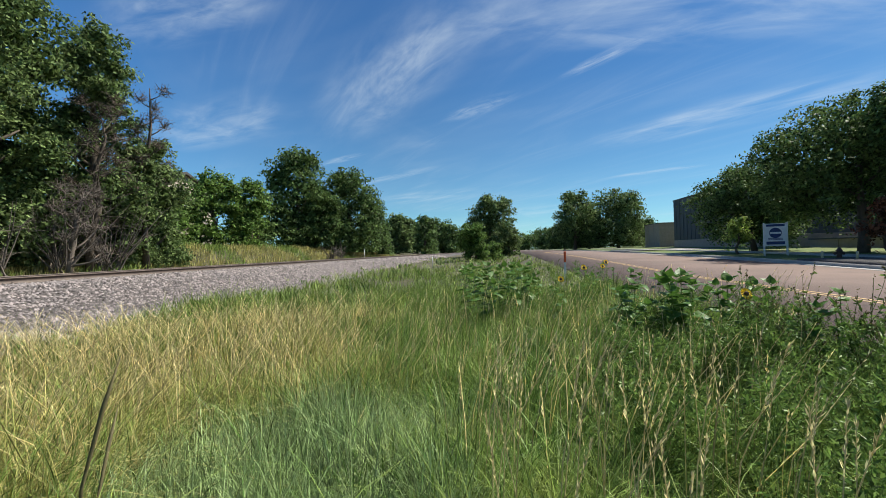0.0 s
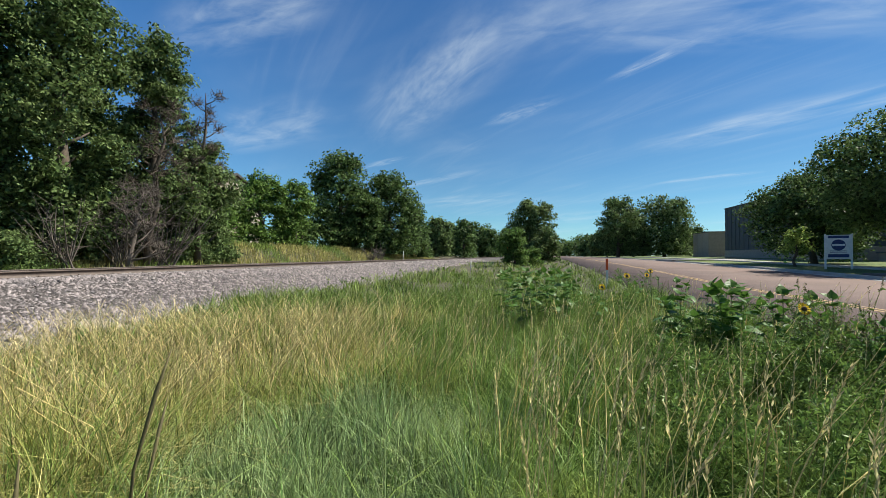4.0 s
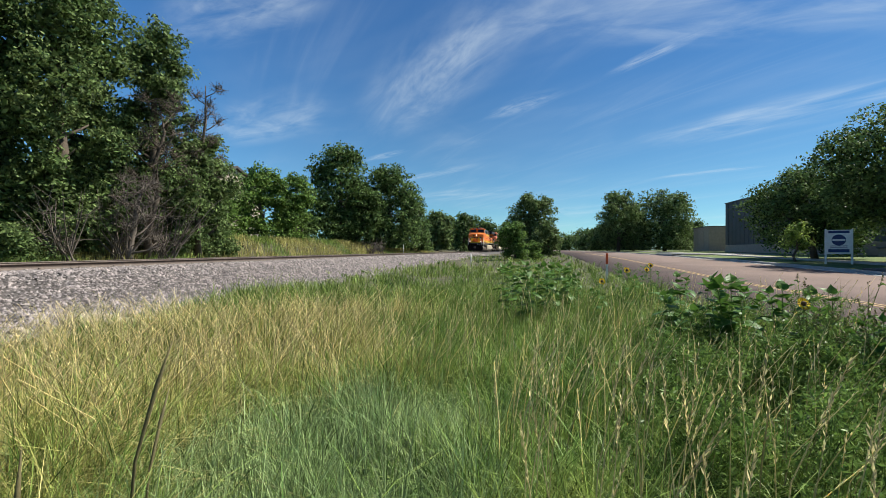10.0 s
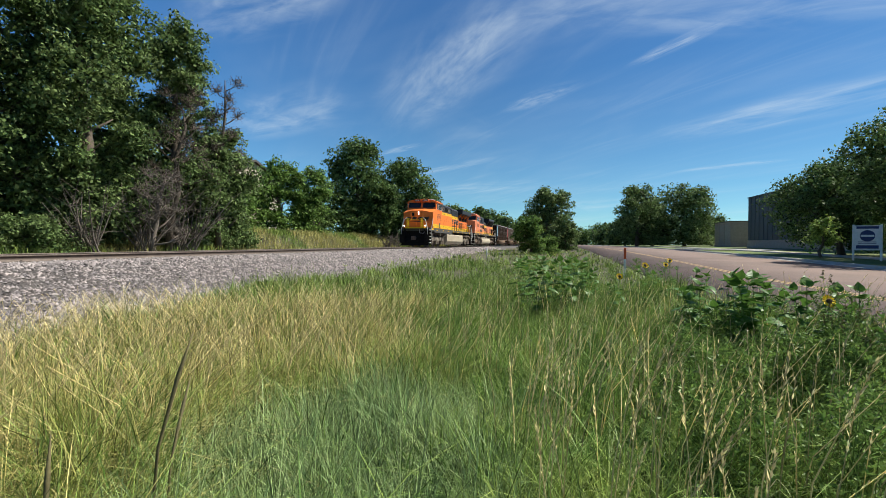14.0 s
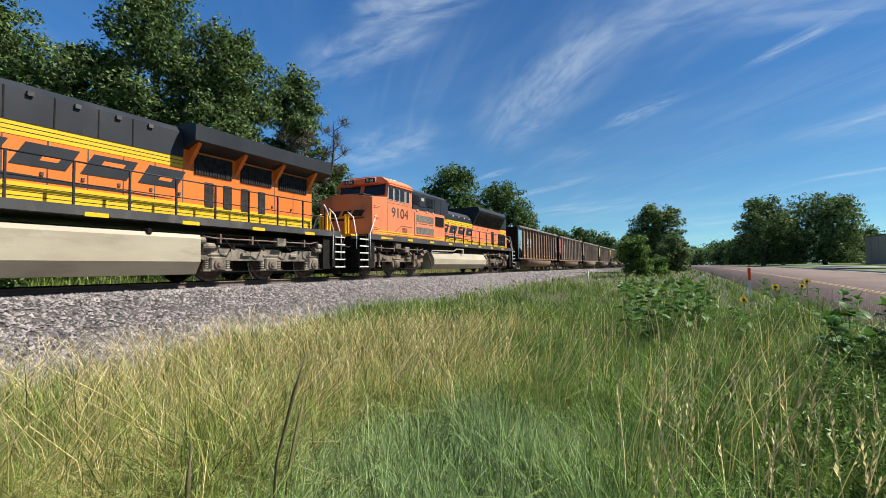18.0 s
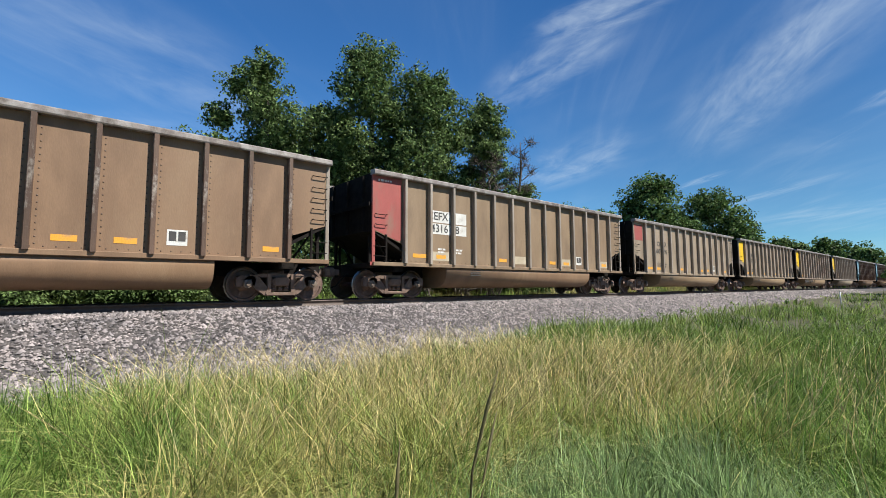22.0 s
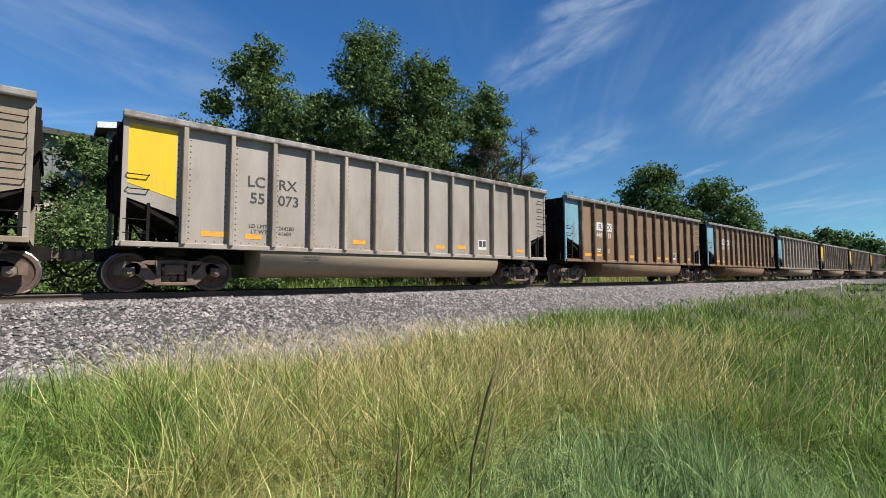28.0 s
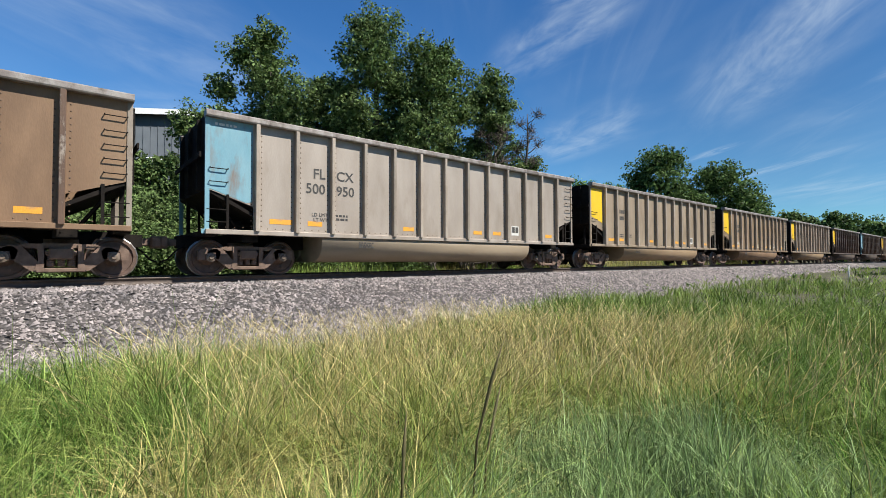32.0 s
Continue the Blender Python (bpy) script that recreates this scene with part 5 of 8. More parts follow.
def railroad_mark(ob, x, y, z, w, h, paint):
    """The painted company device, as plain slanted shapes with a long swoosh."""
    cell, lean = w / 4, h * 0.55
    for k in range(4):
        a = k * cell
        bm = bmesh.new()
        prism(bm, [(a, 0), (a + cell * 0.78, 0), (a + cell * 0.78 + lean, h), (a + lean, h)], "x", 0, 0.004)
        block = part("emblem_block", bm, loco_black, ob)
        block.matrix_basis = pose(x, y, z)
        bm = bmesh.new()
        c = lean / h
        for z0, z1 in (((0.30, 0.48),) if k % 2 else ((0.56, 0.76),)):
            prism(bm, [(a + cell * (0.22 + 0.12 * (k % 2)) + c * h * z0, h * z0), (a + cell * 0.60 + c * h * z0, h * z0), (a + cell * 0.60 + c * h * z1, h * z1), (a + cell * (0.22 + 0.12 * (k % 2)) + c * h * z1, h * z1)], "x", 0.004, 0.007)
        part("emblem_inset", bm, paint, block)
    bm = bmesh.new()
    prism(bm, [(-0.45, -h * 0.75), (w * 0.3, -h * 0.62), (w * 0.95, -h * 0.60), (0.4, -h * 0.32), (-0.35, -h * 0.52)], "x", 0, 0.004)
    part("emblem_swoosh", bm, loco_black, ob, "black painted swoosh").matrix_basis = pose(x, y, z)


def stanchions(ob, x, ys, z0, z1, material, mid=True):
    for s in (-1, 1):
        for y in ys:
            bm = bmesh.new()
            box(bm, s * x - 0.025, s * x + 0.025, y - 0.02, y + 0.02, z0, z1)
            part("stanchion", bm, material, ob)
        pipe("handrail", [(s * x, ys[0], z1), (s * x, ys[-1], z1)], 0.02, material, ob)
        if mid:
            pipe("handrail", [(s * x, ys[0], (z0 + z1) / 2), (s * x, ys[-1], (z0 + z1) / 2)], 0.015, material, ob)


def end_steps(ob, y, way, paint):
    """Stairwell at one corner pair; way -1: front end, 1: rear end."""
    for s in (-1, 1):
        slab("step_side", s * 1.46 - 0.02, s * 1.46 + 0.02, min(y + way * 0.02, y - way * 0.16), max(y + way * 0.02, y - way * 0.16), 0.42, 1.88, under_mat, ob)
        slab("stairwell", min(s * 0.9, s * 1.40), max(s * 0.9, s * 1.40), min(y - way * 0.6, y - way * 0.02), max(y - way * 0.6, y - way * 0.02), 0.36, 1.80, under_mat, ob)
        slab("step_back", min(s * 0.98, s * 1.04), max(s * 0.98, s * 1.04), min(y + way * 0.62, y), max(y + way * 0.62, y), 0.36, 1.80, under_mat, ob)
        slab("step_side", s * 1.26 - 0.20, s * 1.26 + 0.20, min(y + way * 0.62, y + way * 0.65), max(y + way * 0.62, y + way * 0.65), 0.40, 1.20, under_mat, ob)
        for k in range(5):
            z = 0.42 + k * 0.30
            slab("step", s * 1.48 - 0.42 if s > 0 else s * 1.48, s * 1.48 if s > 0 else s * 1.48 + 0.42, min(y + way * 0.62, y), max(y + way * 0.62, y), z, z + 0.035, under_mat, ob)
            slab("step_edge", min(s * 1.48, s * 1.50), max(s * 1.48, s * 1.50), min(y + way * 0.62, y), max(y + way * 0.62, y), z - 0.015, z + 0.037, step_mat, ob)
        pipe("grab_rail", [(s * 1.50, y - way * 0.15, 0.75), (s * 1.50, y - way * 0.12, 1.9), (s * 1.50, y - way * 0.55, 2.7), (s * 1.44, y - way * 0.62, 2.85)], 0.03, rail_white, ob)
        pipe("grab_rail", [(s * 1.30, y + way * 0.60, 0.75), (s * 1.30, y + way * 0.60, 1.7), (s * 1.05, y + way * 0.50, 2.6), (s * 0.75, y + way * 0.50, 2.85)], 0.03, rail_white, ob)


def windows(ob, x, spans, z0, z1, trim):
    for y0, y1 in spans:
        for s in (-1, 1):
            w = slab("side_window", s * x - 0.012, s * x + 0.012, y0, y1, z0, z1, trim, ob)
            slab("pane", s * x + s * 0.012 - 0.004, s * x + s * 0.012 + 0.004, y0 + 0.035, y1 - 0.035, z0 + 0.035, z1 - 0.035, cab_glass, w)


def louvre(ob, name, x, y0, y1, z0, z1, n, material, upright=True, back=None):
    for s in (-1, 1):
        g = slab(name, s * x - 0.008, s * x + 0.008, y0, y1, z0, z1, back or grille_mat, ob)
        bm = bmesh.new()
        for k in range(n):
            if upright:
                a = y0 + (y1 - y0) * (k + 0.3) / n
                box(bm, s * x - 0.03, s * x + 0.03, a, a + (y1 - y0) / n * 0.4, z0, z1)
            else:
                a = z0 + (z1 - z0) * (k + 0.3) / n
                box(bm, s * x - 0.03, s * x + 0.03, y0, y1, a, a + (z1 - z0) / n * 0.4)
        part("grille_bar", bm, material, g)


def cab_roof(bm, y0, y1, z0, z1, half):
    prism(bm, [(-half, z0), (-half, z0 + 0.05), (-half + 0.35, z1 - 0.07), (-0.4, z1), (0.4, z1), (half - 0.35, z1 - 0.07), (half, z0 + 0.05), (half, z0)], "y", y0, y1)


def nose(bm, yc, yf, z0, zc, zf, half):
    """Broad nose: side walls run to the corners, the face is a blunt wedge."""
    pts = [(-half, yc), (half, yc), (half, yf), (0.55, yf - 0.32), (-0.55, yf - 0.32), (-half, yf)]
    lo = [bm.verts.new((x, y, z0)) for x, y in pts]
    tops = [zc, zc, zf, zf + 0.16, zf + 0.16, zf]
    hi = [bm.verts.new((x, y, z)) for (x, y), z in zip(pts, tops)]
    n = len(pts)
    for i in range(n):
        bm.faces.new((lo[i], lo[(i + 1) % n], hi[(i + 1) % n], hi[i]))
    ridge_c = [bm.verts.new((s * 0.5, yc, zc + 0.12)) for s in (-1, 1)]
    bm.faces.new((hi[0], hi[5], hi[4], ridge_c[0]))
    bm.faces.new((ridge_c[0], hi[4], hi[3], ridge_c[1]))
    bm.faces.new((ridge_c[1], hi[3], hi[2], hi[1]))
    bm.faces.new((hi[0], ridge_c[0], ridge_c[1], hi[1]))
    bm.faces.new(list(reversed(lo)))


def front_gear(ob, y, way, paint):
    """Pilot plough, coupler, hoses, ditch lights and yellow posts of one end."""
    bm = bmesh.new()
    prism(bm, [(y, 1.05), (y + way * 0.25, 1.05), (y + way * 0.55, 0.16), (y + way * 0.38, 0.16)], "x", -1.35, 1.35)
    part("plough", bm, under_mat, ob, "black steel plough")
    slab("end_plate", -1.45, 1.45, min(y, y + way * 0.1), max(y, y + way * 0.1), 0.95, 1.80, under_mat, ob)
    slab("end_walkway", -0.95, 0.95, min(y, y + way * 0.55), max(y, y + way * 0.55), 1.78, 1.88, loco_yellow, ob)
    bm = bmesh.new()
    box(bm, -0.1, 0.1, min(y, y + way * 0.75), max(y, y + way * 0.75), 0.76, 0.96, 0.02)
    box(bm, -0.22, 0.18, min(y + way * 0.62, y + way * 0.98), max(y + way * 0.62, y + way * 0.98), 0.66, 1.04, 0.05)
    part("coupler", bm, truck_mat, ob)
    for k, x in enumerate((-0.75, -0.55, 0.5, 0.7, 0.9)):
        pipe("air_hose", [(x, y + way * 0.1, 1.25), (x + 0.02, y + way * 0.4, 1.05), (x - 0.1, y + way * 0.62, 0.62), (x - 0.22, y + way * 0.68, 0.5)], 0.022, under_mat, ob)
    pipe("cable", [(0.35, y + way * 0.2, 1.7), (0.5, y + way * 0.62, 1.35), (0.85, y + way * 0.55, 1.3), (1.05, y + way * 0.2, 1.62)], 0.025, rail_white, ob)
    for x in (-0.78, -0.62, 0.62, 0.78):
        slab("safety_post", x - 0.04, x + 0.04, min(y + way * 0.48, y + way * 0.54), max(y + way * 0.48, y + way * 0.54), 1.88, 2.75, loco_yellow, ob)
    pipe("safety_rail", [(-0.78, y + way * 0.5, 2.75), (-0.3, y + way * 0.52, 2.6), (0.3, y + way * 0.52, 2.6), (0.78, y + way * 0.5, 2.75)], 0.02, loco_yellow, ob)


def number_text(ob, words, size, x, y, z):
    piece("road_number", letters(words, size, ink_mat, "CENTER"), ob, facing(x, y, z) @ Matrix.Diagonal((1.14, 1, 1, 1)))


def side_rigging(ob, spans):
    """Pipes, hoses and boxes that hang under the side sill above the trucks."""
    for s in (-1, 1):
        for n, (a, b) in enumerate(spans):
            pipe("air_pipe", [(s * 1.30, a, 1.34), (s * 1.34, a + 0.4, 1.30), (s * 1.34, b - 0.5, 1.30), (s * 1.28, b, 1.40)], 0.028, truck_mat, ob)
            pipe("air_pipe", [(s * 1.24, a + 0.2, 1.20), (s * 1.26, (a + b) / 2, 1.17), (s * 1.24, b - 0.2, 1.22)], 0.020, under_mat, ob)
            for k in range(4):
                y = a + (b - a) * (0.14 + 0.24 * k)
                pipe("brake_hose", [(s * 1.30, y, 1.36), (s * 1.40, y + 0.12, 1.10), (s * 1.38, y + 0.32, 0.98), (s * 1.24, y + 0.42, 1.12)], 0.022, under_mat, ob)
                slab("pipe_bracket", min(s * 1.18, s * 1.36), max(s * 1.18, s * 1.36), y - 0.16, y - 0.10, 1.16, 1.44, truck_mat, ob)
            y = (a + b) / 2
            slab("valve_box", min(s * 1.12, s * 1.38), max(s * 1.12, s * 1.38), y + 0.3, y + 0.72, 1.14, 1.42, frame_grey, ob, 0.02)
            for y in (a - 0.15, b + 0.15):
                bm = bmesh.new()
                turned(bm, [(y - 0.26, 0.06), (y - 0.24, 0.11), (y + 0.22, 0.11), (y + 0.24, 0.06)], "y", (s * 1.26, 0, 1.22), 12)
                part("air_reservoir", bm, frame_grey, ob)


def leader(label):
    """The leading engine: broad nose cab, boxy hood and winged radiators at the rear."""
    ob = thing("locomotive", label, "locomotive", "locomotives of the train")
    bm = bmesh.new()
    prism(bm, [(-10.3, 1.55), (-9.1, 1.55), (-8.7, 1.42), (-1.6, 1.42), (-1.4, 1.64), (10.3, 1.64), (10.3, 1.86), (-10.3, 1.86)], "x", -1.5, 1.5)
    part("frame_sill", bm, loco_grey, ob, "dusty dark grey side sill")
    slab("underframe", -1.2, 1.2, -9.6, 9.6, 1.08, 1.42, under_mat, ob)
    bm = bmesh.new()
    nose(bm, -8.4, -9.55, 1.86, 3.74, 3.36, 1.50)
    part("nose", bm, orange, ob)
    bm = bmesh.new()
    prism(bm, [(-8.4, 1.87), (-8.4, 3.80), (-8.22, 4.46), (-6.1, 4.46), (-6.1, 1.87)], "x", -1.49, 1.49)
    part("cab", bm, orange, ob)
    bm = bmesh.new()
    cab_roof(bm, -8.34, -6.06, 4.45, 4.74, 1.52)
    part("cab_roof", bm, orange, ob)
    slab("roof_hatch", -0.6, 0.9, -7.6, -6.6, 4.72, 4.79, rail_white, ob, 0.02)
    bm = bmesh.new()
    for s in (-1, 1):
        prism(bm, [(-8.415, 3.90), (-8.425, 3.90), (-8.275, 4.42), (-8.265, 4.42)], "x", s * 0.12, s * 1.36)
    part("windscreen", bm, cab_glass, ob, "dark windscreen glass")
    bm = bmesh.new()
    box(bm, -0.72, 0.72, -8.52, -8.25, 4.50, 4.76, 0.03)
    part("number_box", bm, orange, ob)
    for s in (-1, 1):
        b = slab("number_board", s * 0.42 - 0.30, s * 0.42 + 0.30, -8.54, -8.51, 4.53, 4.73, board_mat, ob)
        piece("road_number", letters("6256", 0.2, white_mat, "CENTER", 0.004), b, pose(s * 0.42, -8.545, 4.56, 90, 0, 0))
    windows(ob, 1.495, [(-8.05, -7.62), (-7.58, -7.10), (-7.06, -6.62), (-6.56, -6.20)], 3.72, 4.36, steel_trim)
    both("window_visor", 1.49, 1.60, -8.15, -6.1, 4.40, 4.45, orange, ob)
    slab("nose_door", -0.75, -0.05, -9.90, -9.88, 2.0, 3.35, orange, ob, 0.01)
    slab("nose_window", -0.52, -0.28, -9.915, -9.905, 3.0, 3.3, cab_glass, ob, 0.003)
    for z in (3.36, 3.18):
        bm = bmesh.new()
        turned(bm, [(-9.95, 0.045), (-9.945, 0.07), (-9.88, 0.075)], "y", (0.15, 0, z), 14)
        part("headlight", bm, lamp_mat, ob, "glowing white headlight")
    for s in (-1, 1):
        bm = bmesh.new()
        turned(bm, [(-10.68, 0.045), (-10.675, 0.075), (-10.62, 0.08), (-10.60, 0.05)], "y", (s * 1.05, 0, 2.02), 14)
        part("ditch_light", bm, lamp_mat, ob, "glowing white ditch light")
    railroad_mark_front(ob, -9.90, 2.62)
    # flush section behind the cab, then the narrow hood
    slab("aux_cab", -1.46, 1.46, -6.06, -1.5, 1.87, 3.62, orange, ob)
    slab("hood", -0.95, 0.95, -1.5, 9.2, 1.87, 3.62, orange, ob)
    bm = bmesh.new()
    prism(bm, [(-1.38, 3.60), (-1.38, 4.34), (-1.12, 4.52), (1.12, 4.52), (1.38, 4.34), (1.38, 3.60)], "y", -6.05, -1.45)
    part("blower_housing", bm, loco_black, ob, "black brake blower housing")
    for k, y in enumerate((-5.3, -3.9, -2.9)):
        louvre(ob, "blower_grille", 1.385, y - 0.42, y + 0.42, 3.78, 4.22, 8, mesh_screen if k != 1 else grille_mat, False)
    bm = bmesh.new()
    prism(bm, [(-0.97, 3.60), (-0.97, 4.32), (-0.72, 4.52), (0.72, 4.52), (0.97, 4.32), (0.97, 3.60)], "y", -1.46, 3.9)
    part("hood_roof", bm, loco_black, ob)
    slab("exhaust_box", -0.4, 0.4, 0.2, 1.4, 4.50, 4.60, under_mat, ob, 0.04)
    slab("radiator_bay", -0.955, 0.955, 3.92, 9.19, 3.62, 3.88, orange, ob)
    bm = bmesh.new()
    prism(bm, [(-0.98, 3.86), (-1.50, 4.06), (-1.52, 4.50), (-1.30, 4.58), (1.30, 4.58), (1.52, 4.50), (1.50, 4.06), (0.98, 3.86)], "y", 3.9, 9.7)
    part("radiator_wing", bm, loco_black, ob, "overhanging black radiator housing")
    for k in range(4):
        for s in (-1, 1):
            bm = bmesh.new()
            a = 4.05 + k * 1.62
            prism(bm, [(s * 0.96, 3.40), (s * 1.40, 3.98), (s * 1.40, 4.04), (s * 0.96, 3.86)], "y", a, a + 0.12)
            part("wing_bracket", bm, orange, ob)
    for y0, y1 in ((4.25, 5.55), (5.87, 7.17), (7.49, 8.9)):
        louvre(ob, "radiator_screen", 0.965, y0, y1, 3.20, 3.80, 14, grille_mat, True)
    for y in (-1.1, -0.1, 0.8, 1.7, 2.5):
        both("roof_seam", 0.968, 0.978, y, y + 0.03, 3.62, 4.32, under_mat, ob)
        both("roof_lug", 0.96, 1.02, y + 0.4, y + 0.52, 4.20, 4.30, loco_grey, ob)
    for y in (4.6, 5.25, 5.9, 6.6):
        both("hood_vent", 0.945, 0.965, y, y + 0.30, 2.25, 3.0, grille_mat, ob)
    for y in (-0.9, -0.1, 0.7, 1.5, 2.3, 3.1, 3.9, 7.3, 8.2):
        both("door_seam", 0.948, 0.954, y, y + 0.028, 1.95, 3.3, loco_grey, ob)
        both("door_latch", 0.95, 0.975, y - 0.12, y - 0.06, 2.5, 2.58, loco_grey, ob)
    stripes(ob, 1.502, [(-9.5, -6.1)], 1.90, 2.24, 3)
    stripes(ob, 1.464, [(-6.0, -1.52)], 1.90, 2.24, 3)
    stripes(ob, 0.955, [(-1.48, 9.18)], 1.90, 2.30, 3)
    stripes(ob, 1.464, [(-6.0, -1.5)], 3.34, 3.60, 2)
    stripes(ob, 0.955, [(-1.45, 3.9)], 3.30, 3.60, 2)
    slab("cab_step_door", 1.495, 1.507, -7.25, -6.9, 1.88, 2.42, loco_grey, ob)
    for y in (-8.0, -6.78):
        slab("cab_seam", 1.49, 1.4945, y, y + 0.012, 2.3, 3.66, loco_grey, ob)
    for y in (-5.2, -4.3, -3.4, -2.4):
        both("door_seam", 1.46, 1.464, y, y + 0.014, 2.26, 3.32, loco_grey, ob)
        both("door_latch", 1.46, 1.475, y + 0.10, y + 0.15, 2.7, 2.78, loco_grey, ob)
    for y in (-4.6, -3.4, -2.2):
        both("housing_seam", 1.38, 1.388, y, y + 0.02, 3.62, 4.33, under_mat, ob)
    side_rigging(ob, ((-9.2, -4.3), (4.3, 9.2)))
    slab("cab_seam", 1.495, 1.5025, -8.0, -6.1, 2.72, 2.73, loco_grey, ob)
    number_text(ob, "6256", 0.62, 1.503, -7.40, 2.88)
    railroad_mark(ob, 0.957, -1.3, 2.68, 5.3, 0.52, orange)
    stanchions(ob, 1.44, [-9.3 + 0.94 * k for k in range(8)], 1.86, 2.30, loco_grey, True)
    stanchions(ob, 1.44, [-1.4 + 1.2 * k for k in range(10)], 1.86, 2.85, loco_black, True)
    pipe("roof_rail", [(1.42, -6.0, 3.62), (1.42, -6.0, 4.2), (1.42, -1.6, 4.2), (1.42, -1.6, 3.62)], 0.02, loco_black, ob)
    for k in range(8):
        y = -8.2 + k * 2.35
        both("reflector", 1.499, 1.505, y, y + 0.5, 1.62, 1.72, loco_yellow, ob)
    both("reflector", 1.499, 1.505, -9.95, -9.3, 1.66, 1.80, loco_yellow, ob)
    bm = bmesh.new()
    prism(bm, [(-1.45, 1.36), (1.45, 1.36), (1.50, 1.25), (1.50, 0.60), (1.28, 0.24), (-1.28, 0.24), (-1.50, 0.60), (-1.50, 1.25)], "y", -4.0, 4.1)
    part("fuel_tank", bm, tank_mat, ob, "dusty cream fuel tank")
    for y in (-2.8, -0.4, 2.6):
        slab("tank_fitting", 1.35, 1.52, y, y + 0.12, 1.30, 1.44, under_mat, ob, 0.02)
    loco_truck(ob, -6.85, 2.07, frame_grey, 0)
    loco_truck(ob, 6.95, 2.07, frame_grey, 0)
    for y, w in ((-10.1, -1), (9.95, 1)):
        end_steps(ob, y, w, orange)
        front_gear(ob, y, w, orange)
    bm = bmesh.new()
    tube(bm, [(0.5, -3.9, 4.5), (0.5, -3.9, 4.65), (0.5, -4.4, 4.68)], [0.03, 0.04, 0.08], 8)
    part("horn", bm, under_mat, ob)
    for z0, z1 in ((1.92, 2.30), (3.30, 3.60)):
        slab("stripe", -0.94, 0.94, 9.198, 9.206, z0, z1, loco_yellow, ob)
    slab("rear_door", 0.1, 0.7, 9.19, 9.215, 2.0, 3.4, orange, ob)
    vehicles.append((ob, -34.55))
    return ob


def railroad_mark_front(ob, y, z):
    for k in range(4):
        a = -1.15 + k * 0.58
        bm = bmesh.new()
        prism(bm, [(a, z), (a + 0.42, z), (a + 0.58, z + 0.26), (a + 0.16, z + 0.26)], "y", y - 0.012, y + 0.25)
        part("emblem_block", bm, loco_black, ob)
    bm = bmesh.new()
    prism(bm, [(-1.2, z - 0.12), (1.2, z - 0.08), (0.2, z - 0.2)], "y", y - 0.012, y + 0.2)
    part("emblem_swoosh", bm, loco_black, ob, "black painted swoosh")


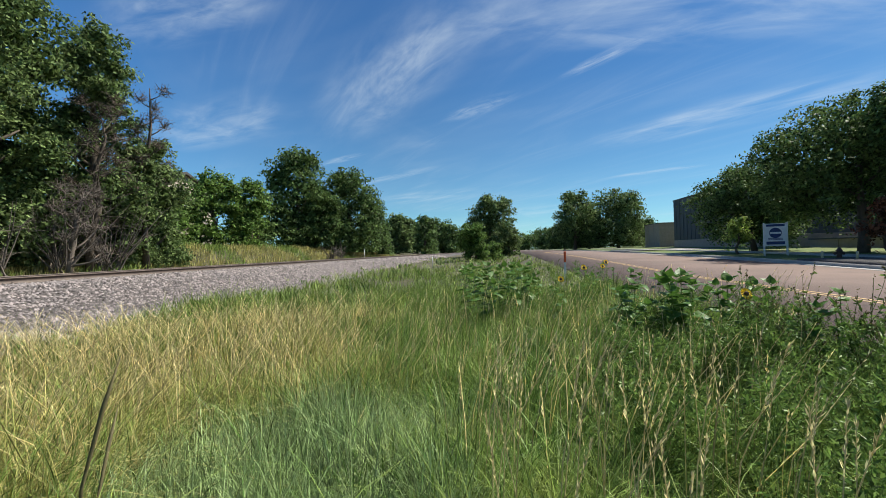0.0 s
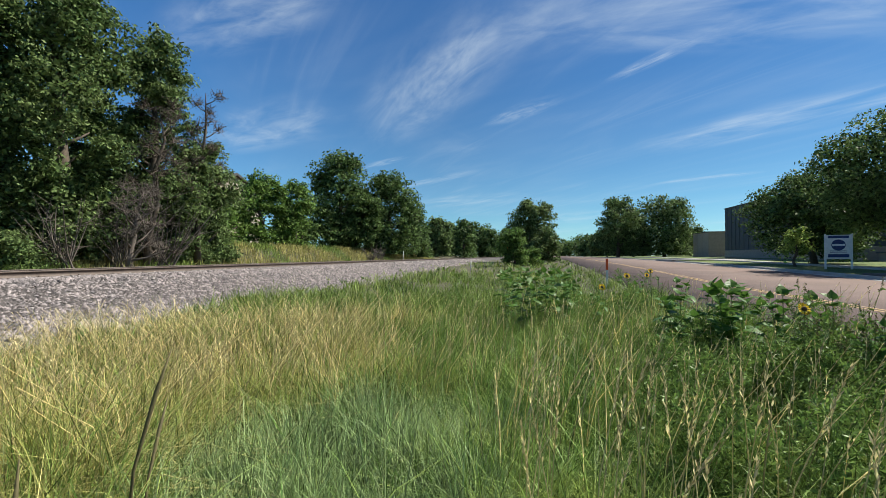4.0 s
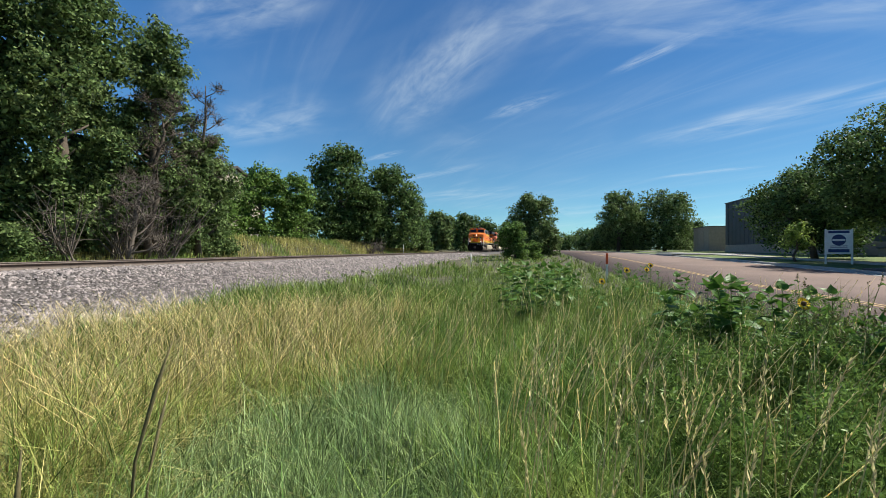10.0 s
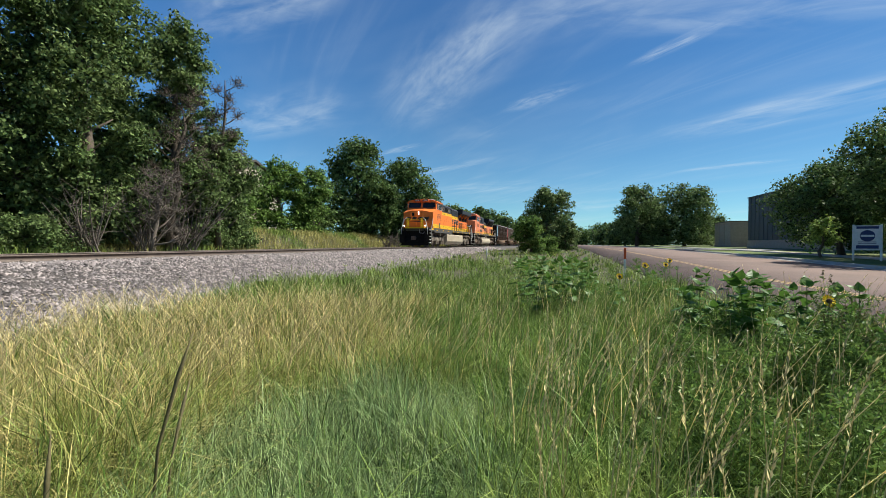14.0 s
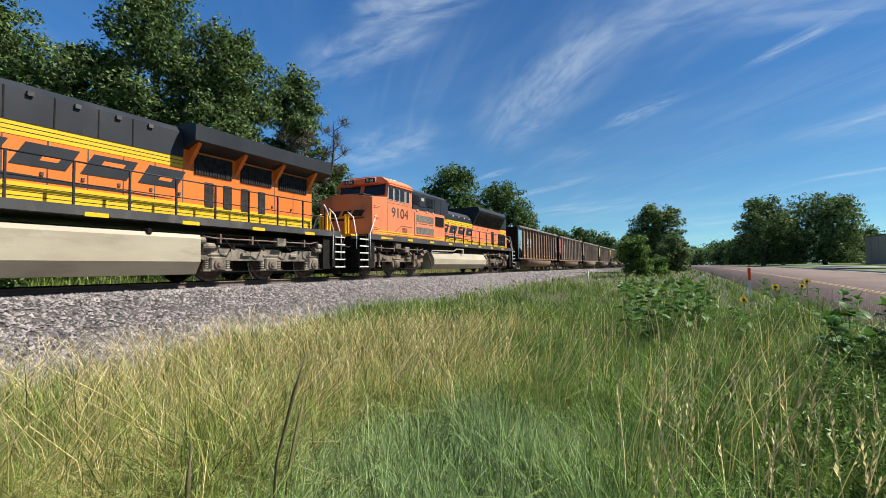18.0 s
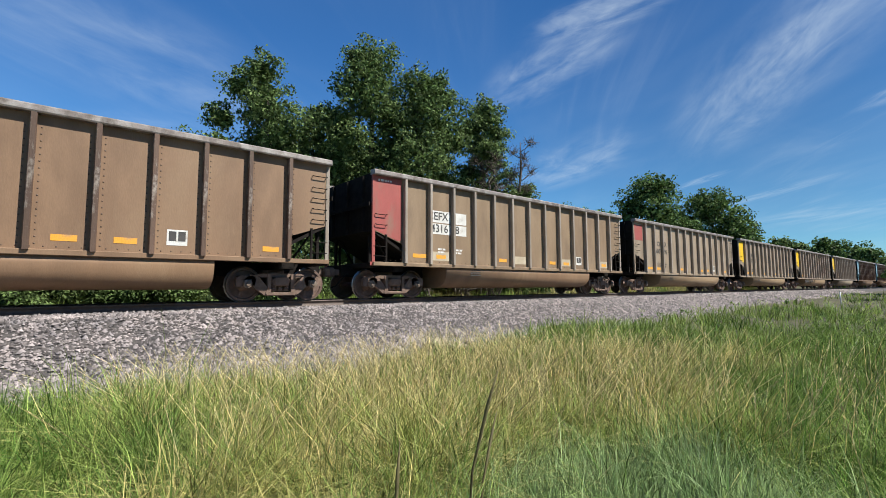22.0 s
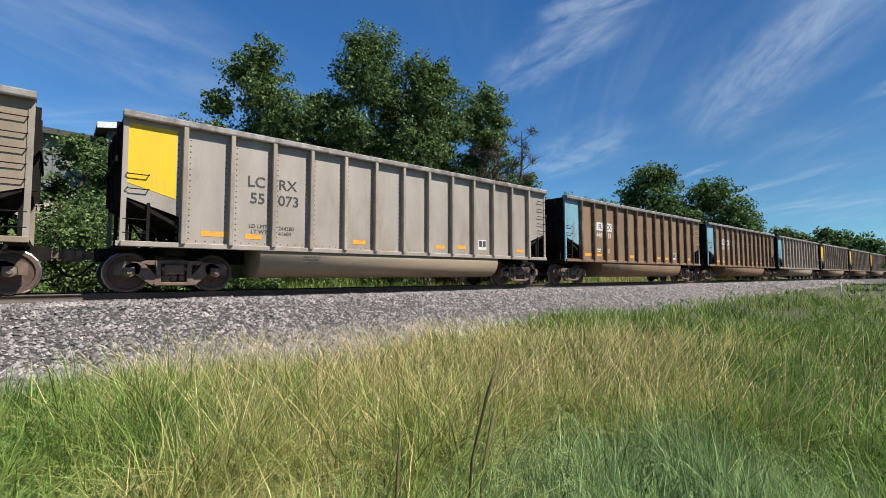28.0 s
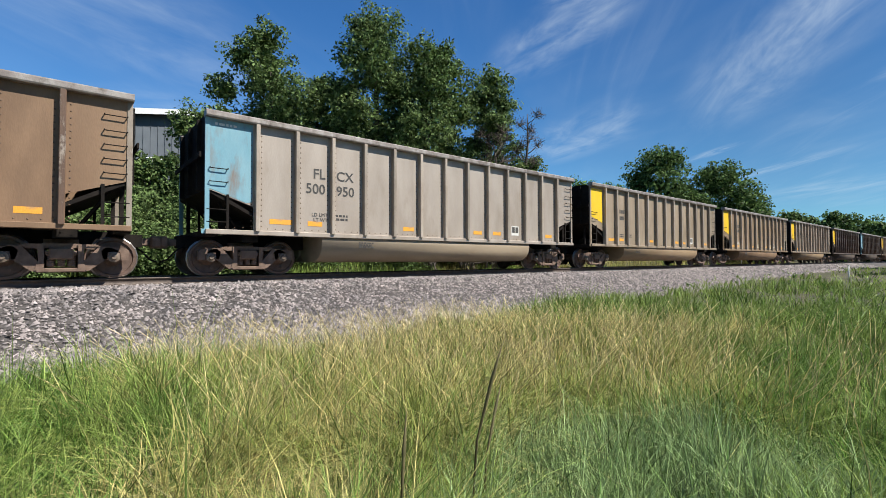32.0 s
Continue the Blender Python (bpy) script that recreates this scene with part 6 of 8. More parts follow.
def follower(label):
    """The second engine: faded paint, angular flared radiators at the rear."""
    ob = thing("locomotive", label, "locomotive", "locomotives of the train")
    bm = bmesh.new()
    prism(bm, [(-10.3, 1.66), (10.6, 1.66), (10.6, 1.90), (-10.3, 1.90)], "x", -1.5, 1.5)
    part("frame_sill", bm, loco_grey, ob, "dusty dark grey side sill")
    slab("underframe", -1.2, 1.2, -9.4, 9.4, 1.12, 1.66, under_mat, ob)
    bm = bmesh.new()
    nose(bm, -8.75, -10.0, 1.90, 3.74, 3.58, 1.50)
    part("nose", bm, orange_faded, ob)
    bm = bmesh.new()
    prism(bm, [(-8.75, 1.91), (-8.75, 3.80), (-8.62, 4.44), (-6.45, 4.44), (-6.45, 1.91)], "x", -1.49, 1.49)
    part("cab", bm, orange_faded, ob)
    bm = bmesh.new()
    cab_roof(bm, -8.76, -6.42, 4.43, 4.80, 1.53)
    part("cab_roof", bm, orange_faded, ob)
    slab("roof_hatch", -0.6, 0.9, -7.6, -6.9, 4.78, 4.85, rail_white, ob, 0.02)
    bm = bmesh.new()
    for s in (-1, 1):
        prism(bm, [(-8.765, 3.86), (-8.775, 3.86), (-8.665, 4.38), (-8.655, 4.38)], "x", s * 0.12, s * 1.34)
    part("windscreen", bm, cab_glass, ob, "dark windscreen glass")
    for z in (2.2, 2.7, 3.2):
        pipe("grab_iron", [(1.50, -9.85, z), (1.56, -9.85, z), (1.56, -9.50, z), (1.50, -9.50, z)], 0.012, orange_faded, ob)
    both("nose_seam", 1.495, 1.5025, -8.78, -8.766, 1.95, 3.70, loco_grey, ob)
    slab("nose_hood", -1.05, 1.05, -10.05, -8.8, 3.70, 3.78, loco_black, ob, 0.03)
    bm = bmesh.new()
    box(bm, -0.9, 0.9, -8.92, -8.7, 4.44, 4.72, 0.03)
    part("number_box", bm, orange_faded, ob)
    for s in (-1, 1):
        b = slab("number_board", s * 0.62 - 0.28, s * 0.62 + 0.28, -8.945, -8.91, 4.47, 4.68, board_mat, ob)
        piece("road_number", letters("9104", 0.2, white_mat, "CENTER", 0.004), b, pose(s * 0.62, -8.95, 4.50, 90, 0, 0))
    windows(ob, 1.495, [(-8.70, -8.22), (-8.14, -7.70), (-7.66, -7.18), (-7.06, -6.70)], 3.62, 4.26, steel_trim)
    both("window_visor", 1.49, 1.58, -8.7, -6.45, 4.32, 4.38, orange_faded, ob)
    both("cab_seam", 1.49, 1.4945, -8.7, -6.5, 3.48, 3.49, loco_grey, ob)
    for z in (2.62, 2.82):
        bm = bmesh.new()
        turned(bm, [(-10.4, 0.06), (-10.39, 0.09), (-10.28, 0.10)], "y", (-0.5, 0, z), 14)
        part("headlight", bm, cab_glass, ob, "unlit headlight")
    railroad_mark_front(ob, -10.33, 2.72)
    # full-width equipment cab with intake screens
    slab("aux_cab", -1.48, 1.48, -6.43, -2.6, 1.91, 3.42, orange_faded, ob)
    bm = bmesh.new()
    prism(bm, [(-1.40, 3.40), (-1.40, 4.38), (-1.15, 4.55), (1.15, 4.55), (1.40, 4.38), (1.40, 3.40)], "y", -6.40, -2.2)
    part("blower_housing", bm, loco_black, ob, "black brake blower housing")
    for y0, y1 in ((-6.2, -5.5), (-4.9, -3.9)):
        louvre(ob, "blower_grille", 1.405, y0, y1, 3.72, 4.22, 12, loco_black, True)
    slab("builder_plate", 1.425, 1.435, -5.32, -5.02, 3.98, 4.14, primer_mat, ob)
    both("equipment_box", 1.40, 1.425, -5.55, -4.75, 3.66, 4.24, loco_black, ob, 0.008)
    for y in (-6.1, -5.0, -3.0):
        both("housing_seam", 1.398, 1.408, y, y + 0.02, 3.44, 4.36, under_mat, ob)
    for k, y in enumerate((-6.30, -4.55, -3.75)):
        pipe("cable_conduit", [(1.43, y, 3.46), (1.44, y, 4.0), (1.40, y + 0.05, 4.30)], 0.016, under_mat, ob)
    for y in (-6.0, -4.9, -4.2):
        for z in (3.36, 2.62):
            both("warning_label", 1.482, 1.516, y, y + 0.22, z, z + 0.09, primer_mat, ob)
    side_rigging(ob, ((-9.6, -4.9), (4.5, 9.3)))
    for z0 in (2.80, 2.16):
        for s in (-1, 1):
            f = slab("intake_frame", s * 1.48 - 0.02, s * 1.48 + 0.03, -6.20, -3.90, z0 - 0.09, z0 + 0.50, orange_faded, ob, 0.015)
            slab("intake_screen", s * 1.513 - 0.004, s * 1.513 + 0.004, -6.05, -4.05, z0, z0 + 0.36, mesh_screen, f)
            bm = bmesh.new()
            for k in range(30):
                a = -6.0 + k * 0.064
                box(bm, s * 1.52 - 0.006, s * 1.52 + 0.006, a, a + 0.022, z0, z0 + 0.36)
            part("screen_pleat", bm, mesh_screen, f)
    louvre(ob, "inertial_grille", 1.485, -3.80, -2.75, 2.72, 3.26, 16, grille_mat, True)
    bm = bmesh.new()
    prism(bm, [(-8.4, 1.95), (-7.5, 2.45), (-6.5, 2.45), (-6.5, 2.43), (-7.49, 2.43), (-8.36, 1.95)], "x", 1.49, 1.498)
    part("cab_seam", bm, loco_grey, ob)
    for k in range(5):
        slab("louvre_slit", 1.49, 1.50, -7.4, -6.95, 2.10 + k * 0.055, 2.125 + k * 0.055, grille_mat, ob)
    slab("hood", -0.95, 0.95, -2.6, 10.35, 1.91, 3.42, orange_faded, ob)
    bm = bmesh.new()
    prism(bm, [(-0.97, 3.40), (-0.97, 3.72), (-0.62, 4.02), (0.62, 4.02), (0.97, 3.72), (0.97, 3.40)], "y", -2.0, 2.95)
    part("hood_roof", bm, loco_black, ob)
    bm = bmesh.new()
    prism(bm, [(-1.0, 3.40), (-1.0, 4.42), (1.0, 4.42), (1.0, 3.40)], "y", -2.22, -1.1)
    part("silencer_box", bm, loco_black, ob)
    bm = bmesh.new()
    prism(bm, [(-0.98, 3.36), (-1.48, 4.36), (-1.40, 4.60), (1.40, 4.60), (1.48, 4.36), (0.98, 3.36)], "y", 2.95, 8.75)
    part("radiator_flare", bm, loco_black, ob, "flared black radiator housing")
    slab("hood_end", -0.98, 0.98, 8.7, 10.37, 3.40, 4.50, loco_black, ob, 0.10)
    for k in range(5):
        both("hood_slot", 0.975, 0.99, 9.0 + k * 0.19, 9.1 + k * 0.19, 3.98, 4.22, grille_mat, ob)
    for s in (-1, 1):
        bm = bmesh.new()
        for k in range(47):
            a = 3.2 + k * 0.115
            prism(bm, [(s * 1.02, 3.44), (s * 1.035, 3.43), (s * 1.455, 4.20), (s * 1.44, 4.21)], "y", a, a + 0.035)
        tagged(part("radiator_screen", bm, grille_mat, ob), kind="stuff")
    both("hood_vent", 0.945, 0.965, 6.7, 7.3, 2.1, 3.1, grille_mat, ob)
    louvre(ob, "rear_grille", 0.955, 8.30, 9.85, 2.1, 3.02, 12, grille_mat, True)
    for y in (-1.4, -0.4, 0.6, 1.6, 2.5, 3.5, 4.5, 5.5, 7.7):
        both("door_seam", 0.948, 0.953, y, y + 0.018, 1.95, 3.05, loco_grey, ob)
        both("door_latch", 0.95, 0.975, y + 0.4, y + 0.46, 2.15, 2.25, loco_grey, ob)
        both("door_latch", 0.95, 0.975, y + 0.4, y + 0.46, 3.12, 3.2, loco_grey, ob)
    for y in (-0.4, 0.5, 1.4, 2.2):
        both("service_light", 0.96, 1.0, y, y + 0.12, 3.62, 3.72, rail_white, ob)
    stripes(ob, 0.955, [(-2.58, 2.94), (8.78, 10.30)], 3.08, 3.38, 2)
    stripes(ob, 0.955, [(-2.58, 10.30)], 1.93, 2.22, 3)
    for s in (-1, 1):
        for z in (1.96, 2.06):
            slab("pinstripe", s * 1.502 - 0.004, s * 1.502 + 0.004, -9.78, -6.45, z, z + 0.045, loco_yellow, ob)
            slab("pinstripe", s * 1.484 - 0.004, s * 1.484 + 0.004, -6.43, -2.62, z, z + 0.045, loco_yellow, ob)
    number_text(ob, "9104", 0.70, 1.503, -7.62, 2.82)
    number_text(ob, "9104", 0.26, 0.957, 10.06, 2.80)
    railroad_mark(ob, 0.957, -2.2, 2.55, 5.2, 0.50, orange_faded)
    stanchions(ob, 1.44, [-2.5 + 1.38 * k for k in range(10)], 1.90, 2.85, loco_black, True)
    for k in range(8):
        y = -9.3 + k * 2.4
        both("reflector", 1.499, 1.505, y, y + 0.5, 1.72, 1.82, loco_yellow, ob)
    slab("model_plate", 1.499, 1.505, -8.9, -8.3, 1.73, 1.80, decal_mat, ob)
    bm = bmesh.new()
    prism(bm, [(-1.30, 1.24), (1.30, 1.24), (1.50, 0.86), (1.50, 0.55), (1.25, 0.26), (-1.25, 0.26), (-1.50, 0.55), (-1.50, 0.86)], "y", -4.0, 4.1)
    part("fuel_tank", bm, tank_mat, ob, "dusty cream fuel tank")
    pipe("tank_pipe", [(1.3, -4.2, 0.9), (1.42, -4.1, 1.32), (1.42, -1.2, 1.36), (1.42, -0.8, 1.5), (1.42, 0.2, 1.5)], 0.035, tank_mat, ob)
    slab("fuel_filler", 1.40, 1.5, 0.0, 0.16, 1.2, 1.5, tank_mat, ob, 0.02)
    slab("sand_box", 1.2, 1.42, -7.9, -7.4, 1.28, 1.62, frame_brown, ob, 0.03)
    loco_truck(ob, -7.5, 2.15, frame_brown, 1)
    loco_truck(ob, 7.1, 2.1, frame_brown, 1)
    for s in (-1, 1):
        pipe("air_pipe", [(s * 1.35, -4.1, 0.45), (s * 1.42, -4.3, 0.7), (s * 1.4, -4.6, 1.25), (s * 1.3, -5.0, 1.3)], 0.03, truck_mat, ob)
    for y, w in ((-10.3, -1), (10.4, 1)):
        end_steps(ob, y, w, orange_faded)
        front_gear(ob, y, w, orange_faded)
    bm = bmesh.new()
    for k in (-0.12, 0.0, 0.12):
        tube(bm, [(0.6 + k, -1.6, 4.48), (0.6 + k, -1.6, 4.6), (0.6 + k, -1.0 + k, 4.6)], [0.03, 0.035, 0.08], 8)
    part("horn", bm, under_mat, ob)
    vehicles.append((ob, -12.05))
    return ob


leader("bright orange and black diesel locomotive with yellow stripes")
follower("sun-faded salmon-orange diesel locomotive with black roof")


for i, (paint, end, full, mark, label, patch) in enumerate(CARS):
    gondola(i, paint, end, full, mark, label, patch, i == 4)


# ---- grasses and weeds of the verge ----
def grass_mat(name, c1, c2, trans=0.27, spec=0.14):
    return mat(name, c1, c2, 2.2, 0.42, bump=0.0, fine=4, grain=0.2, island=0.7, through_light=trans, spec=spec)


gold_grass = grass_mat("dry straw-gold grass", (0.53, 0.44, 0.185), (0.285, 0.30, 0.082), 0.2)
green_grass = grass_mat("green meadow grass", (0.14, 0.23, 0.05), (0.29, 0.35, 0.092), 0.22)
lush_grass = grass_mat("deep lush grass", (0.055, 0.125, 0.022), (0.11, 0.20, 0.034), 0.2)
blue_grass = grass_mat("blue-green wheatgrass", (0.22, 0.31, 0.125), (0.34, 0.425, 0.19), 0.2)
seed_straw = grass_mat("pale straw seed head", (0.80, 0.68, 0.38), (0.66, 0.55, 0.28), 0.25)
weed_leaf = grass_mat("weed leaf green", (0.135, 0.215, 0.05), (0.19, 0.27, 0.07), 0.3, 0.1)
broad_leaf = grass_mat("broad sunflower leaf", (0.08, 0.175, 0.03), (0.115, 0.22, 0.042), 0.3, 0.1)
petal_mat = grass_mat("yellow petal", (0.86, 0.52, 0.01), (0.80, 0.46, 0.01), 0.3)
flower_core = mat("dark brown flower heart", (0.06, 0.03, 0.015), (0.09, 0.05, 0.02), 20, 0.9, bump=0.5)


def blades(rng, x, y, dx, dy, height, width, joints=((0.0, 1.0), (0.40, 0.9), (0.75, 0.6), (1.0, 0.0))):
    """Thin bent blades as jointed strips; arrays of foot places, leans, heights and widths."""
    n = len(x)
    z = ground_z(x, y)
    f = rng.random(n) * 2 * np.pi
    wx, wy = np.cos(f) * width, np.sin(f) * width
    bow = np.hypot(dx, dy)
    rows = []
    for s, wide in joints:
        b = s ** 1.8
        px, py = x + dx * height * b, y + dy * height * b
        pz = z + height * (s - 0.42 * np.minimum(bow, 1.3) * s ** 2.4)
        if wide:
            rows.append(np.stack([px - wx * wide, py - wy * wide, pz], 1))
            rows.append(np.stack([px + wx * wide, py + wy * wide, pz], 1))
        else:
            rows.append(np.stack([px, py, pz], 1))
    v = np.stack(rows, 1).reshape(-1, 3)
    i = (np.arange(n) * len(rows))[:, None]
    tri = []
    for k in range(len(joints) - 2):
        tri += [i + np.array([[2 * k, 2 * k + 1, 2 * k + 3]]), i + np.array([[2 * k, 2 * k + 3, 2 * k + 2]])]
    k = 2 * (len(joints) - 2)
    tri.append(i + np.array([[k, k + 1, k + 2]]))
    return v, np.concatenate(tri)


def patchy(x, y, s, seed):
    r = np.random.default_rng(seed).random(8) * 6.28
    return (np.sin(x * s + r[0] + 1.3 * np.sin(y * s * 0.7 + r[1])) + np.sin(y * s * 1.1 + r[2] + 1.2 * np.sin(x * s * 0.8 + r[3])) + 0.6 * np.sin((x + y) * s * 2.1 + r[4])) / 2.6


def zone_gold(x, y):
    """How far a place belongs to the dry golden stand left of the camera's first view."""
    r, a = np.hypot(x, y), np.degrees(np.arctan2(-x, y))
    a = a + 9 * patchy(x, y, 1.3, 51) + 5 * patchy(x, y, 3.7, 52)
    r = r + 0.5 * patchy(x, y, 1.6, 53) + 0.25 * patchy(x, y, 4.3, 54)
    near = 4.0 - 2.6 * step(40, 54, a)
    g = step(13, 25, a) * (1 - step(76, 96, a)) * step(near - 0.5, near + 0.4, r) * (1 - step(9.0, 13.0, r))
    return np.clip(g + 0.45 * patchy(x, y, 1.2, 5) * (g > 0.02), 0, 1)


def zone_blue(x, y):
    r, a = np.hypot(x, y), np.degrees(np.arctan2(-x, y))
    a = a + 9 * patchy(x, y, 1.6, 55) + 5 * patchy(x, y, 4.0, 56)
    r = r + 0.35 * patchy(x, y, 2.0, 57) + 0.2 * patchy(x, y, 5.0, 58)
    b = step(2, 14, a) * (1 - step(43, 52, a)) * (1 - step(3.5, 4.4, r + 0.05 * np.maximum(a - 28, 0)))
    return np.clip(b + 0.35 * patchy(x, y, 1.7, 6) * (b > 0.02), 0, 1)


def zone_lush(x, y):
    """Dark rank growth between the blue-green foreground and the road."""
    r, a = np.hypot(x, y), np.degrees(np.arctan2(-x, y))
    return step(-35, -20, a) * (1 - step(10, 22, a)) * step(2.4, 3.4, r) * (1 - step(5.5, 8.5, r))


def sow(rng, count, r0, r1, a0, a1, keep):
    """Foot places in a ring sector round the standing place, thinned by keep(x, y)."""
    r = np.sqrt(r0 * r0 + (r1 * r1 - r0 * r0) * rng.random(count))
    a = np.radians(a0 + (a1 - a0) * rng.random(count))
    x, y = -np.sin(a) * r, np.cos(a) * r
    c = x - track_x(y)
    edge = c + 0.5 * patchy(x, y, 1.6, 9) + 0.25 * patchy(x, y, 4.0, 19)
    ok = (edge > 3.75 + 3.0 * (1 - step(5, 13, y))) & (x < 3.1) & (rng.random(count) < keep(x, y))
    return x[ok], y[ok]


def tufted(rng, cx, cy, each, spread, lean, wander, wind):
    """Blades that fan out of tufts: places, leans and a height factor shared by the tuft."""
    n = len(cx) * each
    ox, oy = rng.normal(size=n) * spread, rng.normal(size=n) * spread
    own = lambda v: np.repeat(v, each)
    tall = own(np.exp(0.22 * rng.normal(size=len(cx))))
    bx, by = own(rng.normal(size=len(cx)) * 0.16), own(rng.normal(size=len(cx)) * 0.16)
    gust = 0.6 + 0.6 * own(patchy(cx, cy, 0.9, 15))
    dx = ox / spread * lean + bx + rng.normal(size=n) * wander + wind[0] * gust
    dy = oy / spread * lean + by + rng.normal(size=n) * wander + wind[1] * gust
    return own(cx) + ox, own(cy) + oy, dx, dy, tall


grng = np.random.default_rng(77)
kinds = {
    "gold": (gold_grass, lambda x, y: zone_gold(x, y) * 0.95, 0.56, 0.0027, 0.34, 0.58, (0.40, -0.14)),
    "green": (green_grass, lambda x, y: (1 - zone_gold(x, y) * 0.55) * (1 - 0.95 * zone_blue(x, y)) * (1 - 0.25 * zone_lush(x, y)), 0.54, 0.0030, 0.30, 0.44, (0.20, -0.06)),
    "lush": (lush_grass, lambda x, y: (1 - zone_gold(x, y) * 0.8) * (1 - 0.6 * zone_blue(x, y)) * (0.45 + 0.4 * patchy(x, y, 1.3, 8) + 0.35 * zone_lush(x, y)) * (1 - 0.65 * step(6, 10, np.hypot(x, y))), 0.40, 0.0042, 0.30, 0.38, (0.10, -0.05)),
    "blue": (blue_grass, lambda x, y: zone_blue(x, y), 0.42, 0.0029, 0.20, 0.24, (0.10, -0.05)),
}
# inner and outer radius, tufts sown, how much broader the blades are
rings = [(0.85, 2.4, 3000, 1.0), (2.4, 5.0, 8600, 1.1), (5.0, 9.0, 8200, 1.5), (9.0, 16.0, 5600, 2.3), (16.0, 32.0, 3600, 4.0), (32.0, 62.0, 1700, 8.0)]
PLAIN = ((0.0, 1.0), (0.55, 0.8), (1.0, 0.0))
for kind, (material, keep, tall, wide, lean, wander, wind) in kinds.items():
    vs, fs, base = [], [], 0
    for r0, r1, count, fat in rings:
        if (kind == "blue" and r0 > 5) or (kind == "gold" and r0 > 12):
            continue
        gaps = lambda x, y: keep(x, y) * (0.30 + 0.70 * step(-0.35, 0.25, patchy(x, y, 4.6, 61)))
        cx, cy = sow(grng, int(count * {"blue": 3.0, "lush": 1.0}.get(kind, 1.3)), r0, r1, -52, 112, keep if kind == "lush" else gaps)
        x, y, dx, dy, own_tall = tufted(grng, cx, cy, 9, 0.042 * fat ** 0.6, lean, wander, wind)
        swell = 1 + 0.20 * patchy(x, y, 1.0, 12) + 0.22 * patchy(x, y, 3.4, 13)
        bank_edge = 0.55 + 0.45 * step(3.6, 5.6, x - track_x(y))
        h = tall * swell * own_tall * (0.66 + 0.46 * grng.random(len(x))) * bank_edge
        joints = {} if r0 < 4.9 else {"joints": PLAIN}
        v, f = blades(grng, x, y, dx, dy, h, wide * fat * (0.6 + 0.7 * grng.random(len(x))), **joints)
        vs.append(v)
        fs.append(f + base)
        base += len(v)
    ob = solid(kind + "_grass", np.concatenate(vs), np.concatenate(fs), material)
    tagged(ob, {"gold": "dry straw-gold tall grass on the verge", "green": "tall green meadow grass on the verge", "blue": "blue-green wheatgrass in the foreground", "lush": "dark lush undergrowth grass on the verge"}[kind], "grass", kind="stuff")

# plainer grass on the verge behind the standing place
bx, by = sow(grng, 2600, 0.9, 11.0, 108, 312, lambda x, y: 0.9 + 0 * x)
x, y, dx, dy, own_tall = tufted(grng, bx, by, 8, 0.07, 0.2, 0.26, (0.15, -0.05))
v, f = blades(grng, x, y, dx, dy, 0.5 * own_tall * (0.5 + 0.7 * grng.random(len(x))), 0.008 + 0.004 * grng.random(len(x)))
tagged(solid("verge_grass", v, f, green_grass), "tall green meadow grass farther along the verge", "grass", kind="stuff")

# seed heads over the golden stand and tall pale stalks near the camera
def seed_stalks(rng, x, y, height, lean, head, size, z=None):
    z = ground_z(x, y) if z is None else np.array([z])
    bm = bmesh.new()
    for i in range(len(x)):
        a = rng.random() * 6.28
        d = Vector((math.cos(a) * lean * (0.3 + rng.random()) + 0.12, math.sin(a) * lean * (0.3 + rng.random()) - 0.06, 0))
        h = float(height[i])
        p0 = Vector((x[i], y[i], z[i]))
        p1 = p0 + Vector((0, 0, h * 0.6)) + d * h * 0.3
        p2 = p0 + Vector((0, 0, h)) + d * h
        tube(bm, [p0, p1, p2], [0.0028, 0.0024, 0.0014], 3, False)
        for k in range(head):
            q = p1.lerp(p2, 0.45 + 0.55 * k / head)
            b = rng.random() * 6.28
            w = size * (0.5 + 0.6 * rng.random())
            t = (p2 - p1).normalized() * w * 2.2 + Vector((math.cos(b), math.sin(b), 0)) * w
            s = Vector((-math.sin(b), math.cos(b), 0)) * w * 0.28
            m = q + t * 0.45
            bm.faces.new([bm.verts.new(u) for u in (q, m + s, q + t, m - s)])
    return bm


sx, sy = sow(grng, 2700, 3.4, 9.0, 14, 84, lambda x, y: zone_gold(x, y))
bm = seed_stalks(grng, sx, sy, 0.62 + 0.25 * grng.random(len(sx)), 0.55, 7, 0.014)
tagged(part("seed_grass", bm, seed_straw), "thin golden seed stalks above the dry grass", "grass", kind="stuff")


# ---- tall stalks, weeds and sunflowers ----
def spread_ring(rng, n, r0, r1, a0, a1):
    r = r0 + (r1 - r0) * rng.random(n)
    a = np.radians(a0 + (a1 - a0) * rng.random(n))
    return -np.sin(a) * r, np.cos(a) * r


qx, qy = spread_ring(grng, 34, 1.25, 2.3, -34, 6)
for x, y in zip(qx, qy):
    st = thing("straw_stalk", "tall pale straw stalk with a long seed head", "grass stalk", "straw stalks in the foreground", m=pose(x, y, 0))
    part("seed_head", seed_stalks(grng, np.array([0.0]), np.array([0.0]), np.array([0.88 + 0.26 * grng.random()]), 0.20, 26, 0.0135, float(ground_z(x, y))), seed_straw, st)
qx, qy = spread_ring(grng, 500, 2.3, 9, -30, 14)
clear = zone_blue(qx, qy) < 0.3
qx, qy = qx[clear], qy[clear]
bm = seed_stalks(grng, qx, qy, 0.70 + 0.25 * grng.random(len(qx)), 0.25, 6, 0.015)
tagged(part("seed_grass", bm, seed_straw), "thin straw stalks among the green grass", "grass", kind="stuff")
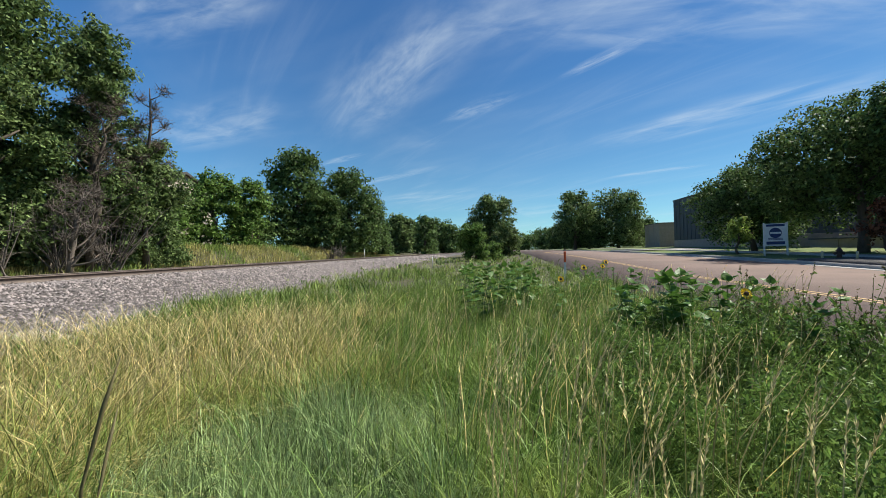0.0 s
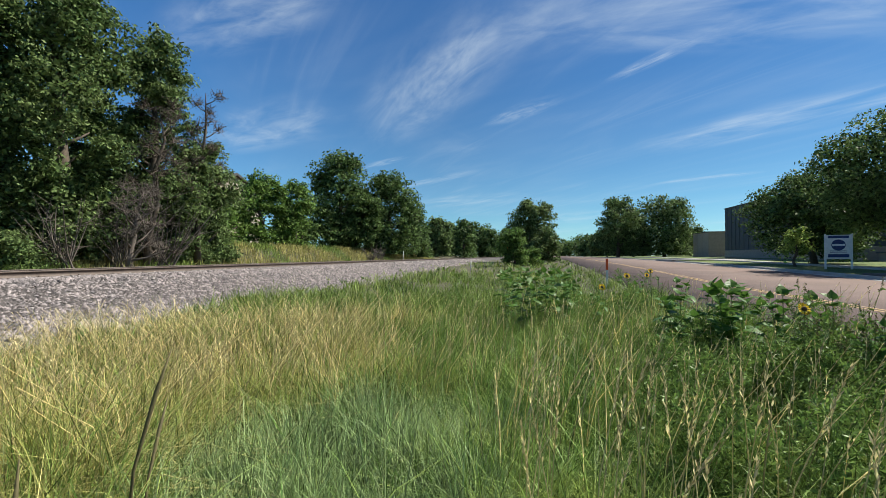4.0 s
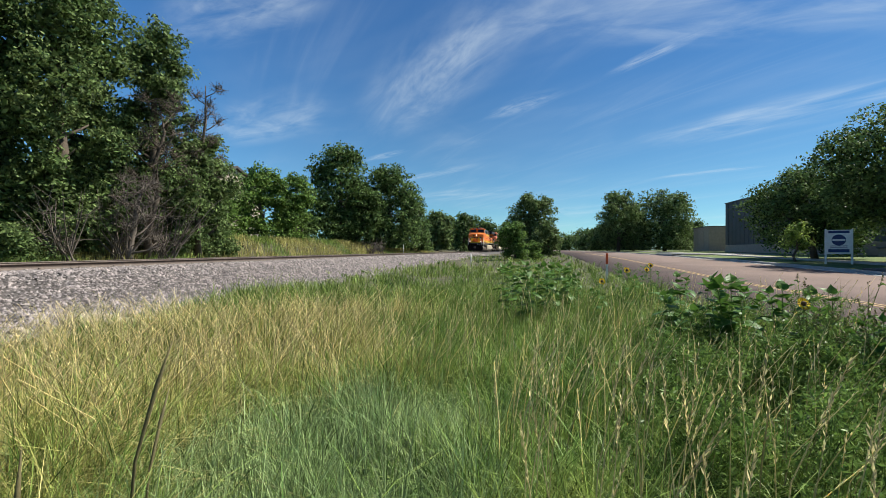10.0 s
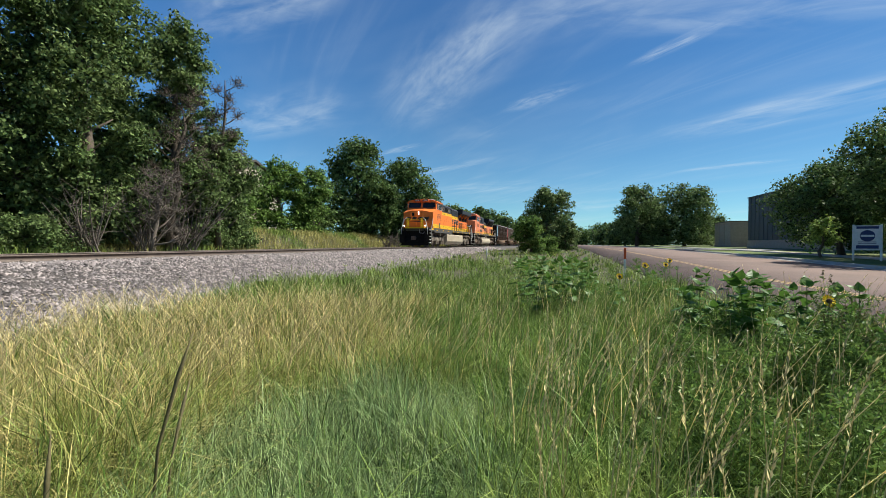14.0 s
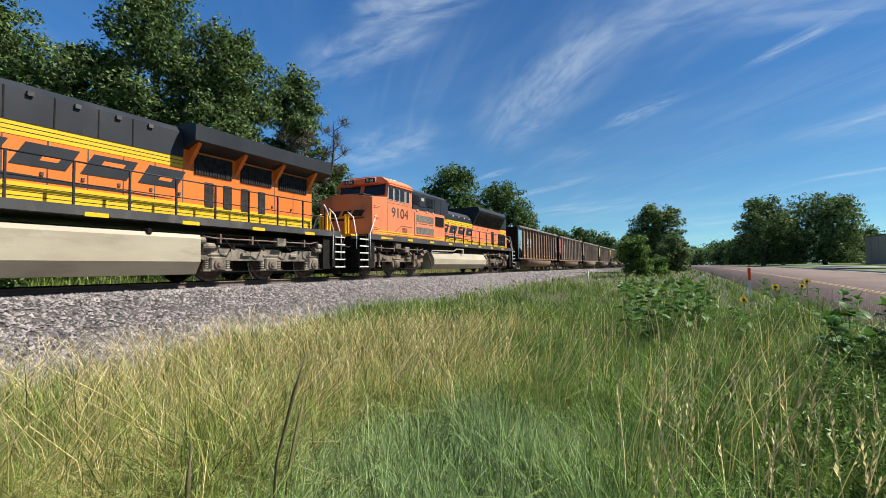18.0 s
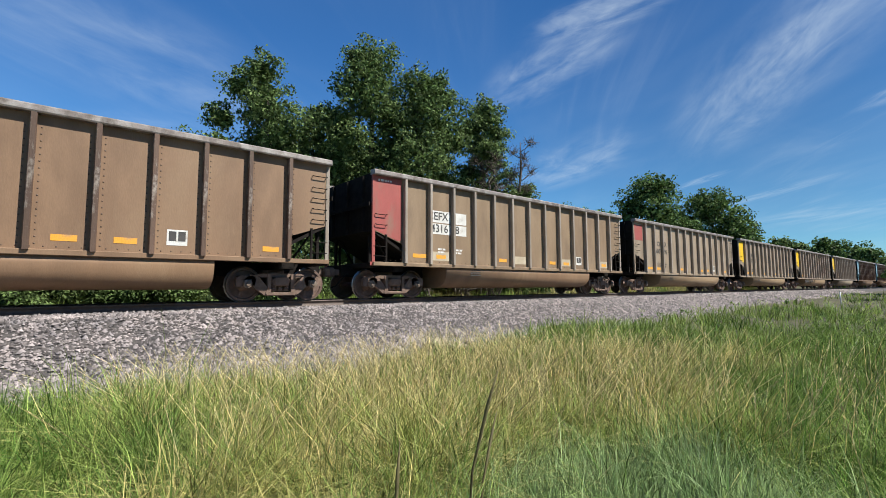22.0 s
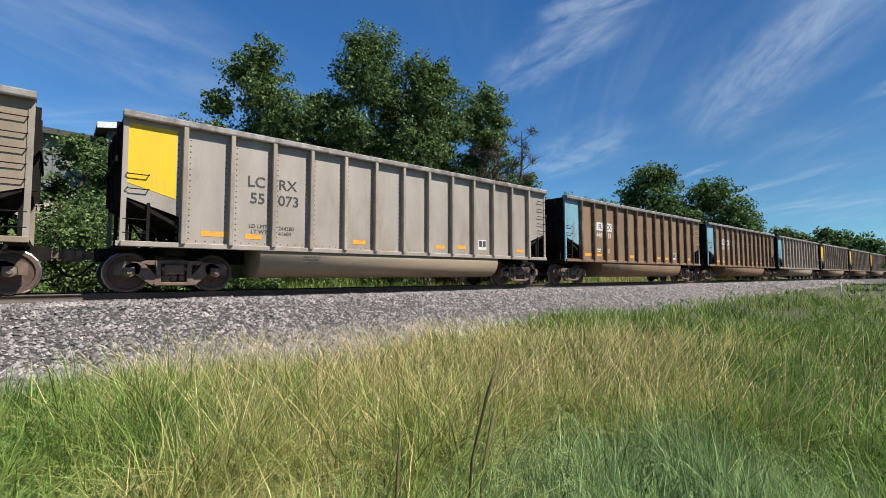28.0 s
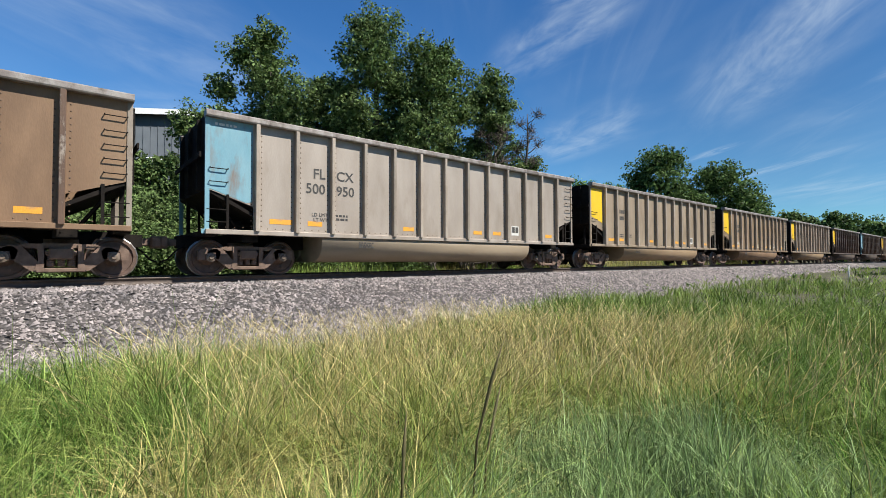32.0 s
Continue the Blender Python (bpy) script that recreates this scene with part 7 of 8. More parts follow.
stem_dark = mat("dead brown weed stem", (0.085, 0.07, 0.03), (0.12, 0.10, 0.04), 8, 0.8, bump=0.3)
for x, y, h, lx, ly in ((-1.62, 1.48, 1.16, 0.10, 0.16), (-1.50, 1.02, 0.92, -0.02, 0.05), (-1.75, 1.70, 0.85, -0.12, 0.3)):
    st = thing("dead_stalk", "single dark dead weed stalk in the grass", "weed stalk", m=pose(x, y, float(ground_z(x, y))))
    bm = bmesh.new()
    tube(bm, [(0, 0, 0), (lx * 0.3, ly * 0.3, h * 0.6), (lx * 0.7, ly * 0.7, h * 0.85), (lx, ly, h)], [0.006, 0.006, 0.009, 0.002], 6)
    part("stem", bm, stem_dark, st)


def leaf_shape(droop, fold):
    """A broad heart-shaped leaf of unit length along +x, on a short stalk, folded along its rib and drooping to its tip."""
    def build(bm):
        rows = []
        for s, w in ((0.0, 0.012), (0.16, 0.012), (0.20, 0.26), (0.36, 0.37), (0.58, 0.32), (0.80, 0.16), (1.0, 0.0)):
            z = 0.10 * s - droop * s * s
            wave = 0.03 * math.sin(9 * s)
            mid = bm.verts.new((s, 0, z))
            rows.append((mid,) if w == 0 else (bm.verts.new((s - 0.25 * w, w, z + fold * w + wave)), mid, bm.verts.new((s - 0.25 * w, -w, z + fold * w - wave))))
        for a, b in zip(rows, rows[1:]):
            if len(b) == 3:
                bm.faces.new((a[0], a[1], b[1], b[0]))
                bm.faces.new((a[1], a[2], b[2], b[1]))
            else:
                bm.faces.new((a[0], a[1], b[0]))
                bm.faces.new((a[1], a[2], b[0]))
    return build


LEAVES = [shared("leaf%d" % k, broad_leaf, leaf_shape(d, f)) for k, (d, f) in enumerate(((0.15, 0.30), (0.35, 0.2), (0.55, 0.12), (0.8, 0.25)))]


def leaf_at(ob, p, turn, rise, size, form):
    piece("leaf", LEAVES[form], ob, Matrix.LocRotScale(p, Euler((0.3 * math.sin(7 * turn), -rise, turn)), (size, size, size)))


def sunflower(label, x, y, height, leaves, size, seed, blooms=0):
    rng = np.random.default_rng(seed)
    ob = thing("wild_sunflower", label, "wildflower", "wild sunflowers on the verge", m=pose(x, y, float(ground_z(x, y)) - 0.02))
    bm = bmesh.new()
    tips = []
    stems = max(4, blooms)
    for k in range(stems):
        a = 6.283 * k / stems + rng.random()
        out = height * (0.10 + 0.16 * rng.random()) * (k > 0)
        top = Vector((math.cos(a) * out, math.sin(a) * out, height * (1 - 0.30 * rng.random() * (k > 0))))
        tube(bm, [(0, 0, 0), top * 0.5 + Vector((0.02, 0.01, 0)), top], [0.007, 0.005, 0.003], 6)
        tips.append(top)
    part("stem", bm, weed_leaf, ob)
    for k in range(int(1.5 * leaves)):
        s = 0.30 + 0.64 * (k + rng.random()) / (1.5 * leaves)
        leaf_at(ob, tips[k % stems] * s, k * 2.4 + rng.random(), 0.1 + 0.7 * s * rng.random(), size * (1.05 - 0.45 * abs(s - 0.6)) * (0.7 + 0.5 * rng.random()), int(rng.integers(1, 4)))
    for k, t in enumerate(tips):
        for q in range(2 if k < blooms else 6):
            leaf_at(ob, t * (0.985 - 0.06 * (q > 2)), q * 1.3 + k, 0.55 + 0.7 * rng.random() - 0.3 * (q > 2), size * (0.45 + 0.35 * rng.random()), int(rng.integers(0, 3)))
    for k in range(blooms):
        bm = bmesh.new()
        c = tips[k] + Vector((0, 0, 0.03))
        face = Vector((0.25, -0.85, 0.45)).normalized()
        u = face.cross(Vector((0, 0, 1))).normalized()
        w = u.cross(face)
        for i in range(14):
            b = 6.283 * i / 14
            d = math.cos(b) * u + math.sin(b) * w
            n = -math.sin(b) * u + math.cos(b) * w
            bm.faces.new([bm.verts.new(q) for q in (c + d * 0.018, c + d * 0.045 + n * 0.012, c + d * 0.062 + face * 0.006, c + d * 0.045 - n * 0.012)])
        part("petals_ring", bm, petal_mat, ob, "bright yellow petals")
        bm = bmesh.new()
        bmesh.ops.create_uvsphere(bm, u_segments=10, v_segments=6, radius=0.022, matrix=Matrix.Translation(c + face * 0.004))
        part("flower_heart", bm, flower_core, ob)
    return ob


BROAD = "leafy green wild sunflower with broad leaves"
for i, (x, y, h, n, sz) in enumerate([(1.85, 5.15, 1.30, 26, 0.215), (2.05, 5.45, 1.20, 20, 0.20), (1.52, 5.7, 1.22, 20, 0.20), (1.75, 6.7, 1.22, 18, 0.19), (1.95, 6.0, 1.20, 18, 0.19), (2.15, 4.8, 1.20, 18, 0.19), (2.6, 4.9, 1.08, 13, 0.19), (2.45, 4.0, 1.02, 12, 0.15), (2.75, 4.2, 1.08, 10, 0.14), (1.3, 4.9, 0.9, 10, 0.15),
                                   (-0.3, 8.6, 1.30, 20, 0.22), (0.15, 9.0, 1.32, 20, 0.23), (-0.7, 9.3, 1.28, 18, 0.21), (0.5, 9.8, 1.30, 18, 0.21), (-0.1, 10.4, 1.30, 18, 0.21), (0.7, 11.2, 0.98, 12, 0.17), (-0.6, 11.4, 1.30, 18, 0.21), (0.9, 12.6, 1.0, 12, 0.17), (0.2, 13.4, 1.0, 12, 0.17)]):
    sunflower(BROAD, x, y, h * (0.87 if y < 7.5 else 0.93), n, sz, 200 + i)
for i, (x, y, h, b) in enumerate([(1.42, 8.5, 1.20, 1), (0.95, 8.0, 1.02, 1), (2.25, 10.6, 1.14, 2), (2.2, 4.55, 1.0, 1)]):
    sunflower("wild sunflower with small yellow blooms", x, y, 0.92 * h, 12, 0.13, 240 + i, b)


def weed(seed):
    """A bushy fine-leaved weed; built once for each of a few forms."""
    rng = np.random.default_rng(seed)
    ob = thing("bushy_weed", "bushy fine-leaved green weed on the verge", "weed", "bushy weeds on the verge", m=pose(0, 0, -50))
    bm = bmesh.new()
    ends = []
    h = 0.62 + 0.20 * rng.random()
    tube(bm, [(0, 0, 0), (0.02, 0.0, h * 0.5), (0.0, 0.03, h)], [0.008, 0.006, 0.002], 5)
    for k in range(16):
        s = 0.12 + 0.8 * k / 16
        a = k * 2.4 + rng.random()
        r = 0.34 * (1.15 - s) + 0.06
        p, q = Vector((0, 0, h * s)), Vector((math.cos(a) * r, math.sin(a) * r, h * s + r * 0.9))
        tube(bm, [p, q], [0.003, 0.001], 3, False)
        ends.append((p, q))
    ends.append((Vector((0, 0, h * 0.5)), Vector((0, 0, h))))
    tagged(part("stem", bm, weed_leaf, ob), kind="stuff")
    n = 1100
    i = rng.integers(0, len(ends), n)
    A, B = np.array([e[0] for e in ends])[i], np.array([e[1] for e in ends])[i]
    c = A + (B - A) * (0.15 + 0.9 * rng.random(n))[:, None] + rng.normal(size=(n, 3)) * 0.022
    d = rng.normal(size=(n, 3)) + np.array([0, 0, 0.5])
    d /= np.linalg.norm(d, axis=1)[:, None]
    e = np.cross(d, rng.normal(size=(n, 3)))
    e /= np.linalg.norm(e, axis=1)[:, None]
    s = (0.010 + 0.016 * rng.random(n))[:, None]
    v = np.stack([c - d * s, c + e * s * 0.26, c + d * s, c - e * s * 0.26], 1).reshape(-1, 3)
    leaves = solid("foliage", v, np.arange(n)[:, None] * 4 + np.array([[0, 1, 2, 3]]), weed_leaf, ob)
    return ob


forms = [weed(300 + k) for k in range(4)]
wrng = np.random.default_rng(5)
spots = []
while len(spots) < 66:
    r, a = 1.9 + 5.6 * wrng.random() ** 0.8, radians(-62 + 50 * wrng.random())
    x, y = -math.sin(a) * r, math.cos(a) * r
    if 0.55 + 0.05 * y < x < 3.25:
        spots.append((x, y))
for k in range(16):
    r, a = 8 + 14 * wrng.random(), radians(-12 + 24 * wrng.random())
    spots.append((-math.sin(a) * r, math.cos(a) * r))
for k, (x, y) in enumerate(spots):
    m = pose(x, y, float(ground_z(x, y)) - 0.02, 5 * wrng.normal(), 5 * wrng.normal(), 360 * wrng.random())
    if k < len(forms):
        forms[k].matrix_basis = m
    else:
        f = forms[k % len(forms)]
        f.scale = (1, 1, 1)
        copy_thing(f, m)

# tall spindly weeds with seed spikes, between the bushes and the road
seed_brown = grass_mat("brownish green seed spike", (0.13, 0.12, 0.05), (0.19, 0.16, 0.07), 0.15, 0.1)


def tall_weed(seed, height):
    rng = np.random.default_rng(seed)
    ob = thing("tall_weed", "tall spindly weed with small leaves and seed spikes", "weed", "tall weeds beside the road", m=pose(0, 0, -50))
    shoots = [(Vector((0, 0, 0)), Vector((0.03 * rng.normal(), 0.03 * rng.normal(), height)))]
    for k in range(9):
        s, a = 0.30 + 0.06 * k, 2.4 * k + rng.random()
        p = shoots[0][0].lerp(shoots[0][1], s)
        w = height * (0.14 + 0.14 * rng.random())
        shoots.append((p, p + Vector((math.cos(a) * w * 0.5, math.sin(a) * w * 0.5, w * 1.1))))
    bm = bmesh.new()
    for k, (p, q) in enumerate(shoots):
        tube(bm, [p, p.lerp(q, 0.5) + Vector((0.01, 0, 0)), q], [0.005, 0.004, 0.0015] if k == 0 else [0.0028, 0.002, 0.001], 4, False)
    tagged(part("stem", bm, weed_leaf, ob), kind="stuff")
    for name, n, lo, hi, long, material in (("foliage", 170, 0.1, 0.88, 0.022, weed_leaf), ("seed_spike", 330, 0.74, 1.05, 0.010, seed_brown)):
        i = rng.integers(0, len(shoots), n)
        A, B = np.array([e[0] for e in shoots])[i], np.array([e[1] for e in shoots])[i]
        d = rng.normal(size=(n, 3)) + np.array([0, 0, 0.6])
        d /= np.linalg.norm(d, axis=1)[:, None]
        e = np.cross(d, rng.normal(size=(n, 3)))
        e /= np.linalg.norm(e, axis=1)[:, None]
        sz = long * (0.5 + 0.8 * rng.random(n))[:, None]
        c = A + (B - A) * (lo + (hi - lo) * rng.random(n))[:, None] + d * sz * 0.8
        v = np.stack([c - d * sz, c + e * sz * 0.34, c + d * sz, c - e * sz * 0.34], 1).reshape(-1, 3)
        tagged(solid(name, v, np.arange(n)[:, None] * 4 + np.array([[0, 1, 2, 3]]), material, ob), kind="stuff")
    return ob


spindly = [tall_weed(400, 1.12), tall_weed(401, 0.95), tall_weed(402, 1.02)]
for k in range(13):
    a, r = radians(-23 - 1.2 * k - 2 * wrng.random()), 4.6 - 0.07 * k + 1.0 * wrng.random()
    x, y = -math.sin(a) * r, math.cos(a) * r
    m = pose(min(x, 3.1), y, float(ground_z(min(x, 3.1), y)) - 0.03, 4 * wrng.normal(), 4 * wrng.normal(), 360 * wrng.random())
    if k < 3:
        spindly[k].matrix_basis = m
    else:
        copy_thing(spindly[k % 3], m)

# tall loose grass on the far side of the track
frng = np.random.default_rng(21)
n = 26000
y = -8 + 90 * frng.random(n) ** 1.2
c = -5.4 - 8.0 * frng.random(n)
x = track_x(y) + c
golden = (patchy(x, y, 0.5, 31) > -0.1) & (y > 16) & (c < -5.5)
for pick, material, name, label in ((golden, gold_grass, "gold_grass", "dry golden grass behind the track"), (~golden, green_grass, "green_grass", "green grass behind the track")):
    m = pick.sum()
    v, f = blades(frng, x[pick], y[pick], 0.25 * frng.normal(size=m) + 0.1, 0.25 * frng.normal(size=m), 0.42 + 0.35 * frng.random(m), 0.010 + 0.010 * frng.random(m))
    tagged(solid(name, v, f, material), label, "grass", kind="stuff")

# ---- posts on the verge ----
orange_plastic = mat("orange marker plastic", (0.75, 0.10, 0.02), (0.66, 0.09, 0.02), 4, 0.5, bump=0.05)
white_plastic = mat("white marker plastic", (0.75, 0.73, 0.70), (0.66, 0.64, 0.60), 4, 0.5, bump=0.05)
marker = thing("marker_post", "thin utility marker post with orange top", "marker post", m=pose(2.7, 21.0, float(ground_z(2.7, 21.0))))
bm = bmesh.new()
box(bm, -0.045, 0.045, -0.02, 0.02, -0.1, 0.72, 0.01)
part("white_shaft", bm, white_plastic, marker, "white lower shaft")
bm = bmesh.new()
box(bm, -0.05, 0.05, -0.025, 0.025, 0.72, 1.20, 0.012)
part("orange_cap", bm, orange_plastic, marker, "orange top section")
for x, y, h in ((-5.6, 36.0, 0.9), (-18.0, 58.0, 1.5)):
    po = thing("white_post", "slim weathered white trackside post", "post", m=pose(x, y, float(ground_z(x, y))))
    bm = bmesh.new()
    tube(bm, [(0, 0, -0.1), (0, 0, h)], 0.04, 8)
    part("shaft", bm, white_plastic, po)
    bm = bmesh.new()
    box(bm, -0.05, 0.05, -0.05, 0.05, h, h + 0.05, 0.01)
    part("cap", bm, white_plastic, po)

# ---- across the road ----
strip_y = [y for y in road_ys if 0 <= y <= 120]
walkway = strip("pavement", 19.0, 20.3, strip_y, 0.26, 0.3, concrete)
tagged(walkway, "pale concrete pavement across the lawn", "pavement", kind="structure")
drive = strip("pavement_drive", 14.7, 30.0, [58, 60, 62, 64, 66], 0.24, 0.4, concrete)
tagged(drive, "pale concrete driveway apron", "driveway", kind="structure")
metal_wall = mat("dark blue-grey metal cladding", (0.065, 0.075, 0.09), (0.055, 0.064, 0.076), 1.0, 0.55, 0.2, bump=0.05)
tan_block = mat("tan concrete block", (0.36, 0.29, 0.235), (0.30, 0.245, 0.20), 2.5, 0.9, bump=0.3)
white_wall = mat("white painted metal wall", (0.74, 0.74, 0.74), (0.68, 0.68, 0.69), 1.0, 0.6, bump=0.05)
roof_dark = mat("dark metal roof edge", (0.05, 0.05, 0.055), (0.07, 0.07, 0.075), 3, 0.5, 0.3, bump=0.1)
blue_print = mat("navy sign print", (0.015, 0.03, 0.11), (0.02, 0.035, 0.13), 3, 0.5, bump=0)


def hall(name, label, x0, x1, y0, y1, height, base_h, wall, base, ribs):
    z = float(ground_z(x0, (y0 + y1) / 2))
    ob = thing(name, label, "building", m=pose(x0, y0, z - 0.1))
    bm = bmesh.new()
    box(bm, 0.02, x1 - x0, 0.02, y1 - y0, 0.0, height)
    part("wall", bm, wall, ob)
    bm = bmesh.new()
    box(bm, -0.06, x1 - x0 + 0.06, -0.06, y1 - y0 + 0.06, 0.0, base_h, 0.02)
    part("plinth", bm, base, ob, "tan block plinth")
    bm = bmesh.new()
    box(bm, -0.10, x1 - x0 + 0.1, -0.10, y1 - y0 + 0.1, height, height + 0.14, 0.02)
    part("roof_edge", bm, roof_dark, ob, "dark metal roof edge")
    me = None
    for k in range(int((y1 - y0) / ribs)):
        if me is None:
            bm = bmesh.new()
            box(bm, -0.03, 0.02, -0.04, 0.04, base_h, height)
            me = mesh_of("rib", bm, wall)
        piece("rib", me, ob, pose(0, 0.3 + k * ribs, 0))
    return ob


hall("warehouse", "dark blue-grey metal-clad warehouse with tan plinth", 29.0, 60.0, 50.0, 83.0, 8.0, 1.3, metal_wall, tan_block, 1.5)
hall("warehouse", "low white warehouse with tan block base", 36.0, 60.0, -5.0, 46.0, 4.6, 2.2, white_wall, tan_block, 2.0)
hall("shed", "small brown block shed beside the warehouse", 29.5, 33.6, 92.0, 101.0, 4.6, 0.5, tan_block, tan_block, 3.0)
hall("garden_wall", "low tan block wall along the lawn", 29.0, 29.4, 8.0, 48.0, 1.05, 0.3, tan_block, tan_block, 2.4)

sign = thing("yard_sign", "white board sign with navy panels on two posts", "sign", m=pose(17.7, 32.7, float(ground_z(17.7, 32.7)), 0, 0, -20))
for s in (-1, 1):
    bm = bmesh.new()
    box(bm, s * 0.62 - 0.05, s * 0.62 + 0.05, -0.05, 0.05, -0.2, 2.15, 0.008)
    part("post", bm, white_plastic, sign)
bm = bmesh.new()
box(bm, -0.57, 0.57, -0.03, 0.03, 0.62, 2.10, 0.008)
board = part("board", bm, white_plastic, sign)
for z0, z1, w in ((1.90, 2.05, 0.50), (0.72, 0.92, 0.50)):
    bm = bmesh.new()
    box(bm, -w, w, -0.036, -0.030, z0, z1)
    part("printed_band", bm, blue_print, board, "navy printed band")
bm = bmesh.new()
turned(bm, [(-0.036, 0.34), (-0.030, 0.34)], "y", (0, 0, 1.48), 28)
part("printed_disc", bm, blue_print, board, "round navy emblem")
bm = bmesh.new()
box(bm, -0.30, 0.30, -0.040, -0.036, 1.42, 1.54)
part("printed_bar", bm, white_plastic, board)
for z in (1.02, 1.10):
    bm = bmesh.new()
    box(bm, -0.40, 0.40, -0.036, -0.030, z, z + 0.035)
    part("printed_bar", bm, blue_print, board)

iron = mat("weathered dark iron", (0.05, 0.035, 0.03), (0.08, 0.05, 0.04), 6, 0.6, 0.3, bump=0.3)
hydrant = thing("fire_hydrant", "small dark iron fire hydrant on the lawn", "hydrant", m=pose(16.6, 25.3, float(ground_z(16.6, 25.3))))
bm = bmesh.new()
turned(bm, [(-0.05, 0.16), (0.04, 0.16), (0.05, 0.11), (0.42, 0.11), (0.44, 0.15), (0.48, 0.15), (0.50, 0.12), (0.60, 0.07), (0.64, 0.03)], "z", (0, 0, 0), 16)
part("barrel", bm, iron, hydrant)
for s in (-1, 1):
    bm = bmesh.new()
    turned(bm, [(s * 0.08, 0.06), (s * 0.17, 0.06), (s * 0.18, 0.075), (s * 0.22, 0.075)], "x", (0, 0, 0.34), 12)
    part("outlet", bm, iron, hydrant)
for x, y in ((16.2, 25.9), (17.0, 24.7)):
    b = thing("bollard", "short pale yellow bollard beside the hydrant", "bollard", m=pose(x, y, float(ground_z(x, y))))
    bm = bmesh.new()
    tube(bm, [(0, 0, -0.1), (0, 0, 0.42), (0, 0, 0.45)], [0.06, 0.06, 0.03], 10)
    part("shaft", bm, mat("pale yellow paint", (0.55, 0.47, 0.28), (0.48, 0.41, 0.25), 5, 0.6), b)
gravel_bed = mat("dark landscape gravel", (0.06, 0.055, 0.055), (0.10, 0.09, 0.088), 9, 0.9, bump=0.8, fine=30)
bed = strip("trim_gravel_bed", 15.06, 18.2, [14, 17, 20, 23, 26], 0.235, 0.2, gravel_bed)
tagged(bed, "dark gravel bed behind the kerb", "gravel bed", kind="structure")

# ---- houses behind the railway ----
siding = mat("slate blue-grey vertical siding", (0.13, 0.145, 0.165), (0.105, 0.12, 0.138), 1.0, 0.75, bump=0.1)
siding_light = mat("pale grey siding", (0.21, 0.215, 0.215), (0.17, 0.175, 0.175), 1.0, 0.75, bump=0.1)
trim_white = mat("white roof trim", (0.72, 0.72, 0.70), (0.64, 0.64, 0.63), 3, 0.6, bump=0.05)
fascia_dark = mat("dark brown fascia paint", (0.055, 0.05, 0.048), (0.075, 0.068, 0.062), 3, 0.6, bump=0.05)
shingle = mat("brown shingle roof", (0.13, 0.095, 0.075), (0.095, 0.07, 0.058), 3, 0.9, bump=0.5, fine=20)
pale_stone = mat("pale stone veneer", (0.46, 0.40, 0.31), (0.37, 0.32, 0.25), 4, 0.9, bump=0.5, fine=12)
house_glass = mat("dark window glass", (0.03, 0.04, 0.05), (0.04, 0.05, 0.06), 1, 0.1, bump=0, spec=0.6)


def window_unit(ob, x, y, z, w, h):
    bm = bmesh.new()
    box(bm, x - 0.04, x + 0.06, y - w / 2, y + w / 2, z, z + h)
    win = part("window", bm, trim_white, ob)
    for s in (-1, 1):
        bm = bmesh.new()
        box(bm, x + 0.06, x + 0.075, y + s * w / 4 - w / 4 + 0.06, y + s * w / 4 + w / 4 - 0.06, z + 0.07, z + h - 0.07)
        part("pane", bm, house_glass, win)


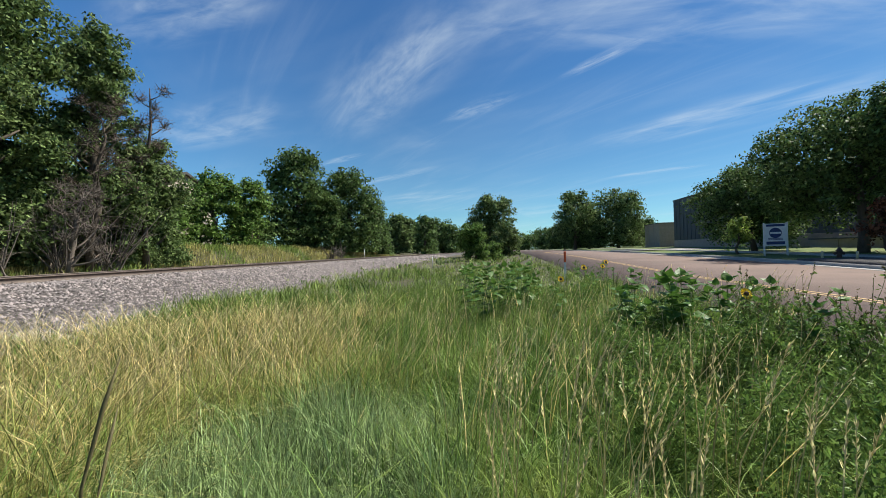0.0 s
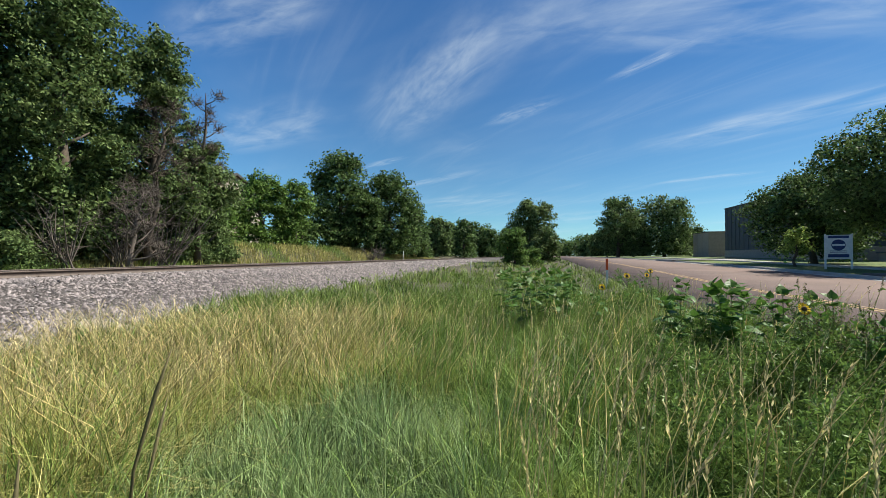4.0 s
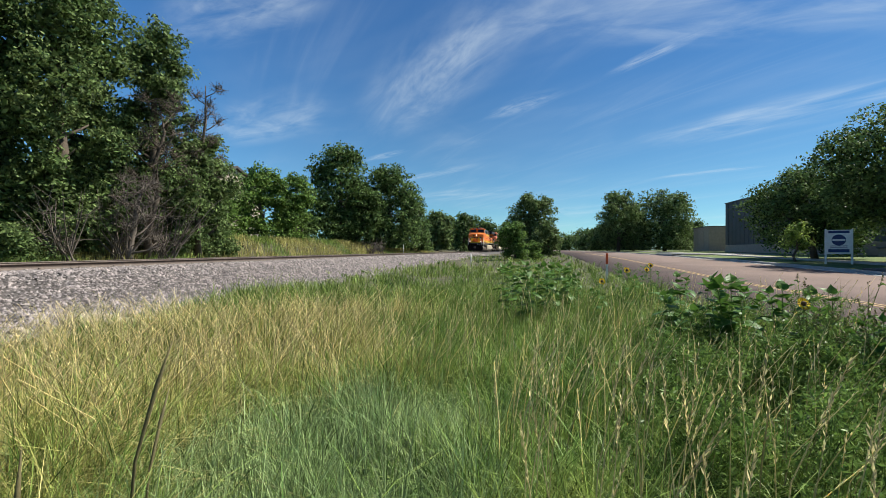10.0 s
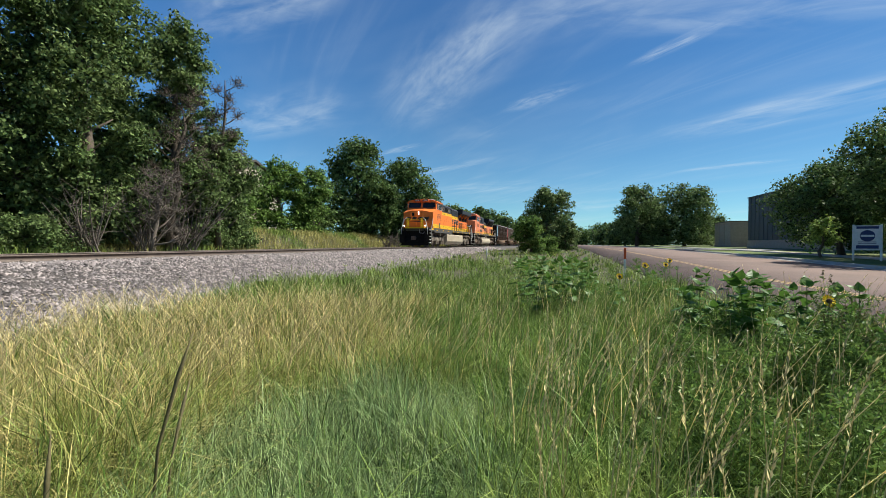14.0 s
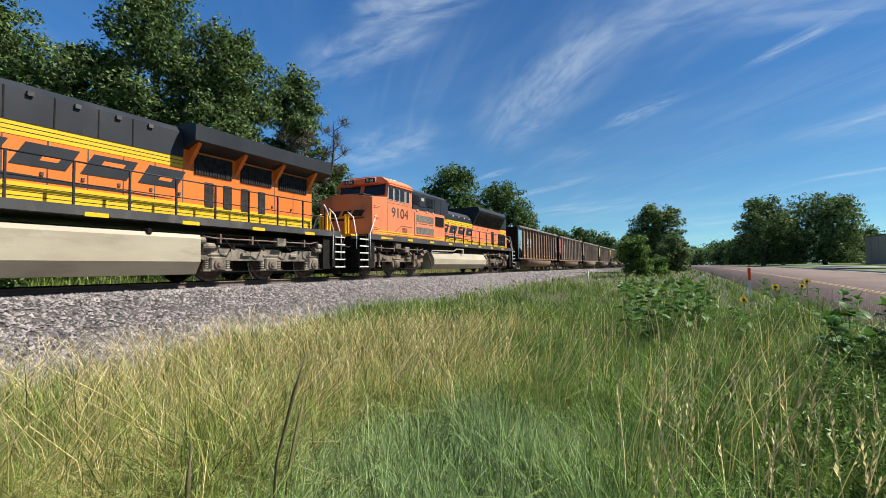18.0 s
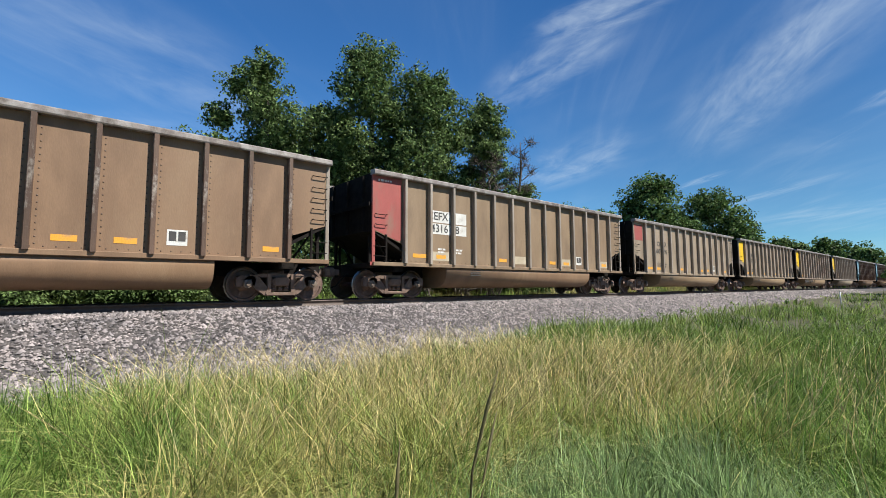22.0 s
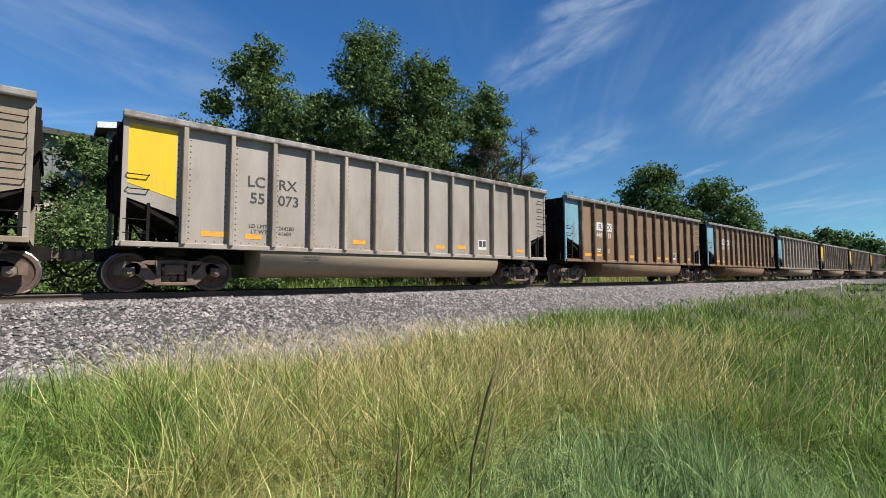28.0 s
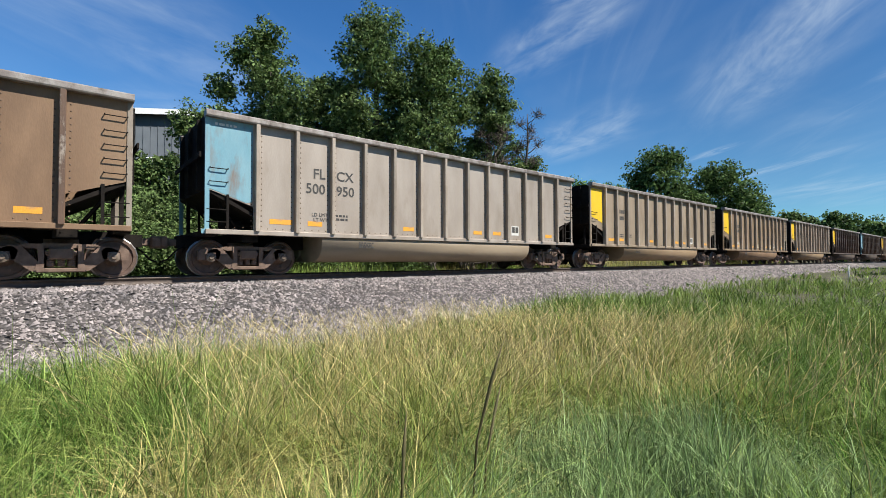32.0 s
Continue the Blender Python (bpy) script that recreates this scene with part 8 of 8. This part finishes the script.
def apartment(label, x, y0, y1, z0, top, peak, depth, wall, trim):
    """A block whose face looks at the track, with a low gable, battens, a stone base and windows."""
    ob = thing("apartment_building", label, "building", m=pose(x, 0, 0))
    mid = (y0 + y1) / 2
    bm = bmesh.new()
    prism(bm, [(y0, z0), (y1, z0), (y1, top), (mid, peak), (y0, top)], "x", -depth, 0)
    part("wall", bm, wall, ob)
    bm = bmesh.new()
    box(bm, -depth - 0.1, 0.12, y0 - 0.1, y1 + 0.1, -1.0, z0 + 1.0, 0.03)
    part("stone_base", bm, pale_stone, ob, "pale stone base")
    for s, a, b in ((-1, y0 - 0.6, mid), (1, y1 + 0.6, mid)):
        e = top - 0.6 * (peak - top) / (mid - y0)
        bm = bmesh.new()
        prism(bm, [(a, e), (b, peak), (b, peak + 0.30), (a, e + 0.30)], "x", -depth - 0.5, 0.5)
        part("roof", bm, shingle, ob)
        bm = bmesh.new()
        prism(bm, [(a, e - 0.06), (b, peak - 0.06), (b, peak + 0.32), (a, e + 0.32)], "x", 0.5, 0.54)
        part("fascia", bm, trim, ob)
    n = int((y1 - y0) / 0.42)
    for k in range(n + 1):
        y = y0 + (y1 - y0) * k / n
        t = top + (peak - top) * (1 - abs(y - mid) / (mid - y0))
        bm = bmesh.new()
        box(bm, 0.0, 0.035, y - 0.025, y + 0.025, z0 + 1.0, t - 0.05)
        part("batten", bm, wall, ob)
    return ob


flat_a = apartment("slate-grey low-gabled apartment block with pale roof trim", -36.0, 2.4, 10.8, 5.8, 11.0, 11.7, 10, siding, trim_white)
window_unit(flat_a, 0, 4.6, 7.2, 1.1, 1.3)
flat_b = apartment("slate-grey apartment wing beside the gabled block", -38.0, -15.5, 1.9, 5.8, 10.45, 10.75, 10, siding_light, fascia_dark)
for y in (-3, -6.5, -10):
    window_unit(flat_b, 0, y, 8.4, 1.4, 1.4)
    window_unit(flat_b, 0, y, 6.4, 1.4, 1.2)
house = apartment("house with brown shingle roof behind the trees", -46.0, 55.0, 68.0, 1.0, 11.6, 13.9, 9, pale_stone, fascia_dark)
window_unit(house, 0, 61.5, 9.0, 1.4, 1.2)


# ---- what moves ----
def place_on_track(y):
    y = float(y)
    slope = float(track_x(y + 0.5) - track_x(y - 0.5))
    return pose(float(track_x(y)), y, RAIL_Z, 0, 0, -math.degrees(math.atan(slope)))


WHEELS_KEYED = 48


def motions():
    times = [0, 0.1] + list(range(2, 18, 3)) + [t for t, _ in FRONT[1:-1]] + [31.9, 32]
    ts, ys = zip(*FRONT)
    for ob, offset in vehicles:
        walk(ob, [(t, place_on_track(np.interp(t, ts, ys) + offset)) for t in sorted(set(times))])

    # wheels roll with the train: a row for each frame, about 50 degrees apart
    steps = [k / FPS for k in range(int(32 * FPS) + 1)]
    run = [254.3 - float(np.interp(t, ts, ys)) for t in steps]
    for ob, y, radius in wheelsets[:WHEELS_KEYED]:
        walk(ob, [(t, pose(0, y, radius, math.degrees(d / radius) % 360, 0, 0)) for t, d in zip(steps, run)])


motions()
